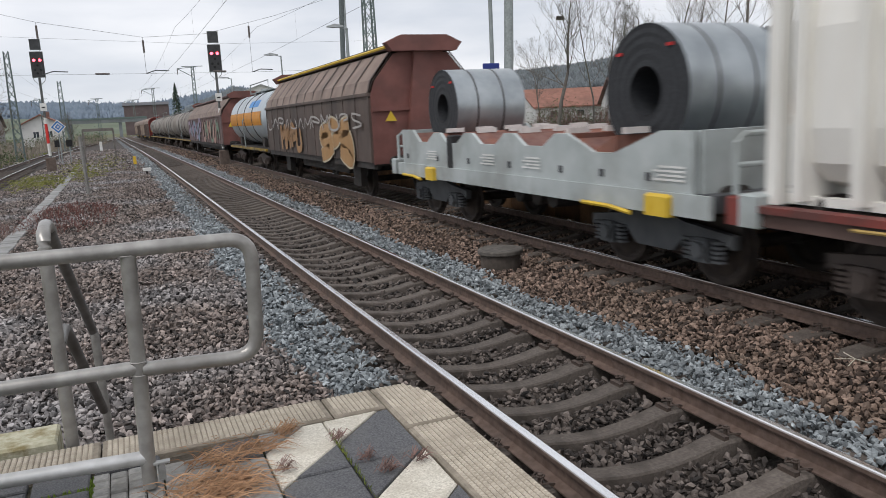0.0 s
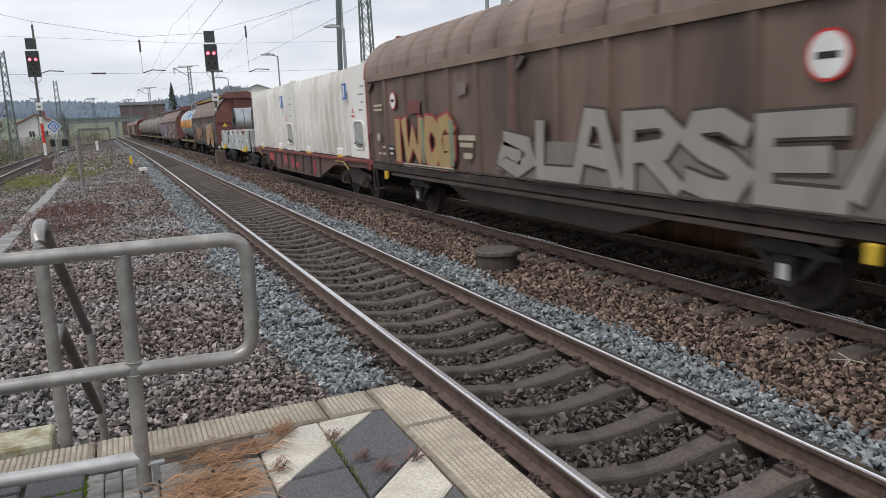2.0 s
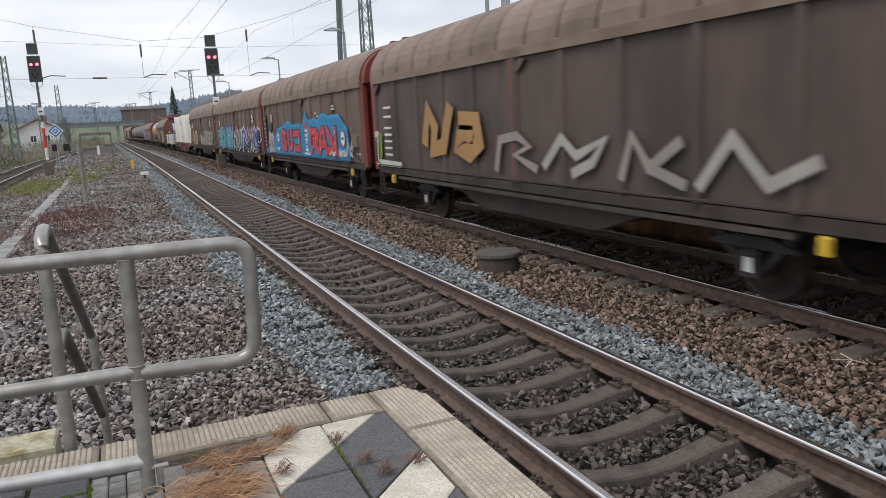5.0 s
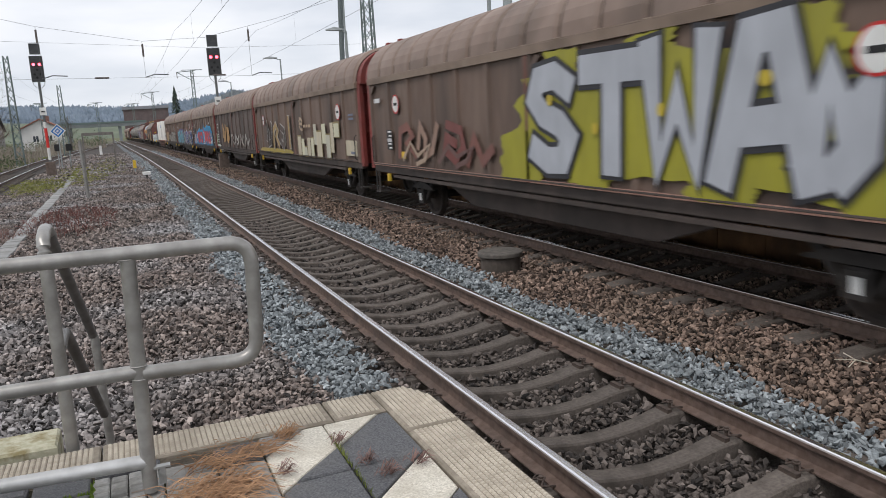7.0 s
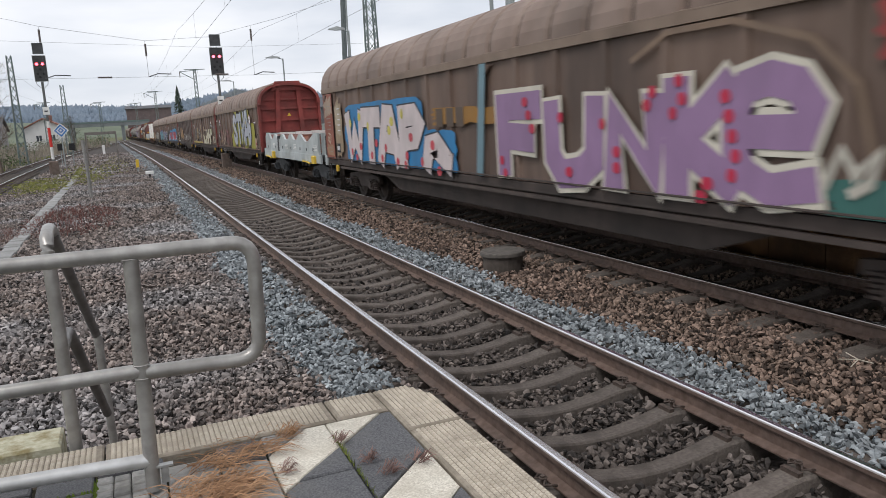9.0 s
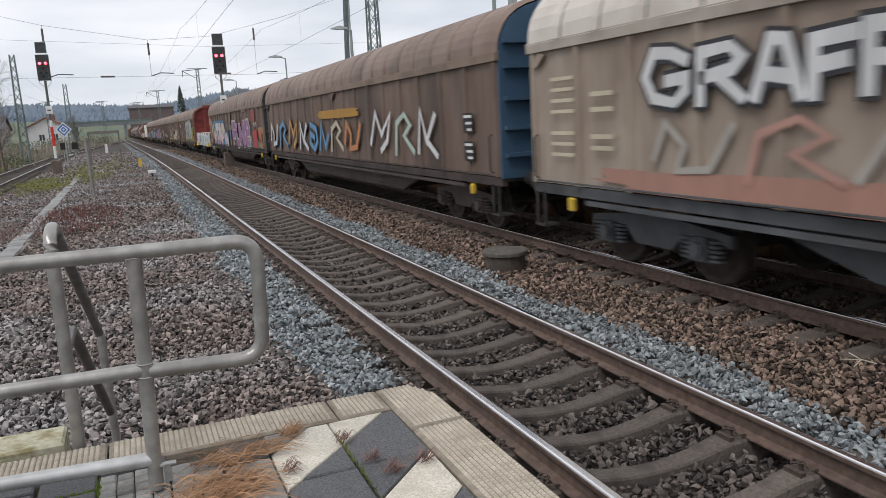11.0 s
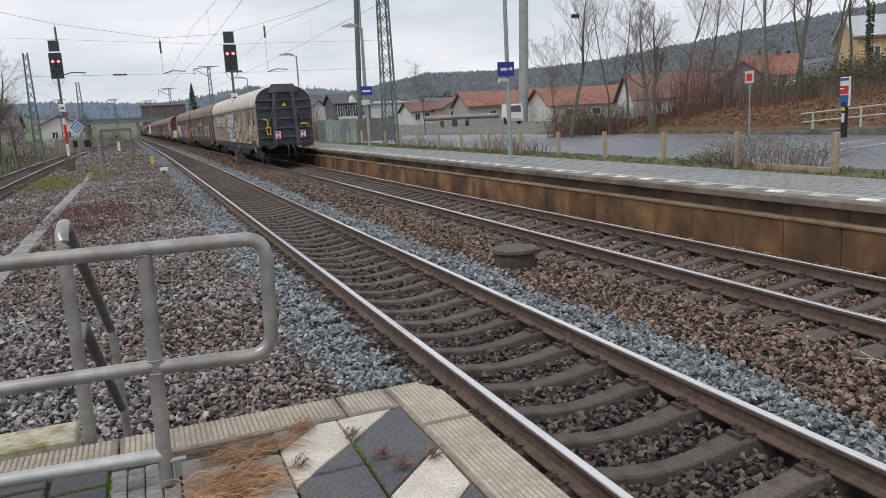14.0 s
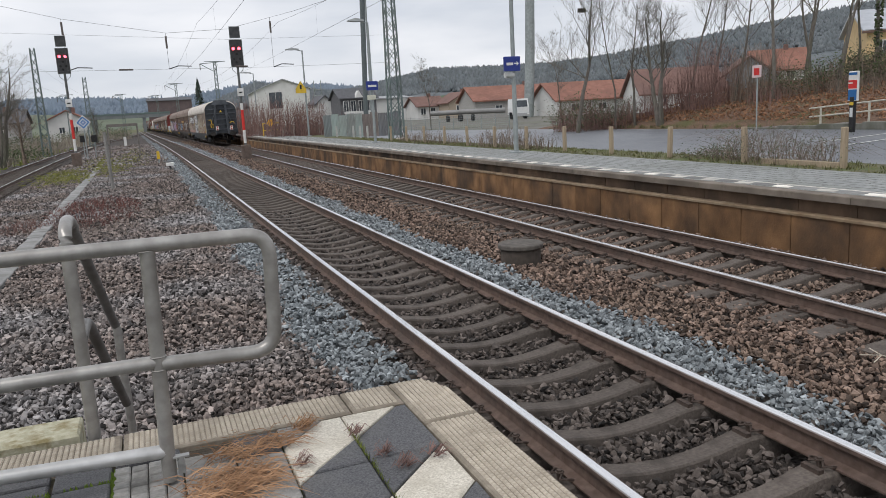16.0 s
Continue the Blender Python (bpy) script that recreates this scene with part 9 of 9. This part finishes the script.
    # trees on the bank
    for k, (x, y, h, rr, stems, lean, lab) in enumerate(((22.6, 40.6, 10.4, 0.24, 1, (0, 0), "bare many-stemmed tree with a nest in the crown"), (27.3, 38.6, 8.0, 0.28, 2, (0.02, 0), "dark bare pollarded tree on the bank"), (30.2, 39.6, 11.5, 0.15, 1, (0, 0), "tall slender bare tree"), (31.4, 37.0, 11.0, 0.14, 1, (0.03, 0), "tall slender bare tree"), (32.1, 34.6, 13.0, 0.21, 1, (0, 0), "tall bare tree with a dark straight trunk"), (35.6, 35.3, 13.0, 0.16, 2, (-0.03, 0), "forked bare tree on the bank"), (33.8, 31.7, 13.0, 0.16, 1, (0.14, -0.08), "leaning bare tree on the bank"), (34.6, 32.4, 12.5, 0.14, 1, (0.08, -0.04), "slim leaning bare tree"), (36.2, 31.2, 13.5, 0.20, 1, (0.0, 0), "bare tree with ivy on its trunk"), (25.8, 41.2, 10.5, 0.12, 1, (0.02, 0), "thin bare birch on the bank"), (27.0, 40.8, 9.4, 0.16, 1, (-0.04, 0), "bare tree with spreading limbs"), (28.8, 53.0, 8.0, 0.12, 1, (0, 0), "slender bare tree beside the yard"), (38.6, 38.0, 12.0, 0.17, 1, (0, 0), "bare tree behind the bank"), (24.5, 71.0, 7.5, 0.12, 1, (0, 0), "slender bare tree in the yard"), (33.0, 40.5, 10.0, 0.14, 1, (0, 0), "bare tree behind the bank"), (37.5, 33.5, 12.0, 0.15, 1, (0.05, 0), "bare tree on the bank"))):
        t = bare_tree(x, y, bank_z(x, y) if y < 50 else 0.2, h, rr * 0.62, 20 + k, lab, lean, stems)
        if k == 0:
            nest = Mesh()
            rn = random.Random(1)
            for _ in range(60):
                a = rn.uniform(0, 6.28)
                nest.tube([(0.6 + 0.25 * math.cos(a), 0.2 + 0.25 * math.sin(a), 7.3 + rn.uniform(-0.1, 0.12)), (0.6 + 0.25 * math.cos(a + 2), 0.2 + 0.25 * math.sin(a + 2), 7.3 + rn.uniform(-0.1, 0.12))], 0.02, 3)
            part("nest", nest, BARK, t)
        if k == 8:
            iv = Mesh()
            rn = random.Random(2)
            for _ in range(420):
                a, zz = rn.uniform(0, 6.28), rn.uniform(0.2, 4.6)
                c = Vector((0.17 * math.cos(a), 0.17 * math.sin(a), zz))
                u, v = Vector((rn.gauss(0, 1), rn.gauss(0, 1), rn.gauss(0, 1))).normalized() * 0.09, Vector((rn.gauss(0, 1), rn.gauss(0, 1), rn.gauss(0, 1))).normalized() * 0.07
                iv.add([c - u, c - v, c + u, c + v], [(0, 1, 2, 3)])
            part("ivy", iv, LEAF_DARK, t, "ivy leaves round the trunk")
    # shrubs on the bank
    for k, (x, y, rx, ry, h, n, leaf, m) in enumerate(((24.2, 43.0, 1.7, 1.5, 2.3, 420, 0.06, TWIG_RED), (26.3, 42.5, 1.6, 1.5, 2.0, 380, 0.05, TWIG_RED), (30.8, 38.2, 2.2, 1.2, 4.2, 420, None, TWIG_RED), (32.6, 36.2, 1.8, 1.4, 3.6, 330, None, TWIG), (29.6, 40.4, 2.0, 1.2, 2.8, 260, None, TWIG_RED), (33.4, 34.0, 1.6, 1.5, 1.8, 200, 0.07, TWIG), (34.6, 32.2, 1.6, 1.6, 2.0, 260, 0.07, TWIG), (35.6, 30.4, 1.6, 1.6, 2.2, 260, 0.07, TWIG), (36.8, 28.4, 1.8, 1.8, 2.2, 260, 0.08, TWIG), (37.6, 32.5, 1.6, 2.2, 1.5, 330, 0.08, TWIG), (39.2, 30.6, 1.6, 2.2, 1.4, 330, 0.08, TWIG), (31.8, 34.6, 1.4, 1.2, 1.2, 160, None, TWIG_RED), (28.2, 41.6, 1.4, 1.2, 1.7, 200, None, TWIG_RED), (33.6, 30.0, 1.2, 2.0, 1.1, 200, None, TWIG), (35.0, 27.0, 1.2, 2.0, 1.2, 200, None, TWIG))):
        twig_bush("shrub", x, y, bank_z(x, y) - 0.1, rx, ry, h, n, m, "tangled winter shrub on the leafy bank", 60 + k, 0.35, 0.010, leaf, 0.6)


def buildings():
    house(33.5, 50.0, 243, 285, 0.2, 11.0, 14.0, PLASTER, mat("hall_roof", (0.35, 0.37, 0.38), (0.42, 0.44, 0.45), 0.6, 0.5), "large white industrial hall with a shallow gable", "y", [(-0.3, 7.5, 4.0, 5.0)], rz=-4, chimney=False)
    e = empty("silo_stair", pose(50.6, 240, 0.2), "grey steel stair tower beside the hall", "stair tower")
    for k in range(6):
        part("landing", Mesh().box(-1.2, 1.2, -1.2, 1.2, 1.8 * k + 1, 1.8 * k + 1.25), GALV_MAST, e)
    for x in (-1.1, 1.1):
        part("column", Mesh().box(x - 0.12, x + 0.12, -0.1, 0.1, -0.3, 13.0), GALV_MAST, e)
    h = house(38.4, 46.5, 163, 172, 0.2, 5.6, 7.6, mat("slate_wall", (0.09, 0.09, 0.095), (0.14, 0.14, 0.145), 0.8, 2), ROOF_SLATE, "dark slate-clad house with white arched windows", "x", [(-0.7, 3.6, 1.0, 2.4), (-0.3, 3.6, 1.0, 2.4), (0.15, 3.6, 1.0, 2.4), (0.6, 3.6, 1.0, 2.4)], chimney=False)
    part("white_dado", Mesh().box(-3.2, 3.6, -4.62, -4.5, 1.0, 2.6), PLASTER, h)
    part("gable", Mesh().prism_y([(-0.9, 5.4), (1.1, 5.4), (0.1, 7.0)], -4.9, -3.0), PLASTER, h)
    house(49.6, 58.5, 174, 188, 0.2, 5.3, 5.8, PLASTER, mat("flat_roof", (0.3, 0.31, 0.32), (0.36, 0.37, 0.38), 0.7), "long white flat-roofed hall", "x", chimney=False)
    house(36.0, 40.0, 176, 186, 0.2, 5.0, 6.6, PLASTER, ROOF_SLATE, "small pale house beside the slate house", "y", chimney=False)
    house(53.6, 60.0, 156, 164, 0.2, 3.0, 4.9, PLASTER, ROOF_BROWN, "small white house with a brown hipped roof", "x", [(-0.6, 1.7, 1.0, 1.3), (0.1, 1.7, 1.0, 1.3), (0.7, 1.7, 1.0, 1.3)])
    house(58.5, 66.0, 150, 158, 0.2, 3.4, 5.4, mat("tan_plaster", (0.36, 0.30, 0.23), (0.45, 0.38, 0.3), 0.85), ROOF_BROWN, "tan house with a brown roof", "y", [(-0.4, 2.0, 1.0, 1.2), (0.4, 2.0, 1.0, 1.2)])
    house(52.0, 69.0, 119, 130, 0.2, 3.2, 5.5, mat("shed_wall", (0.30, 0.29, 0.27), (0.4, 0.39, 0.37), 0.85), ROOF_RED, "long low building with a red tiled roof", "x", [(-0.5, 1.6, 1.2, 1.0), (0.2, 1.6, 1.2, 1.0)], rz=-8)
    house(57.5, 72.5, 101, 112, 0.2, 2.5, 5.1, PLASTER, ROOF_RED, "long white building with a red-brown tiled roof", "x", [(-0.6, 1.2, 1.2, 0.9), (0.0, 1.2, 1.2, 0.9)], rz=-8, chimney=False)
    house(62.6, 74.0, 84, 95, 0.2, 2.7, 5.9, PLASTER, ROOF_BROWN, "white bungalow with a brown tiled roof", "x", [(-0.5, 1.5, 1.1, 0.9), (0.1, 1.5, 1.1, 0.9)], rz=-22, chimney=False)
    house(75.4, 82.5, 82, 92, 0.2, 4.3, 6.9, GREY_CLAD, ROOF_BROWN, "grey clad house with a brown roof", "y", [], rz=-35, chimney=False)
    house(90.0, 98.0, 92, 100, 1.0, 5.5, 8.5, PLASTER, ROOF_RED, "white house with a red roof among the trees", "x", [(-0.4, 3.5, 1.1, 1.3), (0.4, 3.5, 1.1, 1.3)], rz=-40)
    h = house(71.6, 85.6, 54.2, 65.2, 2.4, 7.9, 10.2, PLASTER_YELLOW, mat("panel_roof", (0.30, 0.32, 0.35), (0.42, 0.44, 0.47), 0.35, 1.0), "large yellow house with white windows above the bank", "x", [(-0.78, 3.6, 1.1, 1.5), (-0.45, 3.2, 1.0, 2.3), (0.0, 3.6, 1.1, 1.5), (0.5, 3.6, 1.1, 1.5)], rz=-38, chimney=False)
    part("eave_board", Mesh().box(-7.5, 7.5, -6.05, -5.5, 5.2, 5.45), mat("eave_wood", (0.12, 0.075, 0.055), (0.16, 0.1, 0.08), 0.7), h)
    thing("monopole", Mesh().tube([(55.6, 109.0, 0.0), (56.2, 109.0, 11.0), (56.6, 109.0, 24.0)], 0.80, 16, r1=0.72), GALV_MAST, "thick grey steel antenna mast behind the roofs", "mast", soft=True)
    # tanker lorry
    e = empty("lorry", pose(47.9, 97.6, 0.30), "white lorry with a long grey trailer in the yard", "lorry")
    part("cab", Mesh().loft([[(-1.2, -1.0, 0.55), (1.2, -1.0, 0.55), (1.2, 1.0, 0.55), (-1.2, 1.0, 0.55)], [(-1.2, -1.05, 1.5), (1.2, -1.05, 1.5), (1.2, 1.0, 1.5), (-1.2, 1.0, 1.5)], [(-1.1, -0.85, 2.75), (1.1, -0.85, 2.75), (1.1, 1.0, 2.75), (-1.1, 1.0, 2.75)]]), mat("lorry_white", (0.66, 0.67, 0.66), (0.74, 0.75, 0.74), 0.4), e)
    part("windscreen", Mesh().add([(-0.95, -1.06, 1.6), (0.95, -1.06, 1.6), (0.9, -0.90, 2.5), (-0.9, -0.90, 2.5)], [(0, 1, 2, 3)]), PANE, e)
    part("bumper", Mesh().slab(-1.2, 1.2, -1.15, -0.9, 0.3, 0.75, 0.03), mat("lorry_grey", (0.35, 0.36, 0.36), (0.42, 0.43, 0.43), 0.5), e)
    for x in (-0.95, 0.95):
        part("headlight", Mesh().slab(x - 0.16, x + 0.16, -1.19, -1.14, 0.5, 0.68, 0.01), WHITE_PAINT, e)
    for x in (-1.05, 1.05):
        for q, y in ((0, 0.0), (-5.5, 6.0), (-7.0, 7.0)):
            part("wheel", Mesh().cyl((x + q - 0.15, y, 0.42), (x + q + 0.15, y, 0.42), 0.5, 16), BLACK, e)
    part("trailer", Mesh().tube([(-1.0, 2.2, 1.25), (-5.0, 5.5, 1.3), (-10.0, 9.0, 1.3)], 0.36, 14), mat("tanker_pale", (0.17, 0.17, 0.165), (0.24, 0.24, 0.235), 0.45, 0.5), e, soft=True)
    # corrugated sheet fence
    e = empty("sheet_fence", pose(9.6, 53.0, 0.55, 0, 0, -22), "weathered grey-green corrugated sheet fence", "fence")
    cols = [mat("sheet_%d" % k, c, tuple(q * 1.25 for q in c), 0.6, 1.5, metal=0.2, stain=(0.22, 0.2, 0.18), sscale=0.8, samt=0.6, stretch=(1, 1, 0.3)) for k, c in enumerate(((0.20, 0.225, 0.225), (0.33, 0.39, 0.37), (0.30, 0.36, 0.35), (0.21, 0.18, 0.165), (0.19, 0.20, 0.21)))]
    for k in range(10):
        pts = []
        x0 = 0.55 * k
        for q in range(12):
            pts.append((x0 + q * 0.0495, 0.02 * (-1) ** q))
        prof = pts + [(x, y + 0.012) for x, y in reversed(pts)]
        part("sheet", Mesh().prism_z(prof, 0.0, 1.62 + 0.06 * math.sin(k * 2.3)), cols[(0, 1, 1, 2, 1, 3, 3, 4, 4, 4)[k]], e)
    # wire mesh fence of the yard
    e = empty("mesh_fence", pose(19.6, 67.0, 0.2, 0, 0, -20), "grey welded wire fence round the yard", "fence")
    for k in range(9):
        part("post", Mesh().box(1.3 * k - 0.03, 1.3 * k + 0.03, -0.03, 0.03, -0.2, 1.35), GALV_MAST, e)
    g = Mesh()
    for k in range(8):
        g.box(0, 10.4, -0.012, 0.012, 0.1 + 0.165 * k, 0.118 + 0.165 * k)
    for k in range(60):
        g.box(0.175 * k, 0.175 * k + 0.012, -0.008, 0.008, 0.08, 1.3)
    part("wire_mesh", g, GALV_MAST, e)
    # end-of-platform gate
    e = empty("platform_gate", pose(8.0, 66.0, PLAT), "yellow barrier with a round sign at the platform end", "barrier")
    for x in (-0.7, 0.7):
        part("post", Mesh().cyl((x, 0, 0), (x, 0, 1.1), 0.04, 8), YELLOW, e)
    part("bar", Mesh().cyl((-0.7, 0, 1.08), (0.7, 0, 1.08), 0.04, 8), YELLOW, e)
    part("bar", Mesh().cyl((-0.7, 0, 0.5), (0.7, 0, 0.5), 0.03, 8), YELLOW, e)
    part("round_sign", Mesh().cyl((0, -0.05, 1.1), (0, -0.08, 1.1), 0.32, 20), mat("amber_sign", (0.75, 0.36, 0.02), (0.8, 0.42, 0.04), 0.5), e)
    for k, (x, y, rx, ry, h, n) in enumerate(((8.6, 62.5, 1.6, 2.2, 3.0, 420), (10.2, 60.2, 1.2, 2.0, 2.8, 380), (7.6, 70.0, 1.8, 3.0, 3.2, 420), (12.0, 57.0, 1.0, 1.5, 1.7, 200), (6.9, 80.0, 1.8, 4.0, 3.4, 380))):
        twig_bush("shrub", x, y, 0.4, rx, ry, h, n, TWIG_RED, "dense reddish-brown bare shrub behind the platform", 80 + k, 0.22, 0.012, None, 0.9)
    # small poles and fence stakes behind the platform
    for k, (x, y) in enumerate(((10.3, 46.0), (10.4, 48.0), (9.9, 50.5), (10.2, 44.0))):
        thing("stake", Mesh().slab(-0.05, 0.05, -0.05, 0.05, -0.3, 0.8, 0.01), mat("pale_stake", (0.4, 0.4, 0.38), (0.5, 0.5, 0.48), 0.8), "short pale stake in the grass", "post", "stakes", m=pose(x, y, 0.62))


def left_side():
    r = np.random.default_rng(5)
    spots = []
    for cx, cy, sx, sy, n in ((-6.6, 44, 0.5, 3.0, 420), (-5.9, 41, 0.45, 2.2, 260), (-4.6, 52, 0.5, 4.0, 380), (-3.6, 58, 0.5, 5.0, 340), (-2.9, 66, 0.4, 6.0, 260), (-5.2, 62, 0.7, 6.0, 360), (-4.2, 46, 0.3, 2.0, 120), (-3.2, 74, 0.6, 8.0, 240)):
        spots += [(cx + sx * r.normal(), cy + sy * r.normal(), BED + 0.03) for _ in range(n)]
    tufts("weeds", spots, 0.045, mat("moss_weed", (0.13, 0.145, 0.035), (0.27, 0.265, 0.085), 0.95, 5, rand="island", ramt=0.4), "patches of bright green weeds and moss on the ballast", 6, 9, 0.045)
    spots = []
    while len(spots) < 1100:
        y = r.uniform(40, 110)
        x = left_line(y) - 1.8 - r.uniform(0, 1) * 9
        spots.append((x, y, BED - 0.06))
    tufts("grass_strip", spots, 0.16, GRASS, "grassy strip between the sidings", 7, 6, 0.05)
    twig_bush("dead_bramble", -3.8, 23.8, BED + 0.0, 1.25, 4.2, 0.28, 700, mat("bramble_red", (0.10, 0.042, 0.036), (0.19, 0.085, 0.072), 0.9, 5, rand="island", ramt=0.45), "low reddish dead bramble on the ballast", 21, 0.8, 0.008)
    twig_bush("dead_bramble", -5.3, 21.0, BED + 0.02, 0.5, 1.2, 0.25, 120, TWIG_RED, "low reddish dead bramble on the ballast", 22, 0.8, 0.007)
    twig_bush("dead_bramble", -3.75, 5.55, BED - 0.02, 0.45, 0.35, 0.42, 240, TWIG_RED, "reddish dead twigs beside the stair railing", 23, 0.7, 0.005)
    for k, (x, y, rx, ry, h) in enumerate(((-14, 62, 3, 5, 2.2), (-13, 74, 3, 6, 2.6), (-19, 70, 4, 7, 3.2), (-12.5, 90, 2.5, 7, 2.6), (-15, 105, 3, 8, 3.0), (-21, 90, 5, 9, 3.4), (-11.5, 125, 2, 9, 2.6), (-7.5, 165, 3, 14, 3.5), (-13, 150, 3, 12, 3.2))):
        twig_bush("hedge", x, y, -0.4, rx, ry, h * (0.45 if k < 2 else 0.7), 240, HEDGE_TWIG, "overgrown winter hedge beside the sidings", 100 + k, 0.3, 0.026, 0.12 if k % 3 else None, 0.7)
    bare_tree(-11.9, 62.0, -0.3, 8.6, 0.20, 77, "bare tree with drooping twigs beside the sidings", (0.03, 0), 3, 0.6)
    bare_tree(-12.3, 57.5, -0.3, 7.6, 0.16, 76, "dense dark bare tree beside the sidings", (0.03, 0), 4, 0.5)
    bare_tree(-10.9, 66.0, -0.3, 5.6, 0.12, 78, "small reddish bare tree beside the sidings", (0.05, 0), 2, 0.3, TWIG)
    bare_tree(-15.5, 80.0, -0.3, 6.5, 0.14, 79, "bare tree behind the hedge", (0, 0), 2)
    bare_tree(-9.5, 140.0, -0.3, 6.0, 0.15, 81, "bare tree behind the hedge", (0, 0), 3)
    house(-20.5, -13.2, 179, 190, -0.3, 4.2, 6.0, PLASTER, ROOF_RED, "white house with a red roof beyond the sidings", "y", [(-0.3, 2.4, 1.0, 1.2), (0.4, 2.4, 1.0, 1.2)], chimney=True)
    house(-34, -24, 170, 182, -0.3, 4.0, 6.5, mat("grey_plaster", (0.3, 0.29, 0.28), (0.38, 0.37, 0.36), 0.85), ROOF_SLATE, "grey house half hidden by hedges", "x", [(-0.4, 2.4, 1.0, 1.2), (0.3, 2.4, 1.0, 1.2)])
    e = empty("signal_hut_fence", pose(-14.4, 66.0, -0.3), "pale metal fence by the siding", "fence")
    for k in range(5):
        part("post", Mesh().box(0.5 * k - 0.03, 0.5 * k + 0.03, -0.03, 0.03, -0.2, 1.1), GALV_MAST, e)
    for z in (0.4, 0.95):
        part("rail", Mesh().box(0, 2.0, -0.025, 0.025, z - 0.03, z + 0.03), GALV_MAST, e)
    for x, y in ((-6.0, 68.0), (-6.9, 69.0)):
        e = empty("dwarf_signal", pose(x, y, BED), "small dark dwarf signal beside the turnout", "railway signal", "dwarf signals")
        part("post", Mesh().cyl((0, 0, -0.1), (0, 0, 1.4), 0.04, 8), GALV_MAST, e)
        part("head", Mesh().slab(-0.22, 0.22, -0.12, 0.12, 1.3, 1.85, 0.03), BLACK, e)
    thing("kilometre_board", Mesh().slab(-4.5, -4.2, 100, 100.06, BED, 0.95, 0.01), WHITE_PAINT, "small white board beside the track", "railway sign")
    # road bridge far down the line
    e = empty("bridge", pose(-5, 330, 0), "distant low road bridge across the railway", "bridge")
    part("deck", Mesh().prism_x([(-4, 5.4), (4, 5.4), (4, 6.6), (-4, 6.6)], -22, 14), mat("bridge_concrete", (0.16, 0.18, 0.185), (0.22, 0.24, 0.245), 0.8, 0.3), e)
    part("parapet", Mesh().box(-22, 14, -4.15, -4.0, 6.6, 7.3), mat("bridge_green", (0.10, 0.14, 0.13), (0.14, 0.18, 0.17), 0.7), e)
    for x in (-14, 4):
        part("pier", Mesh().slab(x - 0.6, x + 0.6, -3.5, 3.5, -1, 5.4, 0.1), MATS["bridge_concrete"], e)
    house(2.0, 24.0, 430, 445, -0.5, 14.5, 16.0, mat("brick_block", (0.11, 0.085, 0.085), (0.15, 0.115, 0.115), 0.85, 0.4), ROOF_SLATE, "distant brown brick block behind the bridge", "x", chimney=False)
    # a lone fir on the skyline
    e = empty("fir", pose(21.0, 330.0, 0), "distant dark fir tree above the roofs", "tree")
    part("trunk", Mesh().cyl((0, 0, -1), (0, 0, 15), 0.3, 6), BARK, e)
    g = Mesh()
    rn = random.Random(3)
    for k in range(260):
        z = rn.uniform(7, 20)
        q, a = (20.5 - z) * 0.28 * rn.uniform(0.5, 1.1), rn.uniform(0, 6.28)
        c, t = (q * 0.2 * math.cos(a), q * 0.2 * math.sin(a), z + 0.6), (q * math.cos(a), q * math.sin(a), z - 0.5)
        w = 0.35
        g.add([c, (t[0] - w * math.sin(a), t[1] + w * math.cos(a), t[2]), (t[0] + w * math.sin(a), t[1] - w * math.cos(a), t[2])], [(0, 1, 2)])
    part("crown", g, mat("fir_needles", (0.03, 0.045, 0.035), (0.05, 0.07, 0.05), 0.9), e)


def landscape():
    right_side()
    buildings()
    left_side()
    hill("hill_far", [(-900, 1500, 34), (-420, 1480, 48), (-150, 1500, 50), (-60, 1500, 46), (60, 1480, 40), (200, 1450, 62), (330, 1400, 50), (480, 1350, 36), (700, 1300, 40)], 0.6, HILL_HAZED, "long far wooded hills with blue-grey haze in their colour", 3, 6, 14000, 4.0)
    hill("hill_left", [(-700, 900, 30), (-300, 950, 28), (-120, 1000, 22), (0, 1000, 12), (80, 1000, 10)], 0.6, HILL_FIELD, "low pale fields below the far hills", 6, 2)
    hill("hill_wooded", [(60, 970, 12), (95, 960, 26), (130, 940, 40), (170, 925, 34), (220, 900, 24), (280, 870, 36), (330, 860, 45), (390, 838, 44), (450, 815, 44), (516, 790, 49), (600, 755, 61), (690, 725, 75), (780, 695, 88), (860, 665, 101), (1000, 560, 120), (1080, 380, 115)], 0.55, FOREST_HAZED, "wooded ridge behind the village with haze in its colour", 4, 4, 42000, 2.5)
    hill("hill_meadow", [(150, 620, 8), (240, 600, 14), (320, 570, 15), (420, 520, 9)], 0.75, mat("meadow_green", (0.06, 0.095, 0.04), (0.09, 0.13, 0.06), 0.95, 0.02), "green meadow below the wooded ridge", 8, 1)
    hill("hill_village", [(260, 330, 2), (330, 310, 6), (420, 290, 14), (520, 230, 23), (560, 120, 28)], 0.45, mat("brown_woods", (0.085, 0.07, 0.062), (0.13, 0.11, 0.098), 0.95, 0.05, rand="island", ramt=0.4), "brown leafless wood behind the houses", 5, 3, 12000, 1.6)


ballast_stones()
tracks()
sleepers()
near_platform()
dry_grass()
railing()
far_platform()
line_side()
overhead()
TRAIN = build_train()
landscape()
motions()
